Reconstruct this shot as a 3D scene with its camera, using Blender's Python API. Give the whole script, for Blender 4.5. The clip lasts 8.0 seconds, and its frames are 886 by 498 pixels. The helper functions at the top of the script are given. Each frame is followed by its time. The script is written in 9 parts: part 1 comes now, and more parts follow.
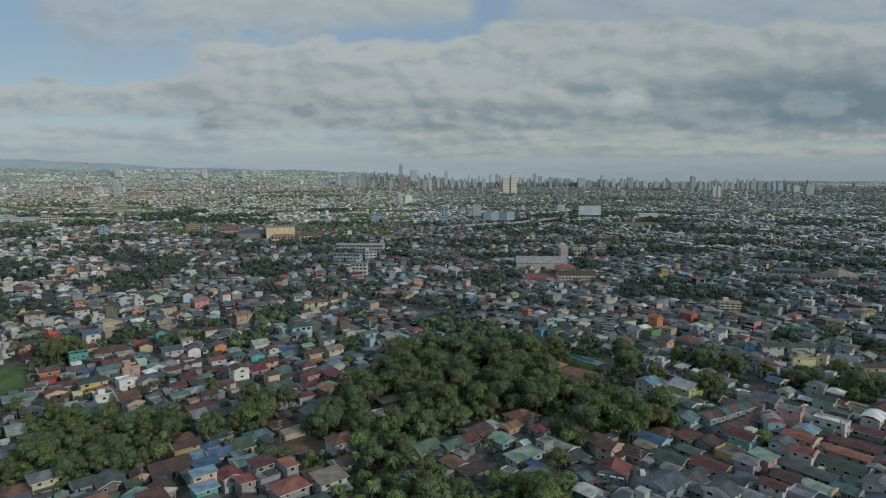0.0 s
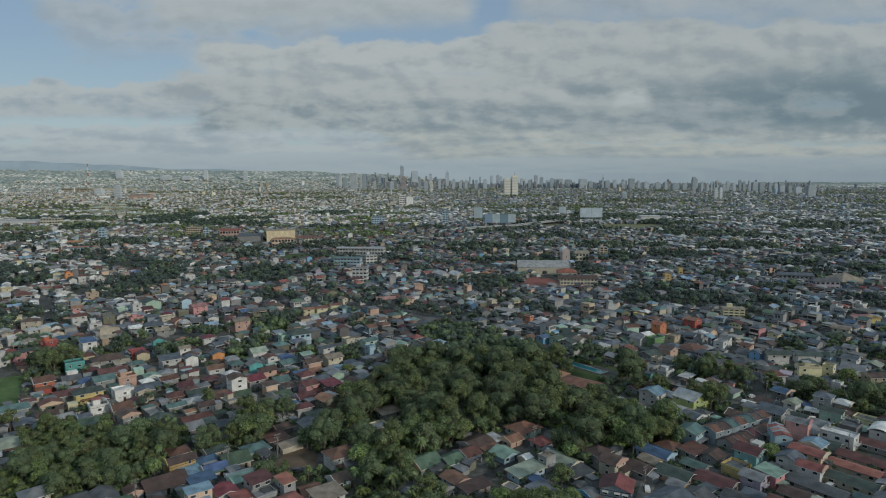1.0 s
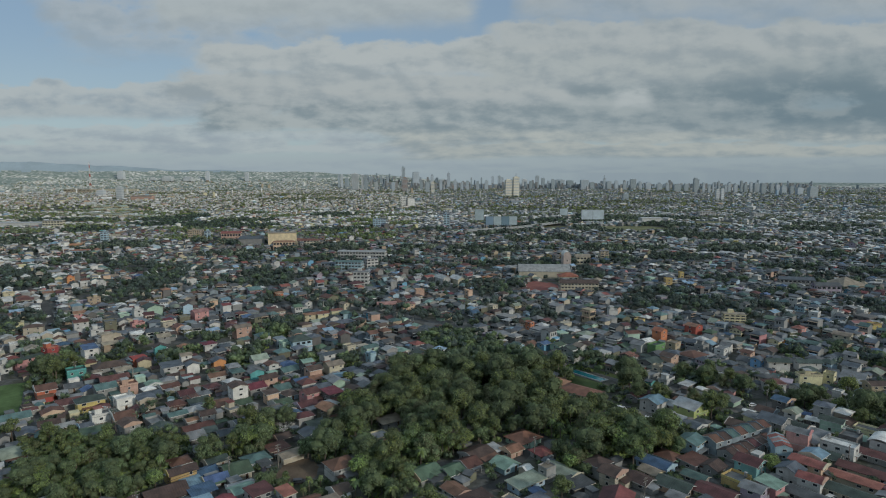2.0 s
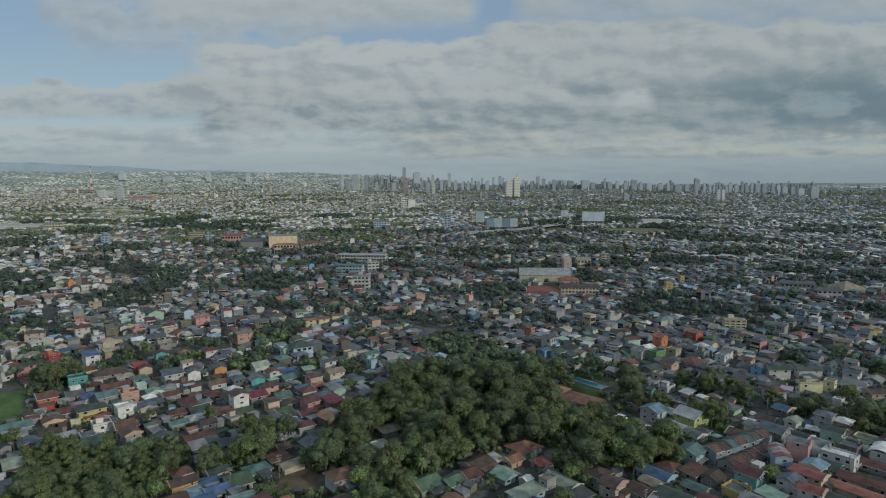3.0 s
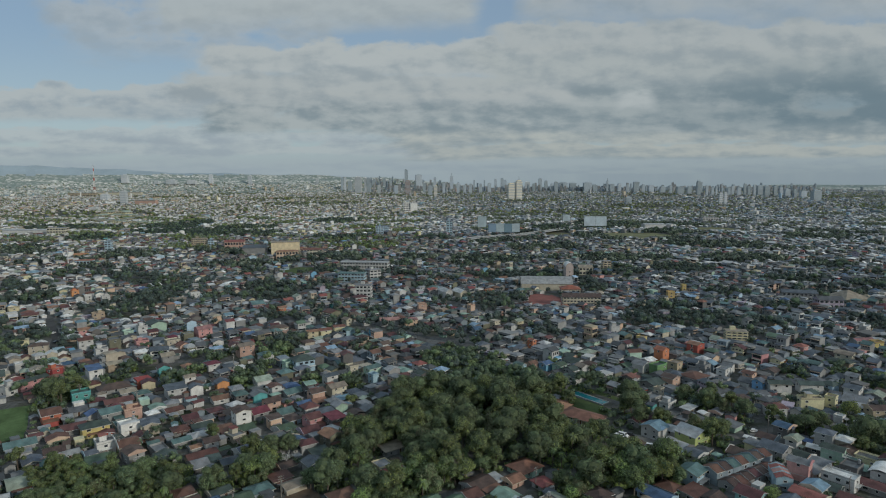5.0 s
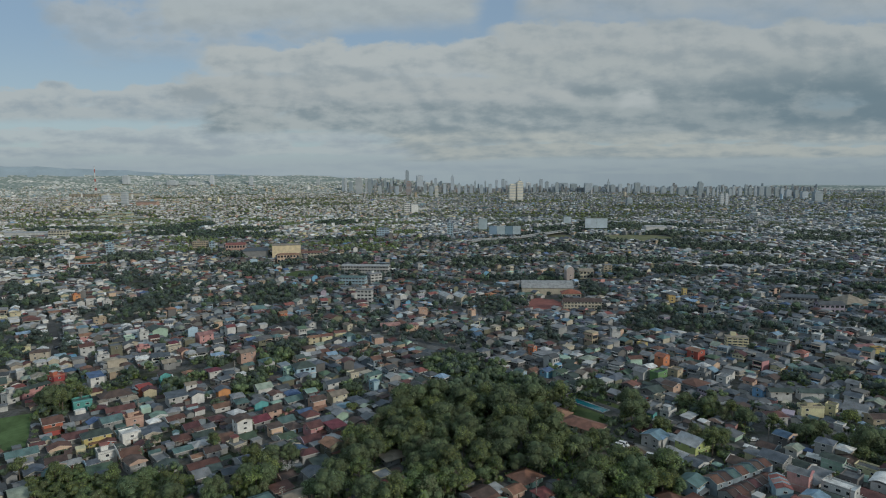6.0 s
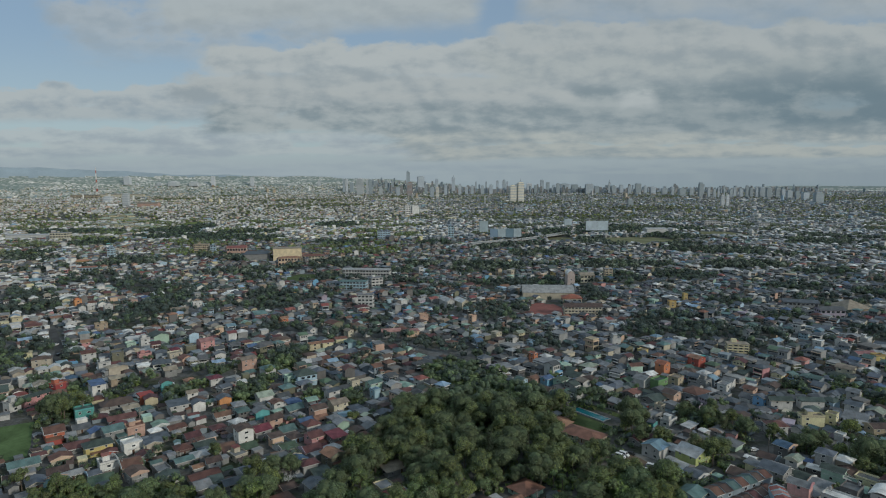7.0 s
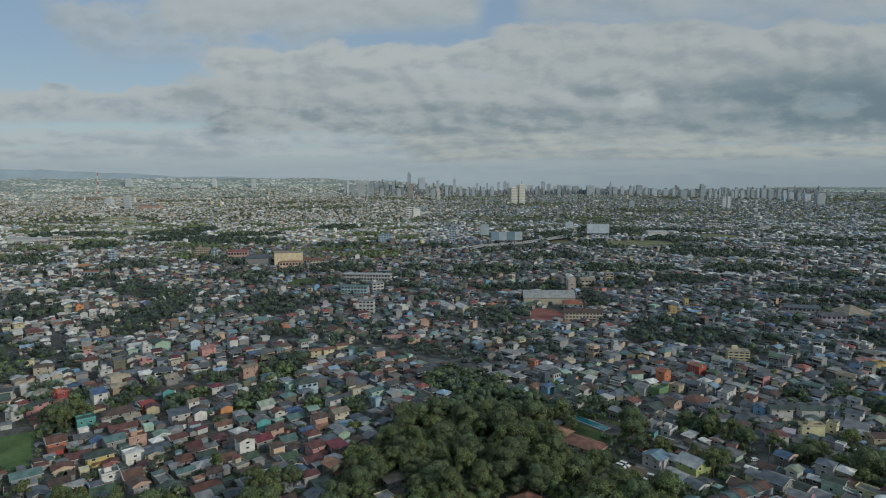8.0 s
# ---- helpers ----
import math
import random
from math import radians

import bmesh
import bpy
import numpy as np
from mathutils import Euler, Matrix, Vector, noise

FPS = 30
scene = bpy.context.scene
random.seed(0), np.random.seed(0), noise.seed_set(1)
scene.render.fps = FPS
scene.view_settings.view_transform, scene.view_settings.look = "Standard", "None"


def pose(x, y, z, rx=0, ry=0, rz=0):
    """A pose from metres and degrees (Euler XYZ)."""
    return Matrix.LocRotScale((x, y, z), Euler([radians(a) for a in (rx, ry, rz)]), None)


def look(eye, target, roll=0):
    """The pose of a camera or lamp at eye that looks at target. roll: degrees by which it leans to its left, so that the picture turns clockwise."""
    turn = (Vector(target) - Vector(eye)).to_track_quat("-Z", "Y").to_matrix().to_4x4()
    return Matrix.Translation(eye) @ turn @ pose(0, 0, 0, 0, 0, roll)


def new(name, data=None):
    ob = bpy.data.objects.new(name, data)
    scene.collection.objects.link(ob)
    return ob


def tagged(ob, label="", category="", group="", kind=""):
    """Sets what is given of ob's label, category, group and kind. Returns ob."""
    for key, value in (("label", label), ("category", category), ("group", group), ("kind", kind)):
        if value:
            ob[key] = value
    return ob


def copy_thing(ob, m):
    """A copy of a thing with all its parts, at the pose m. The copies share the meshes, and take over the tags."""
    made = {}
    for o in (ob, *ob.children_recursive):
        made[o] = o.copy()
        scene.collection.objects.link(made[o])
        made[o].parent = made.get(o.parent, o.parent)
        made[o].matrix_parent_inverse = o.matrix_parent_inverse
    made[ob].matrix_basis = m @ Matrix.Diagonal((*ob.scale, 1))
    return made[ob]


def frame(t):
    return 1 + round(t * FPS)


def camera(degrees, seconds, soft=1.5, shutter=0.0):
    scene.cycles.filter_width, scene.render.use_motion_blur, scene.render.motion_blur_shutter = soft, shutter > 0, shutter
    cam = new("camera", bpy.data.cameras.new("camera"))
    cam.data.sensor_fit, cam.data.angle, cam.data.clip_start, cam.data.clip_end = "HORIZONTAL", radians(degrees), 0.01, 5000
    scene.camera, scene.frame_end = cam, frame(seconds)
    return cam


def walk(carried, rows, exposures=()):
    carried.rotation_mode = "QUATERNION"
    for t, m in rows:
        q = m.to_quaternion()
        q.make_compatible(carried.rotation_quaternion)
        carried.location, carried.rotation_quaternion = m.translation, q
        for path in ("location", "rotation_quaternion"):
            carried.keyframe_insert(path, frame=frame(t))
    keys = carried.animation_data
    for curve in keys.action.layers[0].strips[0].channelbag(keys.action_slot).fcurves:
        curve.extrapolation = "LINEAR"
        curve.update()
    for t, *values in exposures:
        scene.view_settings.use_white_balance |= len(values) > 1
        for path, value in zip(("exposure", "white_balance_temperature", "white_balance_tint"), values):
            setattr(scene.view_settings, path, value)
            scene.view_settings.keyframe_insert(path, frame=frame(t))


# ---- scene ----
# ---- camera and its way ----
cam = camera(70, 8.0, soft=1.1)
PATH = [
    (0, (-1.107, -5.448, 100.466), (-0.693, 93.836, 88.522), -0.070),
    (0.15, (-1.02, -1.95, 100.02), (-0.70, 97.35, 88.17), -0.080),
    (0.5, (-0.899, -0.808, 101.311), (-0.607, 98.493, 89.512), -0.090),
    (1, (-0.773, -0.690, 103.330), (-0.546, 98.609, 91.510), -0.103),
    (1.5, (-0.448, -0.726, 105.261), (-0.353, 98.577, 93.477), -0.123),
    (3, (-0.300, -0.598, 111.341), (-0.420, 98.703, 99.540), -0.136),
    (3.5, (-0.113, -0.716, 113.194), (-0.302, 98.593, 101.463), -0.183),
    (4, (-0.129, -0.669, 115.083), (-0.399, 98.647, 103.406), -0.206),
    (4.5, (0.014, -0.860, 117.056), (-0.364, 98.459, 105.417), -0.198),
    (6, (0.435, -0.907, 123.291), (-0.204, 98.418, 111.711), -0.247),
    (6.5, (0.363, -0.839, 125.665), (-0.321, 98.483, 114.062), -0.220),
    (7, (0.546, -0.944, 128.023), (-0.235, 98.382, 116.458), -0.252),
    (7.5, (0.517, -1.123, 130.466), (-0.313, 98.207, 118.947), -0.261),
    (8, (0.863, -1.133, 132.536), (-0.105, 98.210, 121.135), -0.316),
]
walk(cam, [(t, look(eye, target, roll)) for t, eye, target, roll in PATH], [(0.0, 0.0, 6090, 5), (8.0, 0.0, 6090, 5)])

# ---- world, sun ----
SUN_TO = Vector((0.74, -0.56, 0.36)).normalized()


def make_world():
    world = bpy.data.worlds.new("sky")
    scene.world = world
    world.use_nodes = True
    nt = world.node_tree
    nt.nodes.clear()
    N, L = nt.nodes.new, nt.links.new

    def math_node(op, a, b=None, c=None, clamp=False):
        n = N("ShaderNodeMath")
        n.operation, n.use_clamp = op, clamp
        for i, v in enumerate((a, b, c)):
            if v is None:
                continue
            if isinstance(v, (int, float)):
                n.inputs[i].default_value = v
            else:
                L(v, n.inputs[i])
        return n.outputs[0]

    def ramp(v, lo, hi, a=0.0, b=1.0):
        n = N("ShaderNodeMapRange")
        n.interpolation_type = "SMOOTHSTEP"
        L(v, n.inputs[0])
        for i, q in enumerate((lo, hi, a, b)):
            n.inputs[1 + i].default_value = q
        return n.outputs[0]

    def mix(fac, a, b):
        n = N("ShaderNodeMix")
        n.data_type = "RGBA"
        if isinstance(fac, float):
            n.inputs[0].default_value = fac
        else:
            L(fac, n.inputs[0])
        for i, q in ((6, a), (7, b)):
            if isinstance(q, tuple):
                n.inputs[i].default_value = (*q, 1)
            else:
                L(q, n.inputs[i])
        return n.outputs[2]

    tc = N("ShaderNodeTexCoord")
    sep = N("ShaderNodeSeparateXYZ")
    L(tc.outputs["Generated"], sep.inputs[0])
    x, y, z = sep.outputs
    front = math_node("MAXIMUM", y, 0.12)
    u, v = math_node("DIVIDE", x, front), math_node("DIVIDE", z, front)
    # heaps seen edge-on, flattened toward the horizon
    side = N("ShaderNodeCombineXYZ")
    L(u, side.inputs[0])
    L(math_node("MULTIPLY", math_node("POWER", math_node("MAXIMUM", v, 0.0), 0.7), 1.5), side.inputs[1])

    def puff(scale, detail, rough, shift, wide=1.0, bent=0.0):
        m = N("ShaderNodeMapping")
        m.inputs["Location"].default_value = shift
        m.inputs["Scale"].default_value = (1.0 / wide, 1, 1)
        L(side.outputs[0], m.inputs[0])
        n = N("ShaderNodeTexNoise")
        L(m.outputs[0], n.inputs["Vector"])
        n.inputs["Scale"].default_value, n.inputs["Detail"].default_value, n.inputs["Roughness"].default_value = scale, detail, rough
        n.inputs["Distortion"].default_value = bent
        return n.outputs["Fac"]

    def centred(n, k):
        return math_node("MULTIPLY", math_node("SUBTRACT", n, 0.5), k)

    def total(*terms):
        out = terms[0]
        for q in terms[1:]:
            out = math_node("ADD", out, q)
        return out

    def product(*terms):
        out = terms[0]
        for q in terms[1:]:
            out = math_node("MULTIPLY", out, q)
        return out

    broad = puff(5.0, 7.0, 0.55, (4.2, 1.3, 0), 1.3, 0.2)
    heap = puff(12.0, 8.0, 0.55, (2.7, 0.4, 0), 1.1)
    lit = puff(12.0, 8.0, 0.55, (2.7 - 0.012, 0.4 - 0.022, 0), 1.1)
    curl = puff(28.0, 6.0, 0.6, (5.1, 3.3, 0), 1.2)
    wisp = puff(9.0, 8.0, 0.6, (8.4, 6.1, 0), 1.9, 0.2)
    small = puff(26.0, 7.0, 0.58, (3.6, 9.2, 0), 1.9)
    relief = centred(math_node("ADD", math_node("SUBTRACT", heap, lit), 0.5), 2.2)
    sky = N("ShaderNodeTexSky")
    sky.sky_type, sky.sun_disc = "NISHITA", False
    sky.sun_elevation = math.asin(SUN_TO.z)
    sky.sun_rotation = math.atan2(SUN_TO.x, SUN_TO.y)
    sky.air_density, sky.dust_density, sky.ozone_density = 1.0, 1.5, 2.0
    gain = N("ShaderNodeVectorMath")
    gain.operation = "SCALE"
    gain.inputs["Scale"].default_value = 0.075
    L(sky.outputs[0], gain.inputs[0])
    out = mix(0.62, gain.outputs[0], mix(ramp(v, 0.05, 0.26), (0.43, 0.50, 0.545), (0.31, 0.395, 0.50)))

    def bank(out, u0, u1, edge, low, high, bright, dark, ragged=0.5, soft=0.22, base=0.4, thick=1.0, shape=None, turn=0.62):
        """A bank of cloud between two heights: lumpy lit tops, greyer toward its base."""
        shape = shape or heap
        h = high - low
        top = total(math_node("DIVIDE", math_node("SUBTRACT", high, v), h), centred(shape, ragged * 2.4), centred(broad, ragged * 1.8), centred(curl, ragged * 0.9))
        bottom = total(math_node("DIVIDE", math_node("SUBTRACT", v, low), h), centred(wisp, ragged * 1.3), centred(curl, ragged * 0.3))
        ends = total(centred(broad, 1.4), centred(shape, 1.2))
        a = total(math_node("DIVIDE", math_node("SUBTRACT", u, u0), edge), ends)
        b = total(math_node("DIVIDE", math_node("SUBTRACT", u1, u), edge), ends)
        mask = product(ramp(top, 0.0, soft), ramp(bottom, 0.0, base), ramp(a, 0.0, 0.5), ramp(b, 0.0, 0.5), thick)
        depth = total(math_node("MULTIPLY", top, turn), centred(curl, 0.42), centred(wisp, 0.3), centred(broad, 0.35), relief)
        return mix(mask, out, mix(ramp(depth, 0.0, 0.85), bright, dark))

    pale, grey, lead, teal, lilac = (0.435, 0.445, 0.43), (0.295, 0.325, 0.34), (0.225, 0.265, 0.285), (0.15, 0.205, 0.235), (0.31, 0.345, 0.375)
    # from the horizon up: far layers first, nearer and higher banks over them
    out = bank(out, -1.6, 1.6, 0.3, -0.02, 0.044, (0.36, 0.395, 0.405), lilac, 0.25, 0.5, 0.2, 0.95, wisp)
    out = bank(out, -1.6, 0.10, 0.2, 0.026, 0.056, (0.41, 0.435, 0.435), lilac, 0.6, 0.22, 0.3, 0.85, small)
    out = bank(out, -1.6, -0.02, 0.2, 0.046, 0.078, (0.43, 0.455, 0.455), lilac, 0.6, 0.2, 0.3, 0.85, small)
    out = bank(out, -0.10, 1.6, 0.2, 0.020, 0.052, (0.41, 0.415, 0.385), (0.265, 0.3, 0.315), 0.55, 0.22, 0.3, 0.95, small)
    out = bank(out, -0.14, 1.6, 0.2, 0.044, 0.078, (0.425, 0.43, 0.40), (0.265, 0.3, 0.315), 0.55, 0.2, 0.3, 0.97, small)
    out = bank(out, -1.6, -0.22, 0.12, 0.080, 0.122, (0.40, 0.42, 0.42), (0.29, 0.33, 0.36), 0.42, 0.2, 0.35, 0.9)
    out = bank(out, -1.6, -0.26, 0.12, 0.098, 0.146, (0.43, 0.445, 0.44), (0.30, 0.34, 0.37), 0.45, 0.16, 0.35, 0.92)
    out = bank(out, -0.38, 0.46, 0.10, 0.060, 0.108, (0.38, 0.40, 0.395), lead, 0.42, 0.2, 0.3, 0.97)
    out = bank(out, -0.34, 0.60, 0.10, 0.082, 0.134, (0.39, 0.405, 0.40), lead, 0.42, 0.16, 0.35, 0.97)
    out = bank(out, -0.62, -0.16, 0.14, 0.165, 0.285, (0.40, 0.42, 0.43), (0.33, 0.36, 0.38), 0.75, 0.5, 0.5, 0.8)
    out = bank(out, -0.44, 0.30, 0.10, 0.104, 0.164, (0.41, 0.42, 0.41), grey, 0.36, 0.16, 0.35, 0.97)
    out = bank(out, -0.42, 0.32, 0.10, 0.134, 0.206, (0.435, 0.445, 0.435), (0.31, 0.34, 0.355), 0.34, 0.14, 0.4, 0.97)
    out = bank(out, 0.16, 1.8, 0.10, 0.055, 0.112, (0.345, 0.37, 0.37), lead, 0.34, 0.2, 0.25, 0.97, None, 0.6)
    out = bank(out, 0.18, 1.8, 0.10, 0.088, 0.205, (0.355, 0.38, 0.38), lead, 0.34, 0.16, 0.3, 0.97, None, 0.6)
    out = bank(out, -0.46, 0.06, 0.07, 0.206, 0.38, (0.41, 0.43, 0.43), (0.345, 0.37, 0.38), 0.26, 0.3, 0.25, 0.95, wisp, 0.4)
    out = bank(out, 0.02, 0.60, 0.08, 0.126, 0.190, (0.40, 0.415, 0.405), grey, 0.34, 0.15, 0.4, 0.96)
    out = bank(out, 0.06, 0.80, 0.08, 0.160, 0.236, (0.41, 0.42, 0.41), (0.30, 0.33, 0.345), 0.34, 0.15, 0.4, 0.96)
    out = bank(out, 0.09, 2.6, 0.08, 0.196, 0.62, (0.39, 0.405, 0.405), (0.305, 0.335, 0.35), 0.16, 0.35, 0.2, 0.97, None, 0.35)
    out = bank(out, -2.5, -0.2, 0.4, 0.42, 1.2, (0.40, 0.42, 0.42), (0.32, 0.35, 0.36), 0.3, 0.5, 0.5, 0.9, None, 0.3)
    # the east darkens with rain
    out = mix(product(ramp(u, 0.26, 0.56), ramp(v, 0.06, 0.085), ramp(v, 0.11, 0.20, 1.0, 0.0), ramp(total(heap, centred(broad, 0.5)), 0.38, 0.56, 0.45, 0.92)), out, (0.155, 0.205, 0.235))
    # thin overcast overhead and behind
    out = mix(ramp(v, 0.36, 0.8, 0.0, 0.8), out, (0.305, 0.355, 0.395))
    # a break in the eastern bank
    gap = product(ramp(math_node("ABSOLUTE", total(u, -0.295, centred(broad, 0.06))), 0.015, 0.04, 1.0, 0.0), ramp(math_node("ABSOLUTE", total(v, -0.112, centred(heap, 0.05))), 0.004, 0.018, 1.0, 0.0), 0.7)
    out = mix(gap, out, (0.47, 0.48, 0.47))
    # moist air low over the land
    low = mix(ramp(u, -0.35, 0.6), (0.32, 0.365, 0.39), (0.20, 0.245, 0.27))
    out = mix(ramp(v, -0.005, 0.04, 0.5, 0.0), out, low)
    bg = N("ShaderNodeBackground")
    L(out, bg.inputs[0])
    bg.inputs[1].default_value = 1.0
    end = N("ShaderNodeOutputWorld")
    L(bg.outputs[0], end.inputs[0])


make_world()
sun = new("sun", bpy.data.lights.new("sun", "SUN"))
sun.data.energy, sun.data.angle, sun.data.color = 1.65, radians(4.0), (1.0, 0.89, 0.75)
sun.matrix_basis = look(SUN_TO * 300, (0, 0, 0))

# ---- materials ----
MATS = {}


def material(name, color, rough=0.8, metal=0.0, vary=0.25, stain=0.35, scale=0.35, bump=0.15, streak=0.0, rust=0.0, spec=0.4):
    """A weathered surface: tone by piece, broad stains, fine grain, vertical or sloping streaks, rust."""
    m = bpy.data.materials.new(name)
    m.use_nodes = True
    nt = m.node_tree
    N, L = nt.nodes.new, nt.links.new
    b = nt.nodes["Principled BSDF"]
    b.inputs["Roughness"].default_value, b.inputs["Metallic"].default_value = rough, metal
    b.inputs["Specular IOR Level"].default_value = spec
    tc = N("ShaderNodeTexCoord")
    info, geo = N("ShaderNodeObjectInfo"), N("ShaderNodeNewGeometry")
    rnd = N("ShaderNodeMath")
    rnd.operation = "ADD"
    L(info.outputs["Random"], rnd.inputs[0])
    L(geo.outputs["Random Per Island"], rnd.inputs[1])
    fr = N("ShaderNodeMath")
    fr.operation = "FRACT"
    L(rnd.outputs[0], fr.inputs[0])

    def noise_tex(sc, det, ro, vec=None):
        n = N("ShaderNodeTexNoise")
        n.noise_dimensions = "4D"
        L(vec or tc.outputs["Object"], n.inputs["Vector"])
        L(fr.outputs[0], n.inputs["W"])
        n.inputs["Scale"].default_value, n.inputs["Detail"].default_value, n.inputs["Roughness"].default_value = sc, det, ro
        return n.outputs["Fac"]

    def to(v, lo, hi, a, c):
        n = N("ShaderNodeMapRange")
        L(v, n.inputs[0])
        for i, q in enumerate((lo, hi, a, c)):
            n.inputs[1 + i].default_value = q
        return n.outputs[0]

    def times(a, c):
        n = N("ShaderNodeMath")
        n.operation = "MULTIPLY"
        L(a, n.inputs[0])
        L(c, n.inputs[1])
        return n.outputs[0]

    broad, grain = noise_tex(scale, 5, 0.6), noise_tex(scale * 9, 4, 0.65)
    k = times(to(fr.outputs[0], 0, 1, 1 - vary, 1 + vary), to(broad, 0.3, 0.7, 1 - stain, 1 + stain * 0.6))
    k = times(k, to(grain, 0.3, 0.7, 1 - stain * 0.35, 1 + stain * 0.3))
    if streak:
        mp = N("ShaderNodeMapping")
        mp.inputs["Scale"].default_value = (2.4, 2.4, 0.22)
        L(tc.outputs["Object"], mp.inputs[0])
        k = times(k, to(noise_tex(1.0, 3, 0.6, mp.outputs[0]), 0.35, 0.65, 1 - streak, 1 + streak * 0.4))
    sc = N("ShaderNodeVectorMath")
    sc.operation = "SCALE"
    sc.inputs[0].default_value = color
    L(k, sc.inputs["Scale"])
    col = sc.outputs[0]
    hs = N("ShaderNodeHueSaturation")
    L(col, hs.inputs["Color"])
    hs.inputs["Value"].default_value = 1.0
    L(to(fr.outputs[0], 0, 1, 0.485, 0.515), hs.inputs["Hue"])
    col = hs.outputs[0]
    if rust:
        mx = N("ShaderNodeMix")
        mx.data_type = "RGBA"
        L(to(noise_tex(scale * 2.2, 6, 0.7), 0.55, 0.72, 0, rust), mx.inputs[0])
        L(col, mx.inputs[6])
        mx.inputs[7].default_value = (0.13, 0.065, 0.04, 1)
        col = mx.outputs[2]
    L(col, b.inputs["Base Color"])
    if bump:
        bm = N("ShaderNodeBump")
        bm.inputs["Strength"].default_value, bm.inputs["Distance"].default_value = bump, 0.05
        L(grain, bm.inputs["Height"])
        L(bm.outputs[0], b.inputs["Normal"])
    MATS[name] = m
    return m


ROOFS = dict(brown=(0.12, 0.075, 0.06), maroon=(0.15, 0.05, 0.05), red=(0.32, 0.085, 0.07), crimson=(0.27, 0.045, 0.06), rust=(0.19, 0.085, 0.055),
             terracotta=(0.30, 0.13, 0.075), orange=(0.45, 0.15, 0.06), green=(0.09, 0.16, 0.09), darkgreen=(0.07, 0.105, 0.09), mint=(0.25, 0.42, 0.33),
             teal=(0.10, 0.20, 0.19), blue=(0.07, 0.15, 0.30), lightblue=(0.22, 0.38, 0.52), grey=(0.22, 0.235, 0.25), darkgrey=(0.105, 0.115, 0.125),
             galv=(0.46, 0.475, 0.48), tan=(0.34, 0.28, 0.20), palegreen=(0.30, 0.36, 0.27), pinkroof=(0.38, 0.17, 0.16), white=(0.74, 0.74, 0.71), slate=(0.112, 0.14, 0.175))


def dulled(c, k):
    """A paint faded by sun and dust."""
    grey = 0.3 * c[0] + 0.55 * c[1] + 0.15 * c[2]
    return tuple(v + (grey - v) * k for v in c)


for key, c in ROOFS.items():
    c = dulled(c, 0.24)
    material("roof_" + key, c, 0.62, 0.0, 0.28, 0.42, 0.3, 0.2, 0.0, 0.55 if key in ("grey", "galv", "brown", "rust", "teal", "tan") else 0.25)
# second entry: white made brighter, standing in for stronger sun on some walls
WALLS = dict(white=(0.55, 0.55, 0.53), sunwhite=(0.76, 0.75, 0.71), cream=(0.53, 0.475, 0.36), concrete=(0.30, 0.305, 0.30), peach=(0.60, 0.40, 0.29), pink=(0.58, 0.27, 0.27),
             yellow=(0.56, 0.42, 0.14), orange=(0.62, 0.23, 0.09), teal=(0.10, 0.40, 0.38), lightblue=(0.36, 0.52, 0.62), mint=(0.42, 0.60, 0.48),
             tan=(0.44, 0.35, 0.24), ochre=(0.72, 0.57, 0.36), olive=(0.20, 0.20, 0.13), redwall=(0.46, 0.10, 0.07), lime=(0.52, 0.62, 0.20), green=(0.16, 0.33, 0.12),
             skyblue=(0.18, 0.42, 0.66), darkwall=(0.17, 0.165, 0.16), lilac=(0.42, 0.36, 0.45), aqua=(0.24, 0.52, 0.56), paleyellow=(0.66, 0.60, 0.36), bluegrey=(0.25, 0.31, 0.355))
for key, c in WALLS.items():
    c = dulled(c, 0.15)
    material("wall_" + key, c, 0.88, 0.0, 0.14, 0.24, 0.25, 0.12, 0.09)
material("glass_dark", (0.035, 0.042, 0.05), 0.12, 0.0, 0.4, 0.1, 1.0, 0.0, spec=0.6)
material("frame_white", (0.6, 0.6, 0.58), 0.6, 0.0, 0.15, 0.1, 1.0, 0.05)
material("door_wood", (0.12, 0.07, 0.045), 0.6, 0.0, 0.35, 0.2, 1.0, 0.1)
material("bark", (0.17, 0.14, 0.11), 0.95, 0.0, 0.2, 0.4, 1.5, 0.4)
material("timber_pole", (0.22, 0.20, 0.175), 0.9, 0.0, 0.2, 0.3, 1.5, 0.3)
material("steel_black", (0.03, 0.03, 0.032), 0.5, 0.3, 0.1, 0.1, 2.0, 0.0)
material("asphalt", (0.075, 0.075, 0.075), 0.9, 0.0, 0.1, 0.35, 0.12, 0.2)
material("paving", (0.20, 0.19, 0.175), 0.9, 0.0, 0.15, 0.35, 0.12, 0.2)
material("red_paving", (0.30, 0.125, 0.10), 0.9, 0.0, 0.1, 0.3, 0.12, 0.2)
material("dirt", (0.17, 0.13, 0.09), 0.95, 0.0, 0.1, 0.4, 0.15, 0.3)
material("pool_water", (0.05, 0.30, 0.34), 0.08, 0.0, 0.0, 0.1, 0.3, 0.1)
material("tank_steel", (0.5, 0.5, 0.5), 0.35, 0.7, 0.1, 0.15, 1.0, 0.0)
material("car_white", (0.75, 0.75, 0.75), 0.3, 0.0, 0.1, 0.05, 0.5, 0.0)
material("car_dark", (0.06, 0.065, 0.075), 0.3, 0.0, 0.4, 0.05, 0.5, 0.0)
material("car_red", (0.35, 0.05, 0.04), 0.3, 0.0, 0.3, 0.05, 0.5, 0.0)
material("rubber", (0.02, 0.02, 0.02), 0.8, 0.0, 0.1, 0.1, 2.0, 0.0)
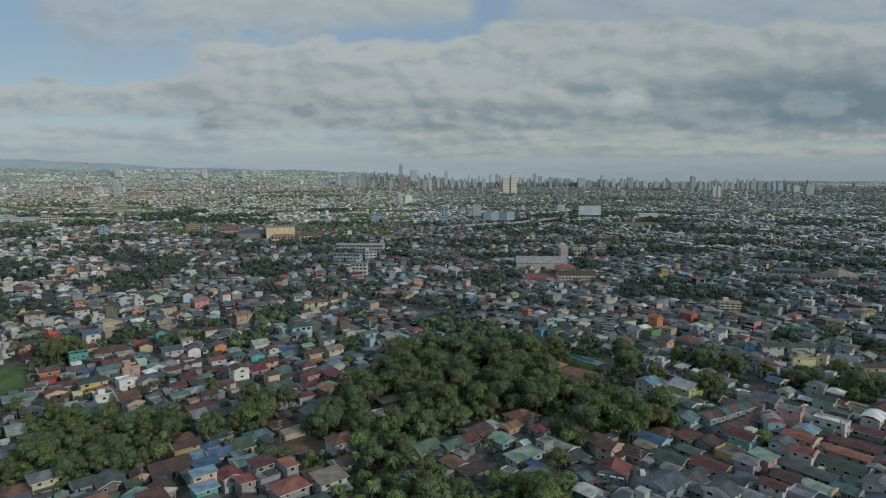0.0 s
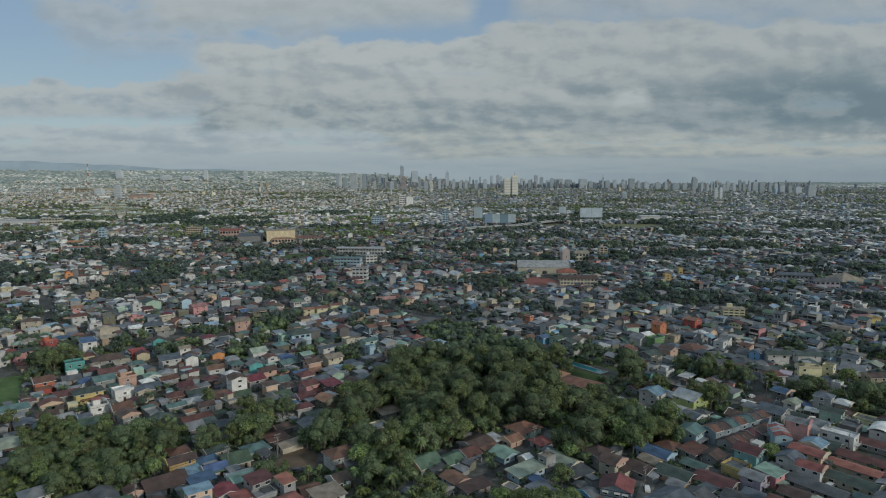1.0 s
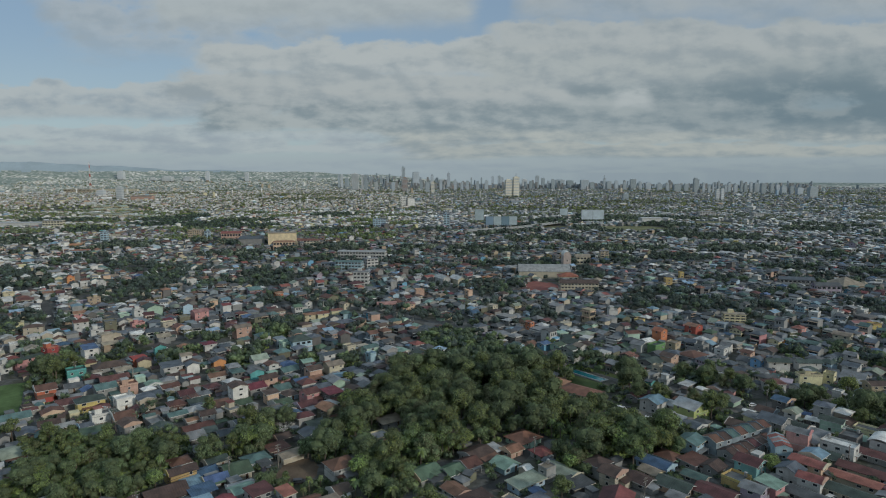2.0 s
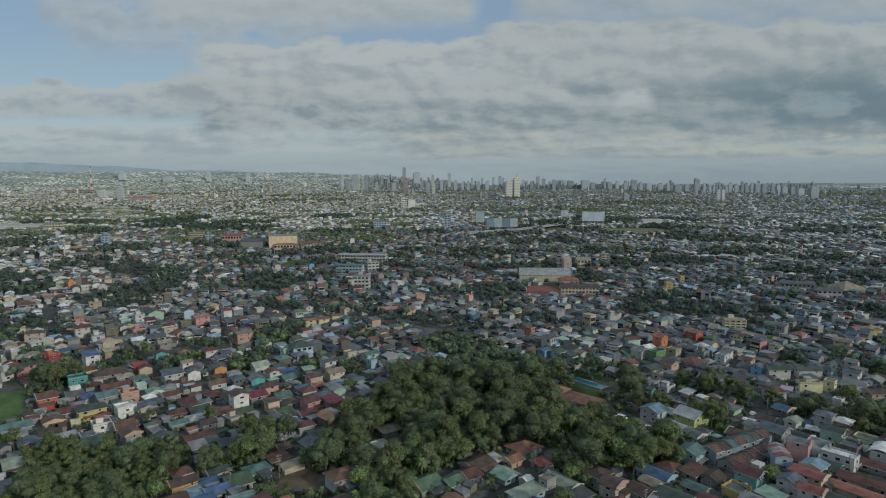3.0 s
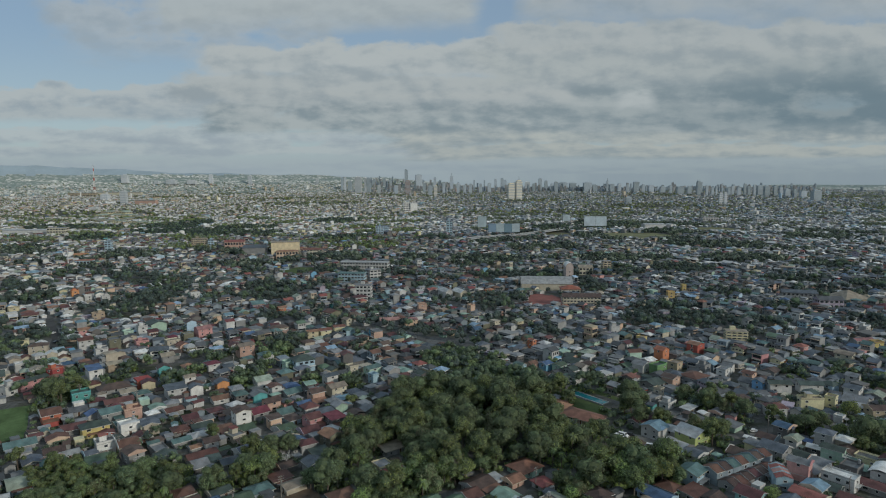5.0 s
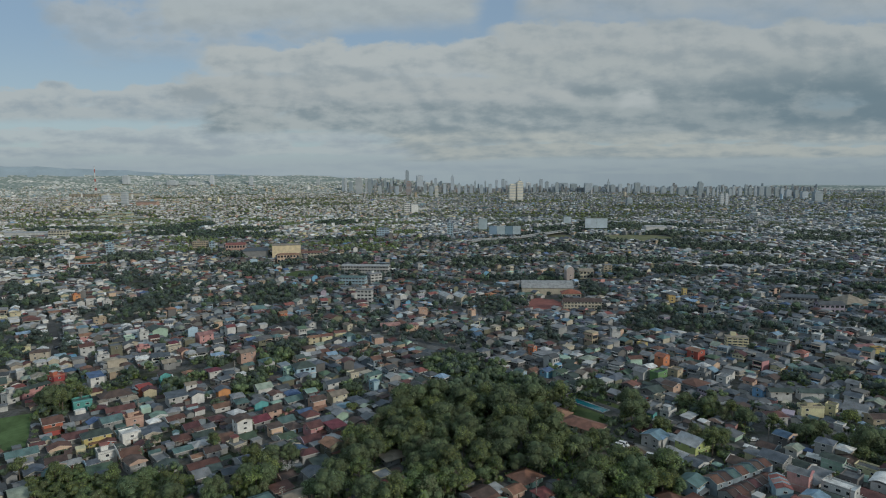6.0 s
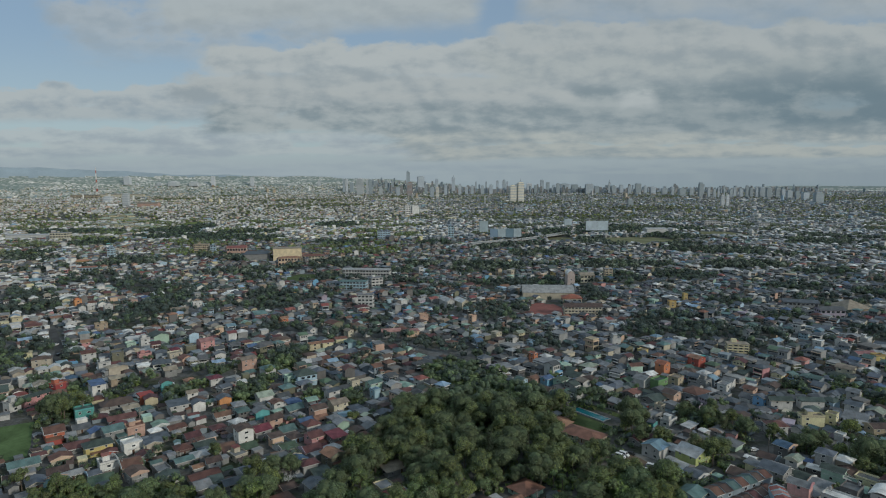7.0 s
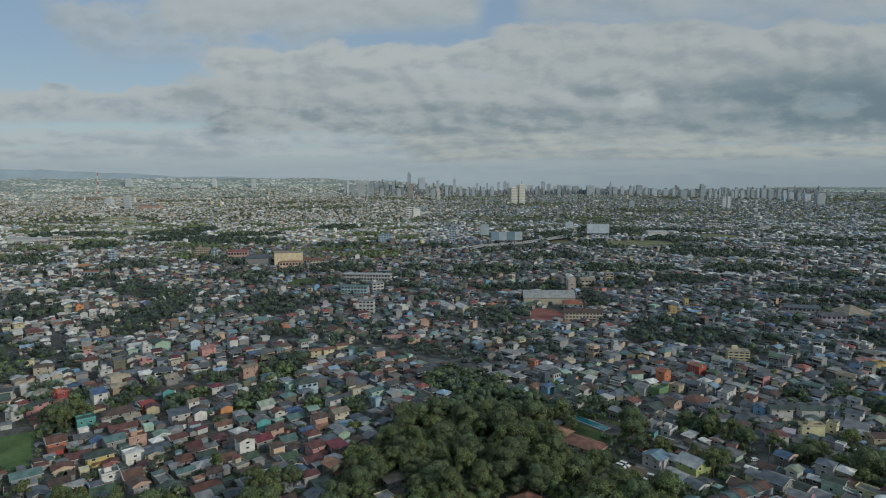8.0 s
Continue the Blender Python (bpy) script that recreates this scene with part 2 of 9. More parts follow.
# window bands far paler than glass: skyline haze put into the colour
material("tower_glass", (0.42, 0.465, 0.495), 0.3, 0.0, 0.2, 0.1, 0.02, 0.0)
material("tower_pale", (0.58, 0.60, 0.61), 0.7, 0.0, 0.12, 0.12, 0.02, 0.0)
material("tower_cream", (0.74, 0.68, 0.55), 0.75, 0.0, 0.08, 0.1, 0.02, 0.0)
# blue-grey that holds the haze in front of the skyline
material("tower_blue", (0.38, 0.44, 0.48), 0.45, 0.0, 0.2, 0.12, 0.02, 0.0)
material("tower_brown", (0.36, 0.27, 0.23), 0.75, 0.0, 0.12, 0.12, 0.02, 0.0)
material("board_blue", (0.19, 0.28, 0.35), 0.5, 0.0, 0.25, 0.12, 0.05, 0.0)
material("board_pale", (0.44, 0.52, 0.56), 0.5, 0.0, 0.1, 0.3, 0.04, 0.0)
material("mast_red", (0.42, 0.10, 0.07), 0.6, 0.0, 0.1, 0.1, 0.2, 0.0)
# dense: leaf green made darker and bluer, shade and haze put into the colour
# far: leaves paled and greyed, distance haze put into the colour
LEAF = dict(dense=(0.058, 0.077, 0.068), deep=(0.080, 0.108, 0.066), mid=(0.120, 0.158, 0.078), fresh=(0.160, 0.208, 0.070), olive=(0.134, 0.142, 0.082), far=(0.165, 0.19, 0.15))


def leaf_material(name, color):
    """Leaves: tone from tree to tree, weaker from spray to spray."""
    m = bpy.data.materials.new("leaf_" + name)
    m.use_nodes = True
    nt = m.node_tree
    N, L = nt.nodes.new, nt.links.new
    b = nt.nodes["Principled BSDF"]
    b.inputs["Roughness"].default_value, b.inputs["Specular IOR Level"].default_value = 0.6, 0.36
    info, geo, tc = N("ShaderNodeObjectInfo"), N("ShaderNodeNewGeometry"), N("ShaderNodeTexCoord")

    def to(v, lo, hi, a, c):
        n = N("ShaderNodeMapRange")
        L(v, n.inputs[0])
        for i, q in enumerate((lo, hi, a, c)):
            n.inputs[1 + i].default_value = q
        return n.outputs[0]

    def times(a, c):
        n = N("ShaderNodeMath")
        n.operation = "MULTIPLY"
        L(a, n.inputs[0])
        L(c, n.inputs[1])
        return n.outputs[0]

    nz = N("ShaderNodeTexNoise")
    L(tc.outputs["Object"], nz.inputs["Vector"])
    nz.inputs["Scale"].default_value, nz.inputs["Detail"].default_value = 0.12, 4
    k = times(times(to(info.outputs["Random"], 0, 1, 0.8, 1.3), to(geo.outputs["Random Per Island"], 0, 1, 0.66, 1.36)), to(nz.outputs["Fac"], 0.3, 0.7, 0.65, 1.35))
    sc = N("ShaderNodeVectorMath")
    sc.operation = "SCALE"
    sc.inputs[0].default_value = [q * 1.52 for q in color]
    L(k, sc.inputs["Scale"])
    hs = N("ShaderNodeHueSaturation")
    L(sc.outputs[0], hs.inputs["Color"])
    L(to(info.outputs["Random"], 0, 1, 0.466, 0.512), hs.inputs["Hue"])
    L(hs.outputs[0], b.inputs["Base Color"])
    # light shining through the leaf
    thin, both = N("ShaderNodeBsdfTranslucent"), N("ShaderNodeMixShader")
    L(hs.outputs[0], thin.inputs["Color"])
    both.inputs[0].default_value = 0.42
    L(b.outputs[0], both.inputs[1])
    L(thin.outputs[0], both.inputs[2])
    L(both.outputs[0], nt.nodes["Material Output"].inputs["Surface"])
    MATS["leaf_" + name] = m
    return m


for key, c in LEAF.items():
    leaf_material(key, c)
material("plaster_rose", (0.58, 0.50, 0.45), 0.88, 0.0, 0.14, 0.24, 0.25, 0.12, 0.09)
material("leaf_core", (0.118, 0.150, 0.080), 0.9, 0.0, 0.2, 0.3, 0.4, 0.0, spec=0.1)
# leaf_core again, darkened: shade over the streets put into the colour
material("leaf_core_shaded", (0.074, 0.094, 0.082), 0.9, 0.0, 0.2, 0.3, 0.4, 0.0, spec=0.1)
# far woods in pale blue-grey: the haze before them is part of the colour
material("hazy_hill_wood", (0.35, 0.425, 0.47), 0.95, 0.0, 0.1, 0.12, 0.01, 0.0, spec=0.1)
material("grass", (0.11, 0.155, 0.065), 0.95, 0.0, 0.2, 0.4, 0.08, 0.3, spec=0.1)
# grass again, brighter: the sun on the far field is in the colour
material("sunlit_grass", (0.19, 0.24, 0.085), 0.95, 0.0, 0.2, 0.4, 0.05, 0.3, spec=0.1)
material("dry_grass", (0.22, 0.225, 0.13), 0.95, 0.0, 0.2, 0.4, 0.05, 0.3, spec=0.1)


def town_material():
    """Far slopes: specks of roofs, streets and trees, too small to tell apart; haze is in the pale tones."""
    m = bpy.data.materials.new("hill_town")
    m.use_nodes = True
    nt = m.node_tree
    N, L = nt.nodes.new, nt.links.new
    b = nt.nodes["Principled BSDF"]
    b.inputs["Roughness"].default_value, b.inputs["Specular IOR Level"].default_value = 0.95, 0.1
    tc, mp = N("ShaderNodeTexCoord"), N("ShaderNodeMapping")
    mp.inputs["Scale"].default_value = (0.085, 0.05, 0.16)
    L(tc.outputs["Object"], mp.inputs[0])
    cell, belt, ramp, mx = N("ShaderNodeTexVoronoi"), N("ShaderNodeTexNoise"), N("ShaderNodeValToRGB"), N("ShaderNodeMix")
    L(mp.outputs[0], cell.inputs["Vector"])
    cell.inputs["Scale"].default_value = 1.0
    sep = N("ShaderNodeSeparateColor")
    L(cell.outputs["Color"], sep.inputs[0])
    L(sep.outputs[0], ramp.inputs[0])
    e = ramp.color_ramp.elements
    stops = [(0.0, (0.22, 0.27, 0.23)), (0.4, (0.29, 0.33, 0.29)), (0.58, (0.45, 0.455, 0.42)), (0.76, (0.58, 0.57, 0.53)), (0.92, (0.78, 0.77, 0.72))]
    while len(e) < len(stops):
        e.new(0.5)
    for el, (p, c) in zip(e, stops):
        el.position, el.color = p, (*c, 1)
    mq = N("ShaderNodeMapping")
    mq.inputs["Scale"].default_value = (0.0035, 0.004, 0.05)
    L(tc.outputs["Object"], mq.inputs[0])
    L(mq.outputs[0], belt.inputs["Vector"])
    belt.inputs["Scale"].default_value, belt.inputs["Detail"].default_value = 1.0, 6
    to = N("ShaderNodeMapRange")
    L(belt.outputs["Fac"], to.inputs[0])
    for i, q in enumerate((0.42, 0.62, 0.0, 0.8)):
        to.inputs[1 + i].default_value = q
    mx.data_type = "RGBA"
    L(to.outputs[0], mx.inputs[0])
    L(ramp.outputs[0], mx.inputs[6])
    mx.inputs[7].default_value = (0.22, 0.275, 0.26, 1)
    L(mx.outputs[2], b.inputs["Base Color"])
    MATS["hill_town"] = m


town_material()


def ground_material():
    """Yards, earth, worn concrete and weeds between the houses."""
    m = bpy.data.materials.new("earth")
    m.use_nodes = True
    nt = m.node_tree
    N, L = nt.nodes.new, nt.links.new
    b = nt.nodes["Principled BSDF"]
    b.inputs["Roughness"].default_value = 0.95
    b.inputs["Specular IOR Level"].default_value = 0.15
    tc = N("ShaderNodeTexCoord")

    def nz(sc, det):
        n = N("ShaderNodeTexNoise")
        L(tc.outputs["Object"], n.inputs["Vector"])
        n.inputs["Scale"].default_value, n.inputs["Detail"].default_value, n.inputs["Roughness"].default_value = sc, det, 0.6
        return n.outputs["Fac"]

    def ramp(v, stops):
        r = N("ShaderNodeValToRGB")
        L(v, r.inputs[0])
        e = r.color_ramp.elements
        while len(e) < len(stops):
            e.new(0.5)
        for el, (p, c) in zip(e, stops):
            el.position, el.color = p, (*c, 1)
        return r.outputs[0]

    a = ramp(nz(0.035, 8), [(0.34, (0.06, 0.075, 0.042)), (0.43, (0.09, 0.095, 0.07)), (0.50, (0.13, 0.13, 0.122)), (0.66, (0.20, 0.205, 0.208))])
    g = ramp(nz(0.5, 5), [(0.3, (0.6, 0.6, 0.6)), (0.7, (1.2, 1.2, 1.2))])
    mx = N("ShaderNodeMix")
    mx.data_type, mx.blend_type = "RGBA", "MULTIPLY"
    mx.inputs[0].default_value = 1.0
    L(a, mx.inputs[6])
    L(g, mx.inputs[7])
    L(mx.outputs[2], b.inputs["Base Color"])
    MATS["earth"] = m


ground_material()

# ---- building helpers ----
class Shape:
    """Vertices, faces and face materials of one mesh."""

    def __init__(self):
        self.v, self.f, self.m, self.mats = [], [], [], []

    def slot(self, mat):
        if mat not in self.mats:
            self.mats.append(mat)
        return self.mats.index(mat)

    def face(self, pts, mat):
        i = len(self.v)
        self.v += [tuple(p) for p in pts]
        self.f.append(tuple(range(i, i + len(pts))))
        self.m.append(self.slot(mat))

    def solid(self, verts, faces, mat):
        i, s = len(self.v), self.slot(mat)
        self.v += [tuple(p) for p in verts]
        self.f += [tuple(i + k for k in f) for f in faces]
        self.m += [s] * len(faces)

    def box(self, x0, y0, z0, x1, y1, z1, mat):
        self.solid([(x0, y0, z0), (x1, y0, z0), (x1, y1, z0), (x0, y1, z0), (x0, y0, z1), (x1, y0, z1), (x1, y1, z1), (x0, y1, z1)],
                   [(0, 3, 2, 1), (4, 5, 6, 7), (0, 1, 5, 4), (1, 2, 6, 5), (2, 3, 7, 6), (3, 0, 4, 7)], mat)

    def slab(self, top, faces, t, mat, edge=None):
        """A sheet of thickness t under the faces over the points top."""
        n = len(top)
        edges = {}
        for f in faces:
            for a, b in zip(f, f[1:] + f[:1]):
                edges[(a, b)] = 1
        fs = [tuple(f) for f in faces] + [tuple(n + k for k in reversed(f)) for f in faces]
        rim = [(b, a, n + a, n + b) for a, b in edges if (b, a) not in edges]
        self.solid(list(top) + [(p[0], p[1], p[2] - t) for p in top], fs + rim, mat)
        if edge:
            self.m[-len(rim):] = [self.slot(edge)] * len(rim)

    def tube(self, pts, radii, n, mat):
        """A tapering tube through pts."""
        vs, fs = [], []
        for k, (p, r) in enumerate(zip(pts, radii)):
            p = Vector(p)
            d = (Vector(pts[min(k + 1, len(pts) - 1)]) - Vector(pts[max(k - 1, 0)])).normalized()
            a = d.orthogonal().normalized()
            c = d.cross(a)
            for j in range(n):
                w = 2 * math.pi * j / n
                vs.append(p + (a * math.cos(w) + c * math.sin(w)) * r)
        for k in range(len(pts) - 1):
            for j in range(n):
                q = (j + 1) % n
                fs.append((k * n + j, k * n + q, (k + 1) * n + q, (k + 1) * n + j))
        fs.append(tuple(range(n))[::-1])
        fs.append(tuple((len(pts) - 1) * n + j for j in range(n)))
        self.solid(vs, fs, mat)

    def mesh(self, name, smooth=False):
        me = bpy.data.meshes.new(name)
        me.from_pydata(self.v, [], self.f)
        for m in self.mats:
            me.materials.append(MATS[m])
        me.polygons.foreach_set("material_index", self.m)
        if smooth:
            me.polygons.foreach_set("use_smooth", [True] * len(self.f))
        return me


def part(name, shape, parent, label="", at=None, smooth=False):
    me = shape.mesh(name, smooth) if isinstance(shape, Shape) else shape
    ob = new(name, me)
    ob.parent = parent
    if at is not None:
        ob.matrix_basis = at
    if label:
        ob["label"] = label
    return ob


def thing(name, x, y, rot, label, category, group="", kind="", z=0.0):
    ob = new(name)
    ob.empty_display_size = 0.5
    ob.matrix_basis = pose(x, y, z, 0, 0, rot)
    return tagged(ob, label, category, group, kind)


def sheet_mesh(name, verts, faces, face_mats, mats):
    """A large mesh from arrays; all faces have the same number of corners."""
    me = bpy.data.meshes.new(name)
    n, c = faces.shape
    me.vertices.add(len(verts))
    me.vertices.foreach_set("co", np.asarray(verts, np.float32).ravel())
    me.loops.add(n * c)
    me.loops.foreach_set("vertex_index", faces.astype(np.int32).ravel())
    me.polygons.add(n)
    me.polygons.foreach_set("loop_start", np.arange(0, n * c, c, dtype=np.int32))
    for m in mats:
        me.materials.append(MATS[m])
    me.polygons.foreach_set("material_index", np.asarray(face_mats, np.int32))
    me.polygons.foreach_set("use_smooth", np.zeros(n, bool))
    me.update(calc_edges=True)
    me.validate()
    return me


# which ground is taken, in cells of 2 m
CELL, GX, GY = 2.0, 1400, 1600
TAKEN = np.zeros((GX, GY), bool)


def cells(x, y, w, d, rot):
    """The cells under a rectangle."""
    a = radians(rot)
    n, m = max(2, int(w / CELL) + 2), max(2, int(d / CELL) + 2)
    u, v = np.meshgrid(np.linspace(-w / 2, w / 2, n), np.linspace(-d / 2, d / 2, m))
    i = ((x + u * math.cos(a) - v * math.sin(a)) / CELL + GX / 2).astype(int)
    j = ((y + u * math.sin(a) + v * math.cos(a)) / CELL).astype(int)
    return i, j


NO_TREES = np.zeros((GX, GY), bool)


def keep_view(x, y, w, d):
    """Ground on the camera's side of a building, kept clear of trees so the building shows."""
    i, j = cells(x, y - d / 2 - 4, w, 11, 0)
    ok = (i >= 0) & (i < GX) & (j >= 0) & (j < GY)
    NO_TREES[i[ok], j[ok]] = True


def take(x, y, w, d, rot):
    i, j = cells(x, y, w, d, rot)
    ok = (i >= 0) & (i < GX) & (j >= 0) & (j < GY)
    TAKEN[i[ok], j[ok]] = True


def is_free(x, y, w, d, rot, share=0.08):
    i, j = cells(x, y, w, d, rot)
    ok = (i >= 0) & (i < GX) & (j >= 0) & (j < GY)
    if not ok.all():
        return False
    return TAKEN[i, j].mean() <= share


# ---- ground, roads ----
def make_ground():
    s = Shape()
    xs = [-6000, -3000, -1500, -700, -300, 0, 300, 700, 1500, 3000, 6000]
    ys = [-3000, -800, -100, 150, 400, 800, 1500, 2500, 4000, 7000]
    for i in range(len(xs) - 1):
        for j in range(len(ys) - 1):
            s.face([(xs[i], ys[j], 0), (xs[i + 1], ys[j], 0), (xs[i + 1], ys[j + 1], 0), (xs[i], ys[j + 1], 0)], "earth")
    me = s.mesh("ground")
    tagged(new("ground", me), "patchy earth, concrete yards and weeds under the city", "ground", kind="structure")


make_ground()


def strip(name, pts, width, z, mat, label, category, kind="structure", wide=0.0):
    """A ribbon on the ground through pts, kept free of houses."""
    s = Shape()
    left, right = [], []
    for k, p in enumerate(pts):
        a, b = Vector(pts[max(k - 1, 0)]), Vector(pts[min(k + 1, len(pts) - 1)])
        d = (b - a).normalized()
        n = Vector((-d.y, d.x))
        left.append(Vector(p) + n * width / 2)
        right.append(Vector(p) - n * width / 2)
    for k in range(len(pts) - 1):
        q = [right[k], right[k + 1], left[k + 1], left[k]]
        s.slab([(p.x, p.y, z) for p in q], [(0, 1, 2, 3)], 0.25, mat)
        a, b = Vector(pts[k]), Vector(pts[k + 1])
        c = (a + b) / 2
        take(c.x, c.y, (b - a).length, width + wide, math.degrees(math.atan2(b.y - a.y, b.x - a.x)))
    return tagged(new(name, s.mesh(name)), label, category, kind=kind)


def patch(name, x, y, rx, ry, mat, label, category, z=0.05, hold=True):
    """A rounded patch of ground with a ragged rim."""
    s = Shape()
    n = 28
    rnd = random.Random(int(x * 7 + y * 13))
    ring = [(x + rx * math.cos(2 * math.pi * k / n) * rnd.uniform(0.82, 1.1), y + ry * math.sin(2 * math.pi * k / n) * rnd.uniform(0.82, 1.1), z) for k in range(n)]
    s.slab(ring, [tuple(range(n))], 0.2, mat)
    if hold:
        take(x, y, rx * 1.6, ry * 1.6, 0)
    return tagged(new(name, s.mesh(name)), label, category, kind="structure")


def plot(name, x, y, w, d, rot, mat, label, category, z=0.06):
    """A rectangle of made ground with slightly uneven edges."""
    s = Shape()
    rnd = random.Random(int(x * 7 + y * 13))
    n = 8
    ring = [(-w / 2 + w * k / n, -d / 2 + rnd.uniform(-0.4, 0.4), 0) for k in range(n)]
    ring += [(w / 2 + rnd.uniform(-0.4, 0.4), -d / 2 + d * k / n, 0) for k in range(n)]
    ring += [(w / 2 - w * k / n, d / 2 + rnd.uniform(-0.4, 0.4), 0) for k in range(n)]
    ring += [(-w / 2 + rnd.uniform(-0.4, 0.4), d / 2 - d * k / n, 0) for k in range(n)]
    s.slab(ring, [tuple(range(len(ring)))], 0.2, mat)
    take(x, y, w, d, rot)
    ob = new(name, s.mesh(name))
    ob.matrix_basis = pose(x, y, z, 0, 0, rot)
    return tagged(ob, label, category, kind="structure")


def swimming_pool(x, y, w, d, rot):
    """A long pool: a raised white rim round water that lies a little lower."""
    root = thing("swimming_pool", x, y, rot, "long turquoise swimming pool with a white rim", "pool")
    take(x, y, w, d, rot)
    e = 0.75
    s = Shape()
    s.box(-w / 2 + e, -d / 2 + e, -0.2, w / 2 - e, d / 2 - e, 0.2, "pool_water")
    part("water", s, root)
    s = Shape()
    for a in (-1, 1):
        s.box(-w / 2, a * (d / 2 - e / 2) - e / 2, -0.2, w / 2, a * (d / 2 - e / 2) + e / 2, 0.35, "wall_white")
        s.box(a * (w / 2 - e / 2) - e / 2, -d / 2 + e, -0.2, a * (w / 2 - e / 2) + e / 2, d / 2 - e, 0.352, "wall_white")
    part("rim", s, root)


# ---- houses ----
WINDOW_CACHE = {}


def window_mesh(w, h, kind=0):
    """A window: a frame standing proud of the wall with its pane set back inside. The wall is at y = 0, outside is -y."""
    key = (round(w, 1), round(h, 1), kind)
    if key not in WINDOW_CACHE:
        s = Shape()
        w, h = key[:2]
        t, o, p = 0.1, -0.09, -0.02
        ring = lambda e, y: [(-w / 2 + e, y, e), (w / 2 - e, y, e), (w / 2 - e, y, h - e), (-w / 2 + e, y, h - e)]
        s.solid(ring(0, 0.03) + ring(0, o) + ring(t, o) + ring(t, p),
                [(a + k, a + (k + 1) % 4, a + 4 + (k + 1) % 4, a + 4 + k) for a in (0, 4, 8) for k in range(4)] + [(12, 13, 14, 15)], "frame_white")
        s.m[-1] = s.slot("glass_dark")
        if kind == 1:
            # the pane is a piece of its own
            s.f, s.m = s.f[:-1], s.m[:-1]
            q = Shape()
            q.solid(ring(t - 0.02, p + 0.02) + ring(t - 0.02, p), [(0, 1, 5, 4), (1, 2, 6, 5), (2, 3, 7, 6), (3, 0, 4, 7), (4, 5, 6, 7), (3, 2, 1, 0)], "glass_dark")
            WINDOW_CACHE[key] = (s.mesh("window"), q.mesh("pane"))
        else:
            WINDOW_CACHE[key] = s.mesh("window")
    return WINDOW_CACHE[key]


def door_mesh():
    if "door" not in WINDOW_CACHE:
        s = Shape()
        ring = lambda e, y: [(-0.58 + e, y, 0), (0.58 - e, y, 0), (0.58 - e, y, 2.13 - e), (-0.58 + e, y, 2.13 - e)]
        s.solid(ring(0, 0.03) + ring(0, -0.08) + ring(0.08, -0.08) + ring(0.08, -0.03),
                [(a + k, a + (k + 1) % 4, a + 4 + (k + 1) % 4, a + 4 + k) for a in (0, 4, 8) for k in range(4)] + [(12, 13, 14, 15)], "frame_white")
        s.m[-1] = s.slot("door_wood")
        WINDOW_CACHE["door"] = s.mesh("door")
    return WINDOW_CACHE["door"]


def tank_shape():
    s = Shape()
    n = 12
    s.tube([(0, 0, 0.6), (0, 0, 0.7), (0, 0, 2.0), (0, 0, 2.25)], [0.5, 0.55, 0.55, 0.15], n, "tank_steel")
    for a in (0.3, 1.87, 3.44, 5.01):
        s.box(0.42 * math.cos(a) - 0.04, 0.42 * math.sin(a) - 0.04, 0, 0.42 * math.cos(a) + 0.04, 0.42 * math.sin(a) + 0.04, 0.66, "steel_black")
    return s


TANK = tank_shape().mesh("water_tank")


def roof_shape(w, d, kind, axis, over, slope, mat, ribs=True, edge=None):
    """A roof over a w by d plan with its eaves at z = 0, and the height of its ridge."""
    s = Shape()
    swap = axis == "y"
    a, b = (d, w) if swap else (w, d)          # a along the ridge, b across it
    A, B = a / 2 + over, b / 2 + over
    rise = slope * b / 2
    drop = -slope * over

    def P(x, y, z):
        return (-y, x, z) if swap else (x, y, z)

    t = 0.24 if edge else 0.14

    def sheeted(rows):
        """A sheet with raised ribs running down the slope: rows of (across, height) from eave to eave."""
        n = max(2, int(2 * A / 0.8)) if ribs else 1
        xs = []
        for k in range(n):
            x0, x1 = -A + 2 * A * k / n, -A + 2 * A * (k + 1) / n
            xs += [(x0, 0.0)] + ([(x0 + 0.08, 0.045), (x0 + 0.2, 0.045), (x0 + 0.28, 0.0)] if ribs else [])
        xs.append((A, 0.0))
        m = len(rows)
        top = [P(x, y, z + lift) for x, lift in xs for y, z in rows]
        fs = [(k * m + r, (k + 1) * m + r, (k + 1) * m + r + 1, k * m + r + 1) for k in range(len(xs) - 1) for r in range(m - 1)]
        s.slab(top, fs, t, mat, edge)

    if kind == "gable":
        sheeted([(-B, drop), (0, rise), (B, drop)])
    elif kind == "hip":
        if a < b:
            return roof_shape(w, d, kind, "x" if swap else "y", over, slope, mat, ribs, edge)
        r = max(0.25, (a - b) / 2)
        s.slab([P(-A, -B, drop), P(A, -B, drop), P(A, B, drop), P(-A, B, drop), P(-r, 0, rise), P(r, 0, rise)],
               [(0, 1, 5, 4), (1, 2, 5), (2, 3, 4, 5), (3, 0, 4)], t, mat, edge)
    elif kind == "shed":
        rise = slope * b * 0.6
        sheeted([(-B, -0.12), (B, rise)])
    elif kind == "vault":
        rise = b * 0.22
        n = 10
        top, fs = [], []
        for k in range(n + 1):
            q = -1 + 2 * k / n
            top += [P(-A, B * q, rise * (1 - q * q)), P(A, B * q, rise * (1 - q * q))]
        for k in range(n):
            fs.append((2 * k, 2 * k + 1, 2 * k + 3, 2 * k + 2))
        s.slab(top, fs, 0.2, mat)
    return s, rise


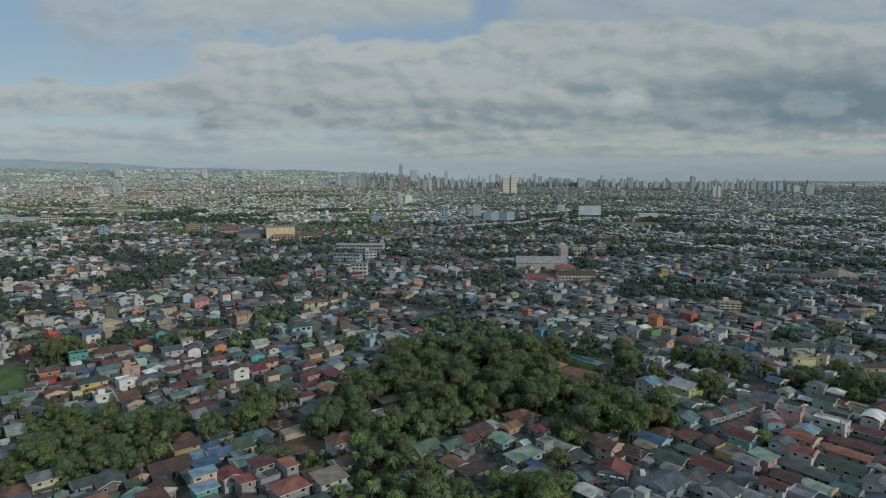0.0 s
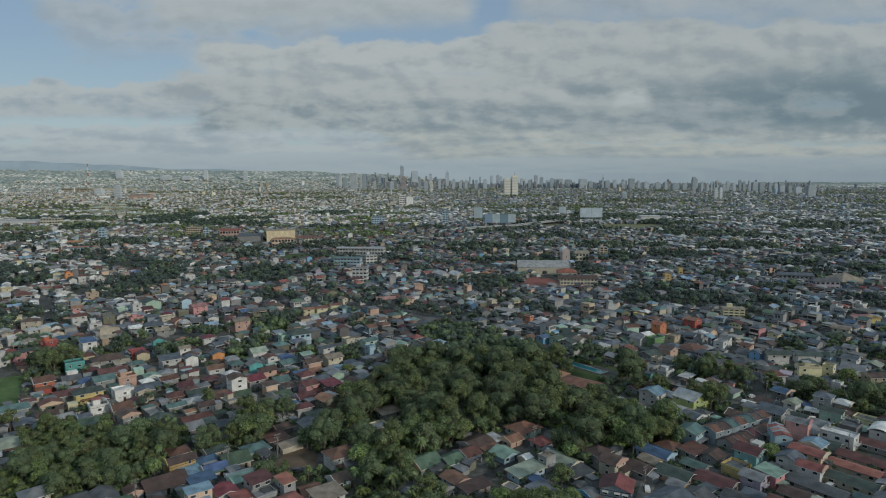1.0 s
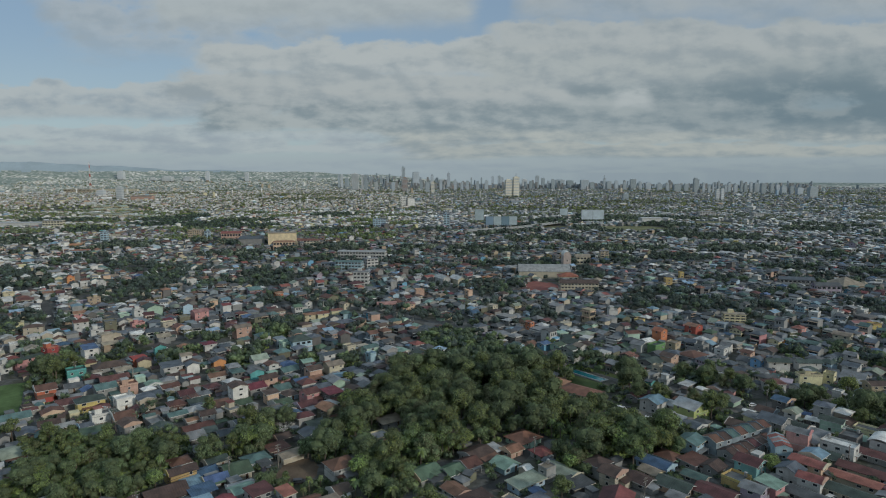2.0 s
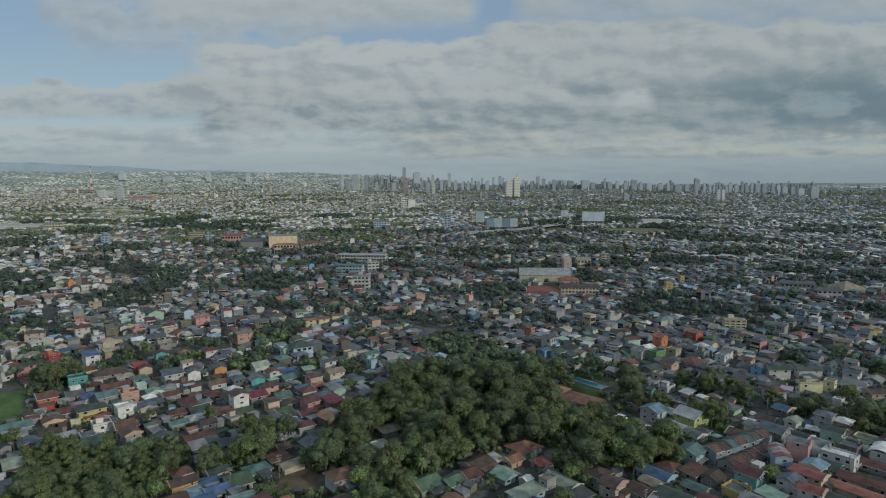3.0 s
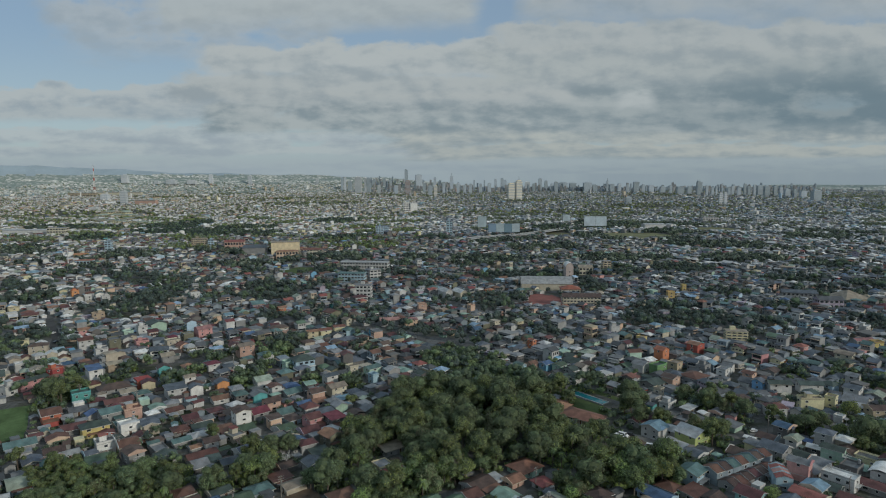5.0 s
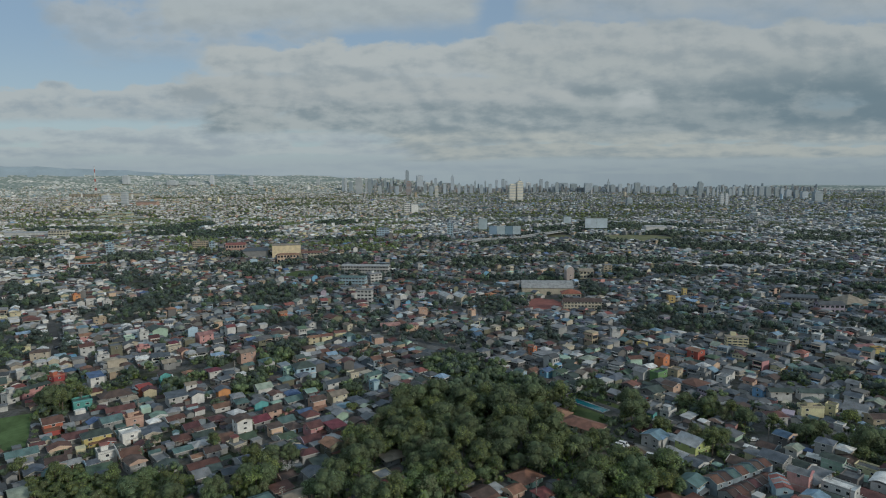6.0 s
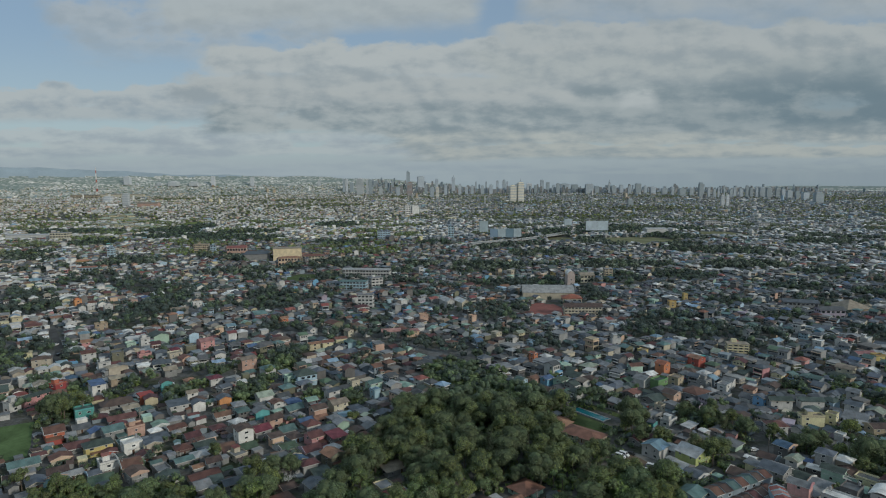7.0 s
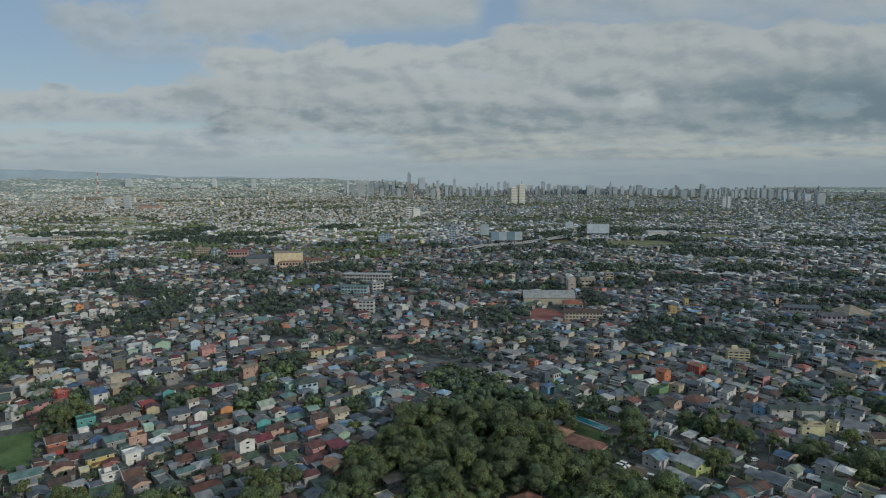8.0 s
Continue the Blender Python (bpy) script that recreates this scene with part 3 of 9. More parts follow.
def body_shape(w, d, h, kind, axis, rise, mat):
    s = Shape()
    x, y = w / 2, d / 2
    s.box(-x, -y, -0.3, x, y, h, mat)
    hh = h - 0.02
    if kind == "gable":
        if axis == "x":
            for sx in (-1, 1):
                s.solid([(sx * x, -y, hh), (sx * x, y, hh), (sx * x, 0, h + rise - 0.1), (sx * (x - 0.2), -y, hh), (sx * (x - 0.2), y, hh), (sx * (x - 0.2), 0, h + rise - 0.1)],
                        [(0, 1, 2), (5, 4, 3), (0, 2, 5, 3), (1, 4, 5, 2)], mat)
        else:
            for sy in (-1, 1):
                s.solid([(-x, sy * y, hh), (x, sy * y, hh), (0, sy * y, h + rise - 0.1), (-x, sy * (y - 0.2), hh), (x, sy * (y - 0.2), hh), (0, sy * (y - 0.2), h + rise - 0.1)],
                        [(0, 1, 2), (5, 4, 3), (0, 2, 5, 3), (1, 4, 5, 2)], mat)
    elif kind == "shed":
        if axis == "x":
            s.solid([(-x, -y, hh), (-x, y, hh), (-x, y, h + rise - 0.25), (x, -y, hh), (x, y, hh), (x, y, h + rise - 0.25)],
                    [(0, 2, 1), (3, 4, 5), (1, 2, 5, 4), (0, 3, 5, 2)], mat)
        else:
            s.solid([(x, -y, hh), (-x, -y, hh), (-x, -y, h + rise - 0.25), (x, y, hh), (-x, y, hh), (-x, y, h + rise - 0.25)],
                    [(0, 1, 2), (3, 5, 4), (1, 4, 5, 2), (0, 2, 5, 3)], mat)
    elif kind == "vault":
        s.box(-x, -y, hh, x, y, h + 0.3, mat)
    return s


ROOF_WORDS = dict(brown="brown metal", maroon="maroon metal", red="red metal", crimson="crimson metal", rust="rusty red metal", terracotta="terracotta", orange="orange",
                  green="green metal", darkgreen="dark green metal", mint="mint green metal", teal="teal metal", blue="blue metal", lightblue="light blue metal",
                  grey="weathered grey metal", darkgrey="dark grey metal", galv="bare galvanised metal", tan="tan", palegreen="pale green", pinkroof="salmon pink",
                  white="white", slate="slate blue metal")
WALL_WORDS = dict(white="white", sunwhite="bright white", cream="cream", concrete="bare concrete", peach="peach", pink="pink", yellow="yellow", orange="orange", teal="teal", lightblue="pale blue",
                  mint="mint green", tan="tan", ochre="ochre", olive="dark olive", redwall="red", lime="lime green", green="green", skyblue="sky blue", darkwall="dark", lilac="lilac", aqua="turquoise", paleyellow="pale yellow", bluegrey="blue-grey")
KIND_WORDS = dict(gable="gabled", hip="hipped", shed="lean-to", vault="curved", flat="flat")
NUMBER = {1: "single-storey", 2: "two-storey", 3: "three-storey", 4: "four-storey", 5: "five-storey", 6: "six-storey"}


def house(x, y, w, d, storeys, kind, axis, roof, wall, rot=40.0, detail=2, seed=None, spare=False, over=None):
    """One house: walls, roof, windows, door and roof clutter. detail: 2 near, 1 farther off."""
    rnd = random.Random(seed if seed is not None else int(x * 31 + y * 17))
    h = storeys * 2.5 + 0.1
    label = f"{NUMBER.get(storeys, 'tall')} {WALL_WORDS[wall]} house with a {ROOF_WORDS[roof]} {KIND_WORDS[kind]} roof"
    name = {1: "bungalow", 2: "house"}.get(storeys, "apartment_house")
    if kind == "flat" and storeys == 2:
        name = "flat_roofed_house"
    root = thing(name, x, y, rot, label, "house", "houses of the near quarter")
    take(x, y, w, d, rot)
    if not spare:
        keep_view(x, y, max(w, d), max(w, d))
    terrace = over is not None
    over = over if terrace else 0.75 if storeys < 3 else 0.45
    slope = rnd.uniform(0.28, 0.44) if kind in ("gable", "hip") else rnd.uniform(0.10, 0.2)
    W, R = "wall_" + wall, "roof_" + roof
    if kind == "flat":
        rise = 0.0
        part("wall", body_shape(w, d, h, kind, axis, 0, W), root)
        s = Shape()
        e, p = 0.16, rnd.uniform(0.5, 1.0)
        X, Y = w / 2 + 0.12, d / 2 + 0.12
        s.box(-X, -Y, h, X, Y, h + 0.14, R)
        for b in ((-X, -Y, X, -Y + e), (-X, Y - e, X, Y), (-X, -Y + e, -X + e, Y - e), (X - e, -Y + e, X, Y - e)):
            s.box(b[0], b[1], h + 0.14, b[2], b[3], h + 0.14 + p, W)
        part("roof", s, root, "flat concrete roof with a parapet")
        if w > 6 and rnd.random() < 0.55:
            s = Shape()
            q = rnd.uniform(-w / 5, w / 5)
            s.box(q - 1.4, d / 2 - 3.4, h + 0.14, q + 1.4, d / 2 - 0.5, h + 2.6, W)
            s.slab([(q - 1.7, d / 2 - 3.8, h + 2.62), (q + 1.7, d / 2 - 3.8, h + 2.62), (q + 1.7, d / 2 - 0.2, h + 2.85), (q - 1.7, d / 2 - 0.2, h + 2.85)], [(0, 1, 2, 3)], 0.1, "roof_" + rnd.choice(("grey", "galv", "brown", "red")))
            part("stair_house", s, root, "small stair hut on the roof")
    else:
        r, rise = roof_shape(w, d, kind, axis, over, slope, R, detail > 1, rnd.choice((None, None, "wall_white", "wall_cream", "frame_white")))
        part("wall", body_shape(w, d, h, kind, axis, rise, W), root)
        part("roof", r, root, at=pose(0, 0, h + 0.13))
    # windows, floor by floor, on all four walls
    sides = ((0, -d / 2, 0, w), (-w / 2, 0, -90, d), (w / 2, 0, 90, d), (0, d / 2, 180, w))
    left = {1: 4, 2: 5, 3: 10}[detail]
    for k, (sx, sy, turn, length) in enumerate(sides):
        if k == 3 and detail < 3:
            continue
        if k == 2 and detail < 3:
            continue
        blank = rnd.random() < 0.22 and k > 0
        for fl in reversed(range(storeys)):
            if blank and fl < storeys - 1:
                continue
            if detail < 2 and fl < storeys - 2:
                continue
            n = max(1, int(length / (3.4 if detail > 2 else 4.2)))
            for j in range(n):
                if rnd.random() < 0.16:
                    continue
                ww = rnd.choice((1.0, 1.2, 1.5, 1.8))
                hh = rnd.choice((1.0, 1.2, 1.3))
                q = (j + 0.5) / n * length - length / 2 + rnd.uniform(-0.3, 0.3)
                z = fl * 2.55 + 0.85
                local = pose(sx, sy, z, 0, 0, turn) @ pose(q, -0.004, 0)
                if fl == 0 and k == 0 and j == n // 2 and detail > 1:
                    part("door", door_mesh(), root, at=pose(sx, sy, 0.05, 0, 0, turn) @ pose(q, -0.004, 0))
                elif left > 0:
                    left -= 1
                    if detail > 2 and left > 3:
                        frame_mesh, pane_mesh = window_mesh(ww, hh, 1)
                        part("pane", pane_mesh, part("window", frame_mesh, root, at=local), "dark glass pane")
                    else:
                        part("window", window_mesh(ww, hh), root, at=local)
    if detail > 1 and not terrace and kind in ("gable", "hip") and rnd.random() < 0.13 and min(w, d) > 5.5:
        # a small cross gable over the front
        cw, ch = min(w, d) * rnd.uniform(0.35, 0.5), h - 0.05
        s = Shape()
        cr = cw * 0.22
        front = -d / 2 - 1.0
        s.slab([(-cw / 2 - 0.3, front - 0.3, ch - 0.1), (0, front - 0.3, ch + cr), (0, 0, ch + cr), (-cw / 2 - 0.3, 0, ch - 0.1), (cw / 2 + 0.3, front - 0.3, ch - 0.1), (cw / 2 + 0.3, 0, ch - 0.1)],
               [(0, 1, 2, 3), (1, 4, 5, 2)], 0.12, R)
        part("front_gable_roof", s, root, at=pose(0, 0, 0.1))
        s = Shape()
        s.box(-cw / 2, front, -0.3, cw / 2, -d / 2 - 0.008, ch - 0.15, W)
        part("front_bay", s, root)
    if detail > 1 and not terrace and rnd.random() < 0.36 and min(w, d) > 5:
        # a lower annex against one side, under its own sheet roof
        aw, ad, ah = w * rnd.uniform(0.45, 0.8), rnd.uniform(2.4, 3.6), 1.9 if storeys == 1 else 2.4 if storeys == 2 else 5.0
        q = (w - aw) / 2 * rnd.choice((-1, 1))
        y0 = d / 2 + 0.01 if rnd.random() < 0.4 else -d / 2 - ad - 0.01
        s = Shape()
        s.box(q - aw / 2, y0, -0.3, q + aw / 2, y0 + ad, ah, "wall_" + rnd.choice((wall, "concrete", wall)))
        part("annex_wall", s, root)
        s = Shape()
        lo, hi = (ah + 0.75, ah + 0.2) if y0 > 0 else (ah + 0.2, ah + 0.75)
        a0, a1 = (y0, y0 + ad + 0.4) if y0 > 0 else (y0 - 0.4, y0 + ad)
        s.slab([(q - aw / 2 - 0.3, a0, lo), (q + aw / 2 + 0.3, a0, lo), (q + aw / 2 + 0.3, a1, hi), (q - aw / 2 - 0.3, a1, hi)], [(0, 1, 2, 3)], 0.12,
               "roof_" + rnd.choice((roof, "grey", "rust", "galv", "brown", "slate", "darkgrey")))
        part("annex_roof", s, root)
    if detail > 1 and kind == "gable" and not terrace and rnd.random() < 0.55:
        # the front gable wall stands up over the roof as a pale parapet
        half, far_end = (w / 2, d / 2) if axis == "y" else (d / 2, w / 2)
        q = half + over * 0.6
        lip = 0.4
        prof = [(-q, h - slope * over - 0.1), (q, h - slope * over - 0.1), (q, h + lip), (0, h + rise + lip + 0.1), (-q, h + lip)]
        e = far_end + over + 0.02
        s = Shape()
        if axis == "y":
            ring = [(u, -e, v) for u, v in prof] + [(u, -e + 0.22, v) for u, v in prof]
        else:
            ring = [(-e, -u, v) for u, v in prof] + [(-e + 0.22, -u, v) for u, v in prof]
        s.solid(ring, [(0, 1, 2, 3, 4), (9, 8, 7, 6, 5)] + [(k + 5, (k + 1) % 5 + 5, (k + 1) % 5, k) for k in range(5)], "wall_" + rnd.choice((wall, "white", "cream", "peach", wall)))
        part("parapet", s, root)
    if detail > 1:
        # porch roof, floor band or balcony, and a water tank
        c = rnd.random()
        if c < 0.4:
            s = Shape()
            q = w * rnd.uniform(0.5, 0.95)
            s.slab([(-q / 2, -d / 2 - 1.9, 2.15), (q / 2, -d / 2 - 1.9, 2.15), (q / 2, -d / 2 - 0.01, 2.5), (-q / 2, -d / 2 - 0.01, 2.5)], [(0, 1, 2, 3)], 0.08,
                   "roof_" + rnd.choice(("grey", "galv", roof, "rust", "green")))
            for sx in (-1, 1):
                s.box(sx * (q / 2 - 0.15) - 0.06, -d / 2 - 1.8, -0.2, sx * (q / 2 - 0.15) + 0.06, -d / 2 - 1.68, 2.1, "frame_white")
            part("porch_roof", s, root, "lean-to sheet over the porch")
        elif c < 0.62 and storeys > 1:
            s = Shape()
            q = w * 0.6
            z = 2.7
            s.box(-q / 2, -d / 2 - 1.2, z - 0.15, q / 2, -d / 2 - 0.01, z, W)
            s.box(-q / 2, -d / 2 - 1.2, z + 0.85, q / 2, -d / 2 - 1.13, z + 0.92, "frame_white")
            for k in range(int(q / 0.6) + 1):
                s.box(-q / 2 + k * 0.6, -d / 2 - 1.19, z, -q / 2 + k * 0.6 + 0.05, -d / 2 - 1.14, z + 0.85, "frame_white")
            part("balcony", s, root, "railed concrete balcony")
        if storeys > 1 and rnd.random() < 0.5:
            s = Shape()
            s.box(-w / 2 - 0.06, -d / 2 - 0.06, 2.6, w / 2 + 0.06, d / 2 + 0.06, 2.74, "wall_" + rnd.choice((wall, "white", "concrete")))
            part("floor_band", s, root)
        if kind == "flat" and rnd.random() < 0.35:
            part("water_tank", TANK, root, "steel water tank on legs", at=pose(w / 2 - 1.2, d / 2 - 1.4, h + 0.13))
    return root


def banded_house(x, y, w, d, rot):
    """The grey gabled house with dark timber bands, awnings over its windows and a two-tone red roof."""
    root = thing("house", x, y, rot, "two-storey pale grey house with dark bands and a maroon gabled roof", "house", "houses of the near quarter")
    take(x, y, w, d, rot)
    keep_view(x, y, w, d)
    h = 5.0
    rise = 0.36 * w / 2
    part("wall", body_shape(w, d, h, "gable", "y", rise, "wall_bluegrey"), root)
    o, t = 0.5, 0.14
    for sx, mat in ((-1, "roof_maroon"), (1, "roof_red")):
        s = Shape()
        q = [(sx * (w / 2 + o), -d / 2 - o, -0.36 * o), (0, -d / 2 - o, rise), (0, d / 2 + o, rise), (sx * (w / 2 + o), d / 2 + o, -0.36 * o)]
        s.slab(q if sx < 0 else q[::-1], [(0, 3, 2, 1)] if sx > 0 else [(0, 3, 2, 1)], t, mat)
        part("roof_slope", s, root, at=pose(0, 0, h + 0.15))
    for z in (1.1, 2.55, 4.6):
        s = Shape()
        s.box(-w / 2 - 0.02, -d / 2 - 0.05, z, w / 2 + 0.02, -d / 2 - 0.006, z + 0.16, "steel_black")
        part("timber_band", s, root, "dark timber band across the front")
        s = Shape()
        s.box(-w / 2 - 0.05, -d / 2 - 0.002, z, -w / 2 - 0.006, d / 2, z + 0.16, "steel_black")
        part("timber_band", s, root, "dark timber band along the side")
    for q in (-w / 2 + 0.1, 0, w / 2 - 0.1):
        s = Shape()
        s.box(q - 0.08, -d / 2 - 0.056, 0, q + 0.08, -d / 2 - 0.008, 4.6, "steel_black")
        part("timber_post", s, root, "dark timber post on the front")
    for q in (-w * 0.3, w * 0.08, w * 0.33):
        win = part("window", window_mesh(1.5, 1.1), root, at=pose(q, -d / 2 - 0.004, 3.0))
        s = Shape()
        s.slab([(-0.95, -0.75, 1.05), (0.95, -0.75, 1.05), (0.95, -0.1, 1.4), (-0.95, -0.1, 1.4)], [(0, 1, 2, 3)], 0.06, "frame_white")
        part("awning", s, win, "white sheet awning")
    part("door", door_mesh(), root, at=pose(-w * 0.1, -d / 2 - 0.004, 0.05))


def terrace(x0, y0, x1, y1, n, depth, storeys, roofs, wall):
    """Row houses wall to wall along a line, with party walls standing over the roofs."""
    a = math.atan2(y1 - y0, x1 - x0)
    L = math.hypot(x1 - x0, y1 - y0) / n
    for k in range(n):
        q = (k + 0.5) * L
        h = house(x0 + q * math.cos(a), y0 + q * math.sin(a), L - 0.3, depth, storeys, "gable", "x", roofs[k % len(roofs)], wall, math.degrees(a), 2, over=0.1)
        s = Shape()
        x, z = L / 2 - 0.07, storeys * 2.55
        s.solid([(x, -depth / 2, z - 2), (x, depth / 2, z - 2), (x, depth / 2, z + 0.45), (x, 0, z + 0.5 + depth * 0.19), (x, -depth / 2, z + 0.45)]
                + [(x + 0.13, -depth / 2, z - 2), (x + 0.13, depth / 2, z - 2), (x + 0.13, depth / 2, z + 0.45), (x + 0.13, 0, z + 0.5 + depth * 0.19), (x + 0.13, -depth / 2, z + 0.45)],
                [(4, 3, 2, 1, 0), (5, 6, 7, 8, 9), (0, 1, 6, 5), (1, 2, 7, 6), (2, 3, 8, 7), (3, 4, 9, 8), (4, 0, 5, 9)], "wall_" + wall)
        part("party_wall", s, h)


def wing(x, y, w, d, h, kind, axis, roof, wall, rot, name, label, category, storeys=0, bays=0, slope=0.3, group=""):
    """A large hall or block with storey bands and window bays."""
    root = thing(name, x, y, rot, label, category, group)
    take(x, y, w + 4, d + 4, rot)
    W, R = "wall_" + wall, "roof_" + roof
    if kind == "flat":
        part("wall", body_shape(w, d, h, kind, axis, 0, W), root)
        s = Shape()
        s.box(-w / 2 - 0.3, -d / 2 - 0.3, h, w / 2 + 0.3, d / 2 + 0.3, h + 0.35, R)
        s.box(-w / 4, d / 8, h + 0.35, -w / 4 + 3.5, d / 8 + 3, h + 2.6, W)
        part("roof", s, root)
    else:
        r, rise = roof_shape(w, d, kind, axis, 0.8, slope, R, False)
        part("wall", body_shape(w, d, h, kind, axis, rise, W), root)
        part("roof", r, root, at=pose(0, 0, h + 0.16))
    if storeys:
        fh = h / storeys
        for (sx, sy, turn, length) in ((0, -d / 2, 0, w), (-w / 2, 0, -90, d), (w / 2, 0, 90, d)):
            n = max(2, int(length / (bays or 4.0)))
            for fl in range(storeys):
                if y < 800:
                    band = Shape()
                    band.box(-length / 2, -0.35, fl * fh + fh - 0.3, length / 2, -0.006, fl * fh + fh - 0.05, W)
                    part("floor_band", band, root, at=pose(sx, sy, 0, 0, 0, turn))
                for j in range(n):
                    q = (j + 0.5) / n * length - length / 2
                    part("window", window_mesh(length / n * 0.72, fh * 0.5), root, at=pose(sx, sy, fl * fh + fh * 0.28, 0, 0, turn) @ pose(q, -0.004, 0))
    return root


def tower(x, y, w, d, h, mat, rot=0.0, label="", crown=0, name="tower_block"):
    """A far high-rise: shaft, window bands as recessed rows, roof plant."""
    base = float(hill_height(x, y)) if x < -800 else 0.0
    h -= base
    root = thing(name, x, y, rot, label or "distant high-rise block above the skyline", "high-rise", "towers of the skyline", z=base)
    s = Shape()
    n = max(3, int(h / 7.0))
    rings = [(0.0, -0.5)]
    for k in range(n):
        z0, z1 = h * k / n, h * (k + 1) / n
        rings += [(0.0, z0 + (z1 - z0) * 0.45), (0.7, z0 + (z1 - z0) * 0.46), (0.7, z0 + (z1 - z0) * 0.94), (0.0, z0 + (z1 - z0) * 0.95)]
    rings.append((0.0, h + 1.6))
    vs, fs = [], []
    for e, z in rings:
        x1, y1 = w / 2 - e, d / 2 - e
        vs += [(-x1, -y1, z), (x1, -y1, z), (x1, y1, z), (-x1, y1, z)]
    for k in range(len(rings) - 1):
        fs += [(4 * k + q, 4 * k + (q + 1) % 4, 4 * k + 4 + (q + 1) % 4, 4 * k + 4 + q) for q in range(4)]
    fs.append(tuple(4 * (len(rings) - 1) + q for q in range(4)))
    s.solid(vs, fs, mat)
    glass = s.slot("tower_glass")
    for k in range(len(rings) - 1):
        if rings[k][0] and rings[k + 1][0]:
            for q in range(4):
                s.m[4 * k + q] = glass
    part("shaft", s, root)
    t = Shape()
    t.box(-w * 0.28, -d * 0.28, h + 1.6, w * 0.28, d * 0.28, h + 5.5, mat)
    if crown == 1:
        t.tube([(0, 0, h + 5.4), (0, 0, h + 22)], [0.9, 0.3], 5, "steel_black")
    if crown == 2:
        t.box(-w * 0.4, -d * 0.4, h + 1.58, w * 0.1, d * 0.4, h + 11, mat)
    part("roof_plant", t, root)
    return root

# ---- trees ----
def rounded(rnd, c, r, squash, n_lon=7, n_lat=4):
    """A lumpy closed ball: vertices and faces."""
    vs = [Vector((c[0], c[1], c[2] + r * squash))]
    for i in range(1, n_lat):
        a = math.pi * i / n_lat
        for j in range(n_lon):
            b = 2 * math.pi * (j + 0.5 * (i % 2)) / n_lon
            k = r * rnd.uniform(0.8, 1.08)
            vs.append(Vector((c[0] + k * math.sin(a) * math.cos(b), c[1] + k * math.sin(a) * math.sin(b), c[2] + k * math.cos(a) * squash)))
    vs.append(Vector((c[0], c[1], c[2] - r * squash)))
    fs = [(0, 1 + j, 1 + (j + 1) % n_lon) for j in range(n_lon)]
    for i in range(n_lat - 2):
        for j in range(n_lon):
            a, b = 1 + i * n_lon + j, 1 + i * n_lon + (j + 1) % n_lon
            fs.append((a, a + n_lon, b + n_lon, b))
    last = len(vs) - 1
    fs += [(last, last - n_lon + (j + 1) % n_lon, last - n_lon + j) for j in range(n_lon)]
    return vs, fs


def broadleaf(seed, H, R, leaf, leaf2, lobes=11, sprays=130):
    """A prototype tree: trunk with limbs, and a crown of leaf sprays over several lobes."""
    rnd = random.Random(seed)
    root = new("tree")
    trunk = Shape()
    lean = Vector((rnd.uniform(-0.5, 0.5), rnd.uniform(-0.5, 0.5), 0))
    fork = Vector((lean.x, lean.y, H * 0.42))
    trunk.tube([(0, 0, -0.3), (lean.x * 0.4, lean.y * 0.4, H * 0.2), fork], [0.32, 0.25, 0.2], 7, "bark")
    crown = Shape()
    centres = []
    for k in range(lobes):
        a = 2 * math.pi * k / lobes * 2.4 + rnd.uniform(-0.4, 0.4)
        q = R * rnd.uniform(0.15, 0.74) if k else 0.0
        r = R * rnd.choice((rnd.uniform(0.2, 0.32), rnd.uniform(0.32, 0.5)))
        z = H * rnd.uniform(0.46, 0.88) - 0.16 * q
        centres.append((Vector((q * math.cos(a) + lean.x, q * math.sin(a) + lean.y, z)), r))
    for c, r in centres:
        trunk.tube([fork, fork.lerp(c, 0.5) + Vector((0, 0, 0.3)), c], [0.13, 0.09, 0.04], 5, "bark")
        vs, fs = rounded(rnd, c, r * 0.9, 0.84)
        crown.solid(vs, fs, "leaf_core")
        for k in range(sprays):
            d = Vector((rnd.gauss(0, 1), rnd.gauss(0, 1), rnd.gauss(0.35, 1))).normalized()
            p = c + Vector((d.x, d.y, d.z * 0.85)) * r * (rnd.uniform(0.9, 1.1) if rnd.random() < 0.66 else rnd.uniform(1.0, 1.42))
            n = (d + Vector((rnd.gauss(0, 0.32), rnd.gauss(0, 0.32), rnd.gauss(0.45, 0.32)))).normalized()
            t = n.orthogonal().normalized()
            t = Matrix.Rotation(rnd.uniform(0, 6.3), 3, n) @ t
            b = n.cross(t)
            L, W = rnd.uniform(0.22, 0.48), rnd.uniform(0.15, 0.29)
            tip = p + t * L - Vector((0, 0, 0.18))
            crown.solid([p - t * L * 0.6 + b * W, tip, p - t * L * 0.6 - b * W], [(0, 1, 2)], leaf if rnd.random() < 0.7 else leaf2)
    part("trunk", trunk, root)
    part("crown", crown, root)
    return root


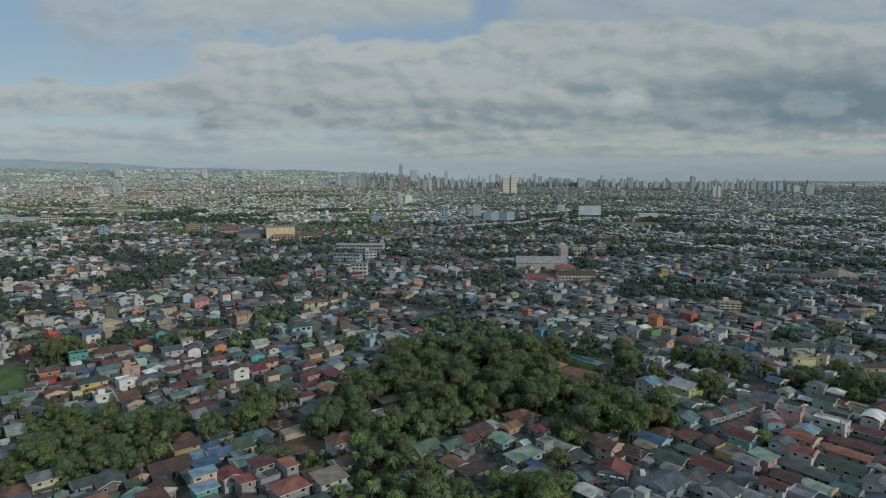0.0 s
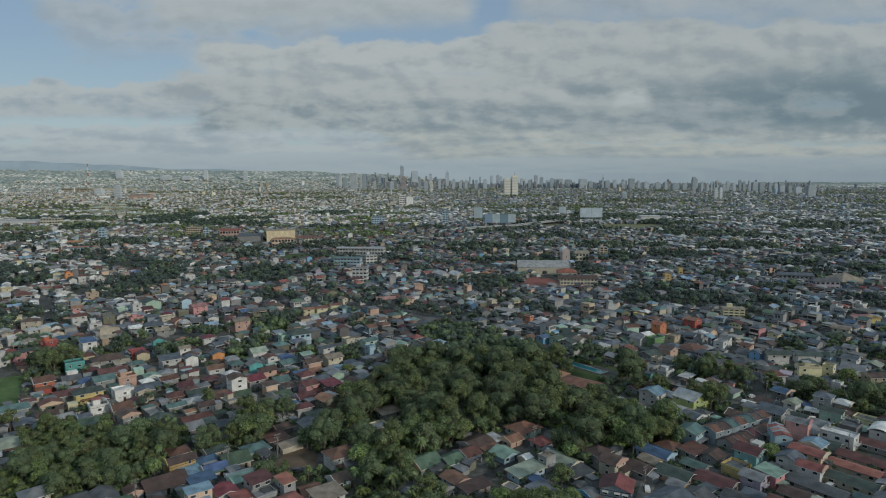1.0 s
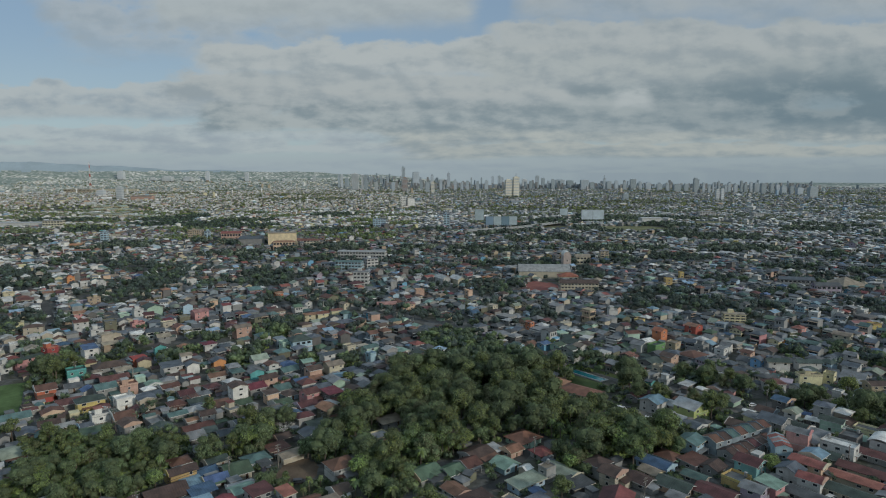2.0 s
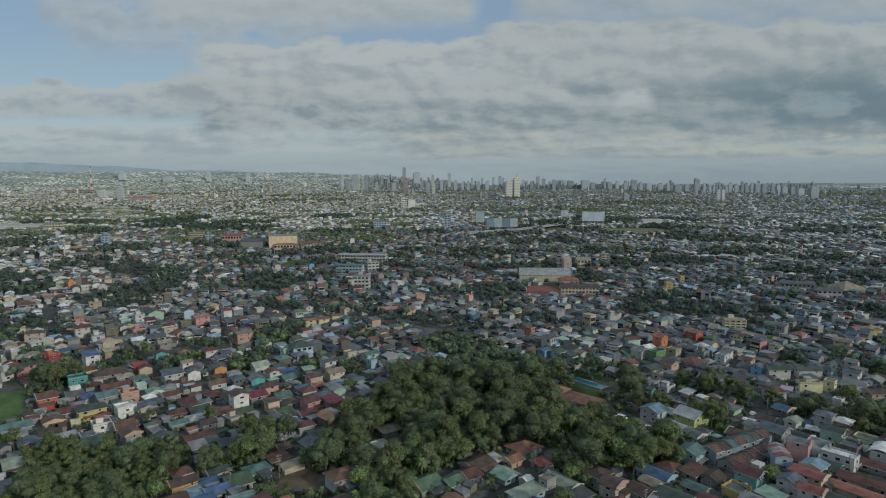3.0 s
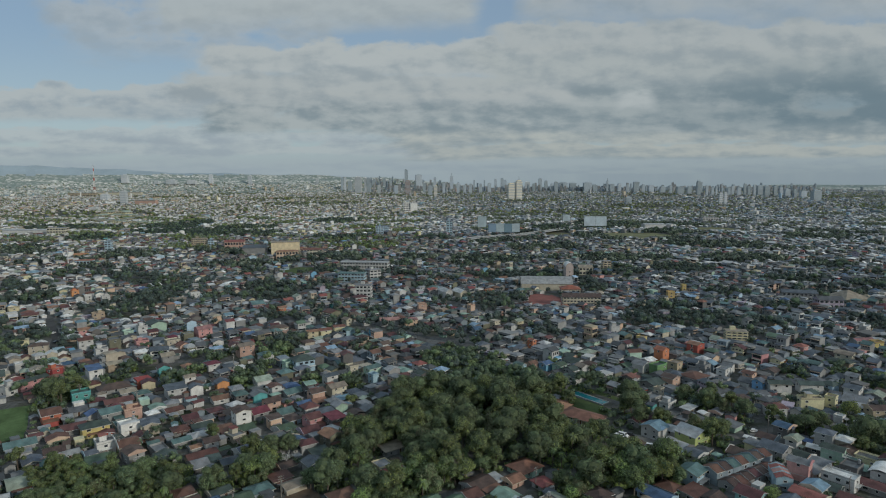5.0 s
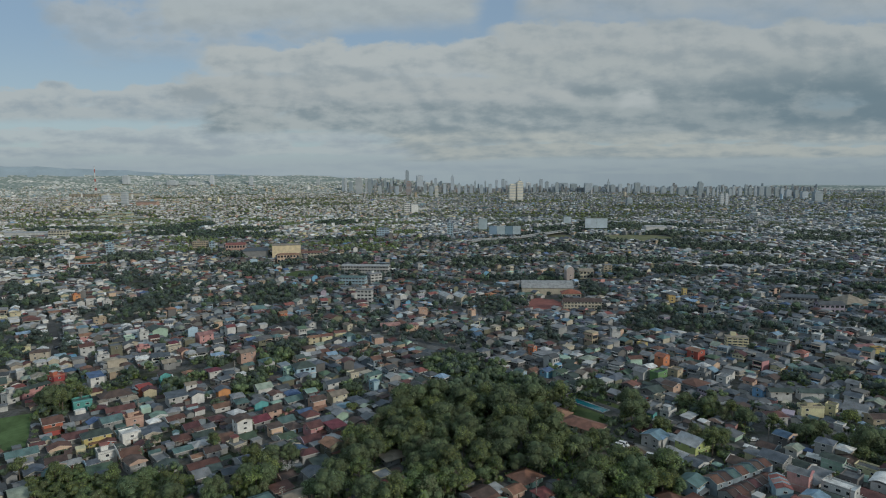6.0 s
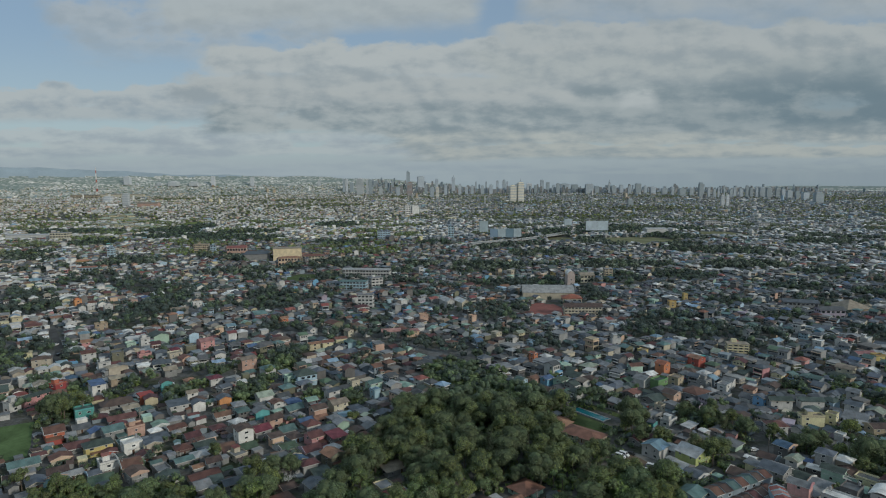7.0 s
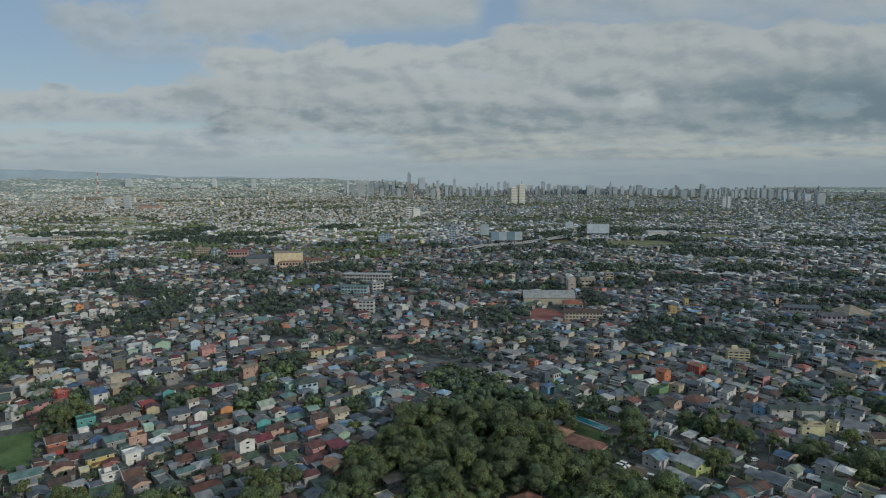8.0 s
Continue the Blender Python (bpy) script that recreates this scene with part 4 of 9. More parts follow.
def palm(seed, H):
    rnd = random.Random(seed)
    root = new("palm_tree")
    trunk, crown = Shape(), Shape()
    bend = Vector((rnd.uniform(-1, 1), rnd.uniform(-1, 1), 0))
    pts = [bend * (q * q) + Vector((0, 0, H * q - 0.3 * (1 - q))) for q in (0, 0.3, 0.6, 0.85, 1.0)]
    trunk.tube(pts, [0.24, 0.17, 0.15, 0.14, 0.16], 7, "bark")
    top = pts[-1]
    for k in range(18):
        a = 2 * math.pi * k / 18 + rnd.uniform(-0.15, 0.15)
        up = rnd.uniform(-0.1, 0.9)
        L = rnd.uniform(2.6, 3.4)
        out = Vector((math.cos(a), math.sin(a), 0))
        side = Vector((-out.y, out.x, 0))
        prev = None
        for q in range(6):
            f = q / 5
            p = top + out * L * f * (1 - 0.25 * f) + Vector((0, 0, up * L * f * 0.9 - L * 0.95 * f * f))
            w = 0.5 * math.sin(math.pi * min(1, f + 0.12)) + 0.03
            row = (p - side * w - Vector((0, 0, w * 0.7)), p, p + side * w - Vector((0, 0, w * 0.7)))
            if prev:
                crown.solid([*prev, *row], [(0, 1, 4, 3), (1, 2, 5, 4)], "leaf_mid" if k % 3 else "leaf_fresh")
            prev = row
    part("trunk", trunk, root)
    part("crown", crown, root)
    return root


def banana(seed):
    rnd = random.Random(seed)
    root = new("banana_plant")
    trunk, crown = Shape(), Shape()
    for s in range(3):
        o = Vector((rnd.uniform(-1, 1), rnd.uniform(-1, 1), 0))
        H = rnd.uniform(2.0, 3.2)
        trunk.tube([o - Vector((0, 0, 0.2)), o + Vector((0, 0, H))], [0.16, 0.1], 6, "leaf_olive")
        for k in range(8):
            a = 2 * math.pi * k / 8 + rnd.uniform(-0.3, 0.3)
            out, L = Vector((math.cos(a), math.sin(a), 0)), rnd.uniform(1.8, 2.7)
            side = Vector((-out.y, out.x, 0))
            prev = None
            for q in range(5):
                f = q / 4
                p = o + Vector((0, 0, H)) + out * L * f * 0.85 + Vector((0, 0, L * (0.95 * f - 1.05 * f * f)))
                w = 0.42 * math.sin(math.pi * min(1, 0.12 + f * 0.86))
                row = (p - side * w + Vector((0, 0, w * 0.3)), p, p + side * w + Vector((0, 0, w * 0.3)))
                if prev:
                    crown.solid([*prev, *row], [(0, 1, 4, 3), (1, 2, 5, 4)], "leaf_fresh")
                prev = row
    part("trunk", trunk, root)
    part("crown", crown, root)
    return root


TREES = [broadleaf(1, 9.5, 4.6, "leaf_mid", "leaf_deep"), broadleaf(2, 11.5, 5.2, "leaf_deep", "leaf_mid", 13), broadleaf(3, 8.0, 4.2, "leaf_fresh", "leaf_mid", 10),
         broadleaf(4, 10.0, 4.0, "leaf_olive", "leaf_mid", 10), broadleaf(5, 12.5, 4.8, "leaf_mid", "leaf_fresh", 12), broadleaf(6, 6.0, 3.2, "leaf_mid", "leaf_fresh", 6)]
TREE_LABELS = ["broad green tree with a rounded leafy crown", "tall dark green tree with a dense spreading crown", "fresh green mango-like tree with a low crown",
               "olive green tree with a loose upright crown", "tall mid-green tree with light leaf tips", "small bushy green tree beside the houses"]
PALMS = [palm(11, 9.5), palm(12, 7.5)]
BANANA = [banana(13), banana(14)]
USED = set()


def plant(protos, k, x, y, scale, label, category, group):
    """Stands a tree of the given kind; the first one is the prototype itself."""
    m = pose(x, y, 0, 0, 0, (x * 37 + y * 91) % 360) @ Matrix.Scale(scale, 4)
    ob = protos[k]
    if ob in USED:
        ob = copy_thing(ob, m @ Matrix.Scale(1 / ob.scale.x, 4))
    else:
        USED.add(ob)
        ob.matrix_basis = m
    return tagged(ob, label, category, group)


TREE_COUNT = [0]
SPOTS = []          # where further trees stand that share one mesh: x, y, height, radius


def grove(x, y, rx, ry, rot=0.0, spacing=4.7, tone=None, single=True, palms=0.08, tall=1.0):
    """Trees over an ellipse of ground."""
    rnd = random.Random(int(x * 11 + y * 5 + rx))
    n = int(math.pi * rx * ry / (spacing * spacing) * 1.05) + 1
    a = radians(rot)
    pts = []
    for k in range(n * 8):
        if len(pts) >= n:
            break
        r, w = math.sqrt(rnd.random()), rnd.uniform(0, 2 * math.pi)
        u, v = rx * r * math.cos(w), ry * r * math.sin(w)
        p = (x + u * math.cos(a) - v * math.sin(a), y + u * math.sin(a) + v * math.cos(a))
        i, j = int(p[0] / CELL + GX / 2), int(p[1] / CELL)
        if not (0 <= i < GX and 0 <= j < GY) or TAKEN[i, j] or NO_TREES[i, j]:
            continue
        if any((p[0] - q[0]) ** 2 + (p[1] - q[1]) ** 2 < (spacing * 0.72) ** 2 for q in pts):
            continue
        pts.append(p)
    for p in pts:
        PLANTED.append((p[0], p[1], rnd.choice((rnd.uniform(0.38, 0.65), rnd.uniform(0.38, 0.65), rnd.uniform(0.68, 0.92), rnd.uniform(0.68, 0.92), rnd.uniform(0.95, 1.25))) * tall, tone, palms, single, rnd.random(), rnd.random()))
        take(p[0], p[1], 4.0, 4.0, 0)


PLANTED = []
BELTS = []          # tree belts of the far quarters; cloud shade is put into their leaf colours


def plant_groves():
    """The nearest trees are things of their own; the others share a mesh."""
    rnd = random.Random(77)
    for n, (x, y, sc, tone, palms, single, c, q) in enumerate(sorted(PLANTED, key=lambda p: p[1])):
        if c < palms and single and n < 520:
            if c < palms * 0.5:
                plant(PALMS, rnd.randrange(2), x, y, sc, "coconut palm with a bare ringed trunk", "palm tree", "palms")
            else:
                plant(BANANA, rnd.randrange(2), x, y, sc * 1.15, "clump of banana plants with broad leaves", "banana plant", "banana plants")
        elif single and TREE_COUNT[0] < 300:
            TREE_COUNT[0] += 1
            k = tone if tone is not None and q < 0.5 else rnd.choice((0, 0, 1, 2, 2, 3, 4, 4, 5))
            plant(TREES, k, x, y, sc, TREE_LABELS[k], "tree", "trees of the grove")
        elif y > 1000 and (x < 0 or y > 1270):
            BELTS.append((x, y, 9.5 * sc, 4.6 * sc))
        else:
            SPOTS.append((x, y, 9.5 * sc, 4.3 * sc))

# ---- other things of the city ----
def billboard(x, y, w, h, lift, rot, panels, label):
    root = thing("billboard", x, y, rot, label, "billboard", "billboards by the highway")
    take(x, y, w, 4, rot)
    n = len(panels)
    for k, m in enumerate(panels):
        s = Shape()
        a, b = -w / 2 + w * k / n, -w / 2 + w * (k + 1) / n
        s.box(a + 0.15, -0.3, lift, b - 0.15, 0.1, lift + h, m)
        part("panel", s, root)
    s = Shape()
    for k in range(n + 1):
        q = -w / 2 + w * k / n
        s.box(q - 0.35, 0.15, -0.5, q + 0.35, 0.8, lift + h, "steel_black")
    for z in (lift, lift + h / 2, lift + h - 0.4):
        s.box(-w / 2, 0.12, z, w / 2, 0.5, z + 0.35, "steel_black")
    part("frame", s, root, "dark steel lattice frame")


def radio_mast(x, y, h):
    root = thing("radio_mast", x, y, 20, "tall red and white lattice radio mast", "mast")
    n = 10
    for k in range(n):
        a, b = 9 * (1 - k / n) + 0.8, 9 * (1 - (k + 1) / n) + 0.8
        z0, z1 = h * k / n, h * (k + 1) / n
        m = "mast_red" if k % 3 == 2 else "wall_sunwhite"
        for sx, sy in ((-1, -1), (1, -1), (1, 1), (-1, 1)):
            s = Shape()
            s.tube([(sx * a / 2, sy * a / 2, z0 - (0.5 if k == 0 else 0)), (sx * b / 2, sy * b / 2, z1)], [1.3, 1.3], 4, m)
            part("leg", s, root)
            s = Shape()
            s.tube([(sx * a / 2, sy * a / 2, z0), (-sy * b / 2, sx * b / 2, z1)], [0.9, 0.9], 4, m)
            part("brace", s, root)


def pylon(x, y, h):
    root = thing("steel_pole", x, y, 20, "slender pale steel telecom pole with antennas", "pole")
    s = Shape()
    s.tube([(0, 0, -0.5), (0, 0, h)], [0.7, 0.35], 8, "frame_white")
    part("pole", s, root)
    s = Shape()
    for k in range(3):
        a = 2.1 * k
        s.box(math.cos(a) * 1.0 - 0.2, math.sin(a) * 1.0 - 0.2, h - 3, math.cos(a) * 1.0 + 0.2, math.sin(a) * 1.0 + 0.2, h - 0.6, "frame_white")
        s.box(min(0, math.cos(a)), math.sin(a) * 0.5 - 0.06, h - 2, max(0, math.cos(a)), math.sin(a) * 0.5 + 0.06, h - 1.85, "frame_white")
    part("antenna", s, root)


def power_pole(x, y, h=9.0, rot=40.0):
    root = thing("utility_pole", x, y, rot, "weathered utility pole with crossarms and a transformer", "utility pole", "utility poles")
    s = Shape()
    s.tube([(0, 0, -0.5), (0, 0, h)], [0.17, 0.11], 8, "timber_pole")
    part("pole", s, root)
    for z in (h - 0.5, h - 1.5):
        s = Shape()
        s.box(-1.1, -0.18, z, 1.1, -0.06, z + 0.14, "timber_pole")
        for q in (-1.0, -0.4, 0.4, 1.0):
            s.tube([(q, -0.12, z + 0.13), (q, -0.12, z + 0.36)], [0.06, 0.04], 6, "frame_white")
        part("crossarm", s, root)
    s = Shape()
    s.tube([(0.32, 0.05, h - 3.0), (0.32, 0.05, h - 2.0)], [0.24, 0.24], 8, "tank_steel")
    part("transformer", s, root)


def wire(a, b, sag=0.7):
    """A sagging line between two poles."""
    s = Shape()
    a, b = Vector(a), Vector(b)
    pts = [a.lerp(b, q / 6) - Vector((0, 0, sag * (1 - (q / 3 - 1) ** 2))) for q in range(7)]
    s.tube(pts, [0.03] * 7, 4, "steel_black")
    tagged(new("power_line", s.mesh("power_line")), "thin black cable sagging between two poles", "cable", "power lines")


def vehicle(x, y, rot, mat, kind="car"):
    van = kind == "van"
    L, W, H = (4.9, 1.8, 2.0) if van else (4.3, 1.7, 1.42)
    words = {"car_white": "white", "car_dark": "dark grey", "car_red": "red"}[mat]
    root = thing(kind, x, y, rot, f"{words} {kind} parked by the road", "van" if van else "car", "parked cars", z=0.06)
    s = Shape()
    prof = [(-L / 2, 0.35), (L / 2, 0.35), (L / 2, 0.8), (L * 0.36, 0.95 if not van else 1.1), (L * 0.2, H - 0.02), (-L * 0.44, H), (-L / 2, 0.95)]
    n = len(prof)
    vs = [(px, -W / 2, pz) for px, pz in prof] + [(px, W / 2, pz) for px, pz in prof]
    fs = [tuple(range(n)), tuple(range(2 * n - 1, n - 1, -1))] + [(k, n + k, n + (k + 1) % n, (k + 1) % n) for k in range(n)]
    s.solid(vs, fs, mat)
    part("body", s, root)
    s = Shape()
    for sy in (-1, 1):
        s.box(-L * 0.40, sy * (W / 2 + 0.012) - 0.01, 1.0, L * 0.16, sy * (W / 2 + 0.012) + 0.01, H - 0.12, "glass_dark")
    s.slab([(L * 0.352, -W * 0.42, 1.13 if van else 1.0), (L * 0.352, W * 0.42, 1.13 if van else 1.0), (L * 0.222, W * 0.42, H - 0.1), (L * 0.222, -W * 0.42, H - 0.1)], [(0, 1, 2, 3)], 0.01, "glass_dark")
    part("side_glass", s, root)
    for sx in (-0.32, 0.32):
        for sy in (-1, 1):
            s = Shape()
            s.tube([(sx * L, sy * W / 2 - 0.1, 0.31), (sx * L, sy * W / 2 + 0.1, 0.31)], [0.32, 0.32], 12, "rubber")
            part("wheel", s, root)


def domed_tower(x, y, rot):
    """The bell tower with its barrel top."""
    root = thing("vaulted_tower", x, y, rot, "pale plastered tower with a rounded barrel-vaulted top", "tower")
    take(x, y, 9, 12, rot)
    R, z0 = 4.2, 15.0
    s = Shape()
    s.box(-R, -6, -0.4, R, 10, z0, "plaster_rose")
    s.tube([(0, -5.9, z0), (0, 9.9, z0)], [R, R], 20, "plaster_rose")
    part("wall", s, root)
    r = Shape()
    top, fs = [], []
    for k in range(13):
        a = math.pi * k / 12
        top += [(-(R + 0.3) * math.cos(a), -6.3, z0 + (R + 0.3) * math.sin(a)), (-(R + 0.3) * math.cos(a), 10.3, z0 + (R + 0.3) * math.sin(a))]
    for k in range(12):
        fs.append((2 * k, 2 * k + 2, 2 * k + 3, 2 * k + 1))
    r.slab(top, fs, 0.2, "roof_white")
    part("roof", r, root, "curved pale metal roof")
    for z in (4.0, 8.5):
        part("window", window_mesh(1.8, 1.6), root, at=pose(0, -6.005, z))


def long_wall(x0, y0, x1, y1, h, mat, label):
    s = Shape()
    a, b = Vector((x0, y0)), Vector((x1, y1))
    L = (b - a).length
    rot = math.degrees(math.atan2(y1 - y0, x1 - x0))
    root = thing("perimeter_wall", *((a + b) / 2), rot, label, "wall", "perimeter walls")
    take((x0 + x1) / 2, (y0 + y1) / 2, L, 1.5, rot)
    s.box(-L / 2, -0.1, -0.3, L / 2, 0.1, h, mat)
    s.box(-L / 2, -0.18, h, L / 2, 0.18, h + 0.12, mat)
    n = max(2, int(L / 3))
    for k in range(n + 1):
        q = -L / 2 + L * k / n
        s.box(q - 0.2, -0.2, -0.3, q + 0.2, 0.2, h + 0.25, mat)
    part("wall", s, root)


def elevated_road(pts, width, z):
    """A highway deck with parapets on both sides, raised on piers to show above houses from the camera."""
    root = thing("elevated_highway", pts[0][0], pts[0][1], 0, "pale concrete elevated highway on round piers", "highway")
    o = Vector((pts[0][0], pts[0][1]))
    left, right = [], []
    for k, p in enumerate(pts):
        d = (Vector(pts[min(k + 1, len(pts) - 1)]) - Vector(pts[max(k - 1, 0)])).normalized()
        n = Vector((-d.y, d.x)) * width / 2
        left.append(Vector(p) - o + n)
        right.append(Vector(p) - o - n)
    deck, pier = Shape(), Shape()
    pier.tube([(0, 0, -0.3), (0, 0, z - 2.6), (0, 0, z - 1.25)], [1.1, 1.1, 2.2], 8, "wall_concrete")
    pier = pier.mesh("pier")
    m = len(pts)
    row = [(q.x, q.y, z) for q in right] + [(q.x, q.y, z) for q in left]
    deck.slab(row, [(k, k + 1, m + k + 1, m + k) for k in range(m - 1)], 0.8, "wall_concrete")
    for side in (left, right):
        rail = Shape()
        inner = [(q.x, q.y + 0.2, z + 0.6) for q in side] + [(q.x, q.y - 0.2, z + 0.6) for q in side]
        rail.slab(inner, [(k, m + k, m + k + 1, k + 1) for k in range(m - 1)], 0.58, "wall_white")
        part("parapet", rail, root)
    for k in range(len(pts) - 1):
        a, b = (left[k] + right[k]) / 2, (left[k + 1] + right[k + 1]) / 2
        steps = max(1, int((b - a).length / 32))
        for j in range(steps):
            q = a.lerp(b, (j + 0.5) / steps)
            part("pier", pier, root, at=pose(q.x, q.y, 0))
        c = (a + b) / 2 + o
        take(c.x, c.y, (b - a).length, width + 6, math.degrees(math.atan2(b.y - a.y, b.x - a.x)))
    part("deck", deck, root)
    return root


def bare_tree(x, y, h):
    """A pale leafless tree: trunk, limbs and a haze of twigs."""
    rnd = random.Random(8)
    root = thing("bare_tree", x, y, 0, "pale leafless tree with a tangle of whitish twigs", "tree")
    trunk = Shape()
    trunk.tube([(0, 0, -0.3), (0.2, 0.1, h * 0.3), (0.1, 0.2, h * 0.55)], [0.2, 0.15, 0.11], 7, "wall_concrete")
    part("trunk", trunk, root)
    twigs = Shape()
    for k in range(15):
        a, up = 2 * math.pi * k / 15 * 2.6, rnd.uniform(0.35, 1.3)
        d = Vector((math.cos(a), math.sin(a), up)).normalized()
        p = Vector((0.1, 0.2, h * rnd.uniform(0.38, 0.55)))
        q = p + d * h * rnd.uniform(0.25, 0.42)
        twigs.tube([p, p.lerp(q, 0.5) + Vector((0, 0, 0.15)), q], [0.08, 0.06, 0.04], 5, "wall_white")
        for j in range(6):
            m = p.lerp(q, rnd.uniform(0.4, 1.0))
            e = m + (d + Vector((rnd.gauss(0, 0.7), rnd.gauss(0, 0.7), rnd.gauss(0.2, 0.6)))).normalized() * rnd.uniform(0.7, 1.5)
            twigs.tube([m, e], [0.05, 0.03], 4, "wall_white")
    part("crown", twigs, root, "tangle of bare whitish twigs")
    return root

# ---- the city beyond: houses too many to count ----
def hill_height(x, y):
    """Rising ground in the far north-west and a low eastern rim, shaped to fit the camera's view."""
    r, a = np.hypot(x, y), np.degrees(np.arctan2(x, y))
    top = np.interp(a, [-60, -36, -30, -24, -18, -12, -6, 0, 4, 60], [196, 192, 180, 146, 132, 122, 100, 62, 36, 30])
    top = top + np.where(top > 37, 4 * np.sin(a * 0.9) + 2.5 * np.sin(a * 2.3 + 1) + 1.2 * np.sin(a * 5.1), 0)
    east = np.clip(a / 5.0, 0, 1)
    q = np.clip((r - 4500) / 440, 0, 1) ** 1.15 * (1 - east) + np.clip((r - 5480) / 150, 0, 1) * east
    return top * q


def make_hills():
    az = np.radians(np.linspace(-62, 62, 201))
    rr = np.concatenate([np.linspace(4490, 4960, 22), np.linspace(5100, 5750, 9)])
    A, Rr = np.meshgrid(az, rr, indexing="ij")
    X, Y = Rr * np.sin(A), Rr * np.cos(A)
    Z = hill_height(X, Y) + 0.3
    v = np.stack([X, Y, Z], -1).reshape(-1, 3)
    n = len(rr)
    i, j = np.meshgrid(np.arange(len(az) - 1), np.arange(n - 1), indexing="ij")
    a = (i * n + j).ravel()
    f = np.stack([a, a + 1, a + n + 1, a + n], -1)[:, ::-1]
    me = sheet_mesh("hills", v, f, np.where(v[f[:, 0], 2] < 124, 1, 0), ["hazy_hill_wood", "hill_town"])
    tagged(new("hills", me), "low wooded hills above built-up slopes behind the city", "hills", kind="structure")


make_hills()

# corner: side, side, wall height, rise, eaves out, eaves out, metres up
GABLE_WALL = [(-1, -1, 0, 0, 0, 0, 0), (1, -1, 0, 0, 0, 0, 0), (1, 1, 0, 0, 0, 0, 0), (-1, 1, 0, 0, 0, 0, 0), (-1, -1, 1, 0, 0, 0, 0), (1, -1, 1, 0, 0, 0, 0),
              (1, 1, 1, 0, 0, 0, 0), (-1, 1, 1, 0, 0, 0, 0), (-1, 0, 1, 0.97, 0, 0, 0), (1, 0, 1, 0.97, 0, 0, 0)]
GABLE_WALL_F = [(0, 1, 5), (0, 5, 4), (1, 2, 6), (1, 6, 5), (2, 3, 7), (2, 7, 6), (3, 0, 4), (3, 4, 7), (5, 6, 9), (7, 4, 8)]
GABLE_ROOF = [(-1, -1, 1, 0, -1, -1, 0), (1, -1, 1, 0, 1, -1, 0), (1, 0, 1, 1, 1, 0, 0.25), (-1, 0, 1, 1, -1, 0, 0.25), (1, 1, 1, 0, 1, 1, 0), (-1, 1, 1, 0, -1, 1, 0)]
GABLE_ROOF = GABLE_ROOF + [(a, b, c, d, e, f, g - 0.18) for a, b, c, d, e, f, g in GABLE_ROOF]
GABLE_ROOF_F = [(0, 1, 2), (0, 2, 3), (3, 2, 4), (3, 4, 5), (6, 8, 7), (6, 9, 8), (9, 10, 8), (9, 11, 10),
                (0, 6, 7), (0, 7, 1), (1, 7, 8), (1, 8, 2), (2, 8, 10), (2, 10, 4), (4, 10, 11), (4, 11, 5), (5, 11, 9), (5, 9, 3), (3, 9, 6), (3, 6, 0)]
HIP_ROOF = [(-1, -1, 1, 0, -1, -1, 0), (1, -1, 1, 0, 1, -1, 0), (1, 1, 1, 0, 1, 1, 0), (-1, 1, 1, 0, -1, 1, 0), (-0.25, 0, 1, 1, 0, 0, 0.2), (0.25, 0, 1, 1, 0, 0, 0.2),
            (-1, -1, 1, 0, -1, -1, -0.2), (1, -1, 1, 0, 1, -1, -0.2), (1, 1, 1, 0, 1, 1, -0.2), (-1, 1, 1, 0, -1, 1, -0.2)]
HIP_ROOF_F = [(0, 1, 5), (0, 5, 4), (1, 2, 5), (2, 3, 4), (2, 4, 5), (3, 0, 4), (0, 6, 7), (0, 7, 1), (1, 7, 8), (1, 8, 2), (2, 8, 9), (2, 9, 3), (3, 9, 6), (3, 6, 0), (6, 9, 8), (6, 8, 7)]
FLAT_ROOF = [(-1, -1, 1, 0, -0.3, -0.3, 0.6), (1, -1, 1, 0, 0.3, -0.3, 0.6), (1, 1, 1, 0, 0.3, 0.3, 0.6), (-1, 1, 1, 0, -0.3, 0.3, 0.6)]
FLAT_ROOF = FLAT_ROOF + [(a, b, c, d, e, f, -0.1) for a, b, c, d, e, f, g in FLAT_ROOF]
FLAT_ROOF_F = [(0, 1, 2), (0, 2, 3), (0, 4, 5), (0, 5, 1), (1, 5, 6), (1, 6, 2), (2, 6, 7), (2, 7, 3), (3, 7, 4), (3, 4, 0)]
ROOF_NAMES = ["roof_" + k for k in ROOFS]
WALL_NAMES = ["wall_" + k for k in WALLS]
CITY_MATS = ROOF_NAMES + WALL_NAMES + ["glass_dark"]


def weights(names, **w):
    p = np.array([w.get(k, 0.0) for k in names])
    return p / p.sum()


NEAR_ROOFS = weights(list(ROOFS), brown=20, maroon=11, red=3, crimson=2, rust=9, terracotta=3, green=5, darkgreen=10, mint=2, teal=6, blue=3, lightblue=3, grey=17, darkgrey=20, galv=5, tan=2, palegreen=2, slate=16, white=1)
# roof mix made darker and cooler, standing in for cloud shade in the east
SHADED_ROOFS = weights(list(ROOFS), brown=5, maroon=3, red=1, rust=2, terracotta=0.6, green=2, darkgreen=9, mint=1, teal=6, blue=3, lightblue=3, grey=22, darkgrey=28, galv=7, tan=1, palegreen=2, slate=34, white=2)
# extra white roofs: sunshine and haze over the far west, put into the colour
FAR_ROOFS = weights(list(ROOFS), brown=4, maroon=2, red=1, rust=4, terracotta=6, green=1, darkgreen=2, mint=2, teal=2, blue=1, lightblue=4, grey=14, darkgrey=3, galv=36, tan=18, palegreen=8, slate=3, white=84)
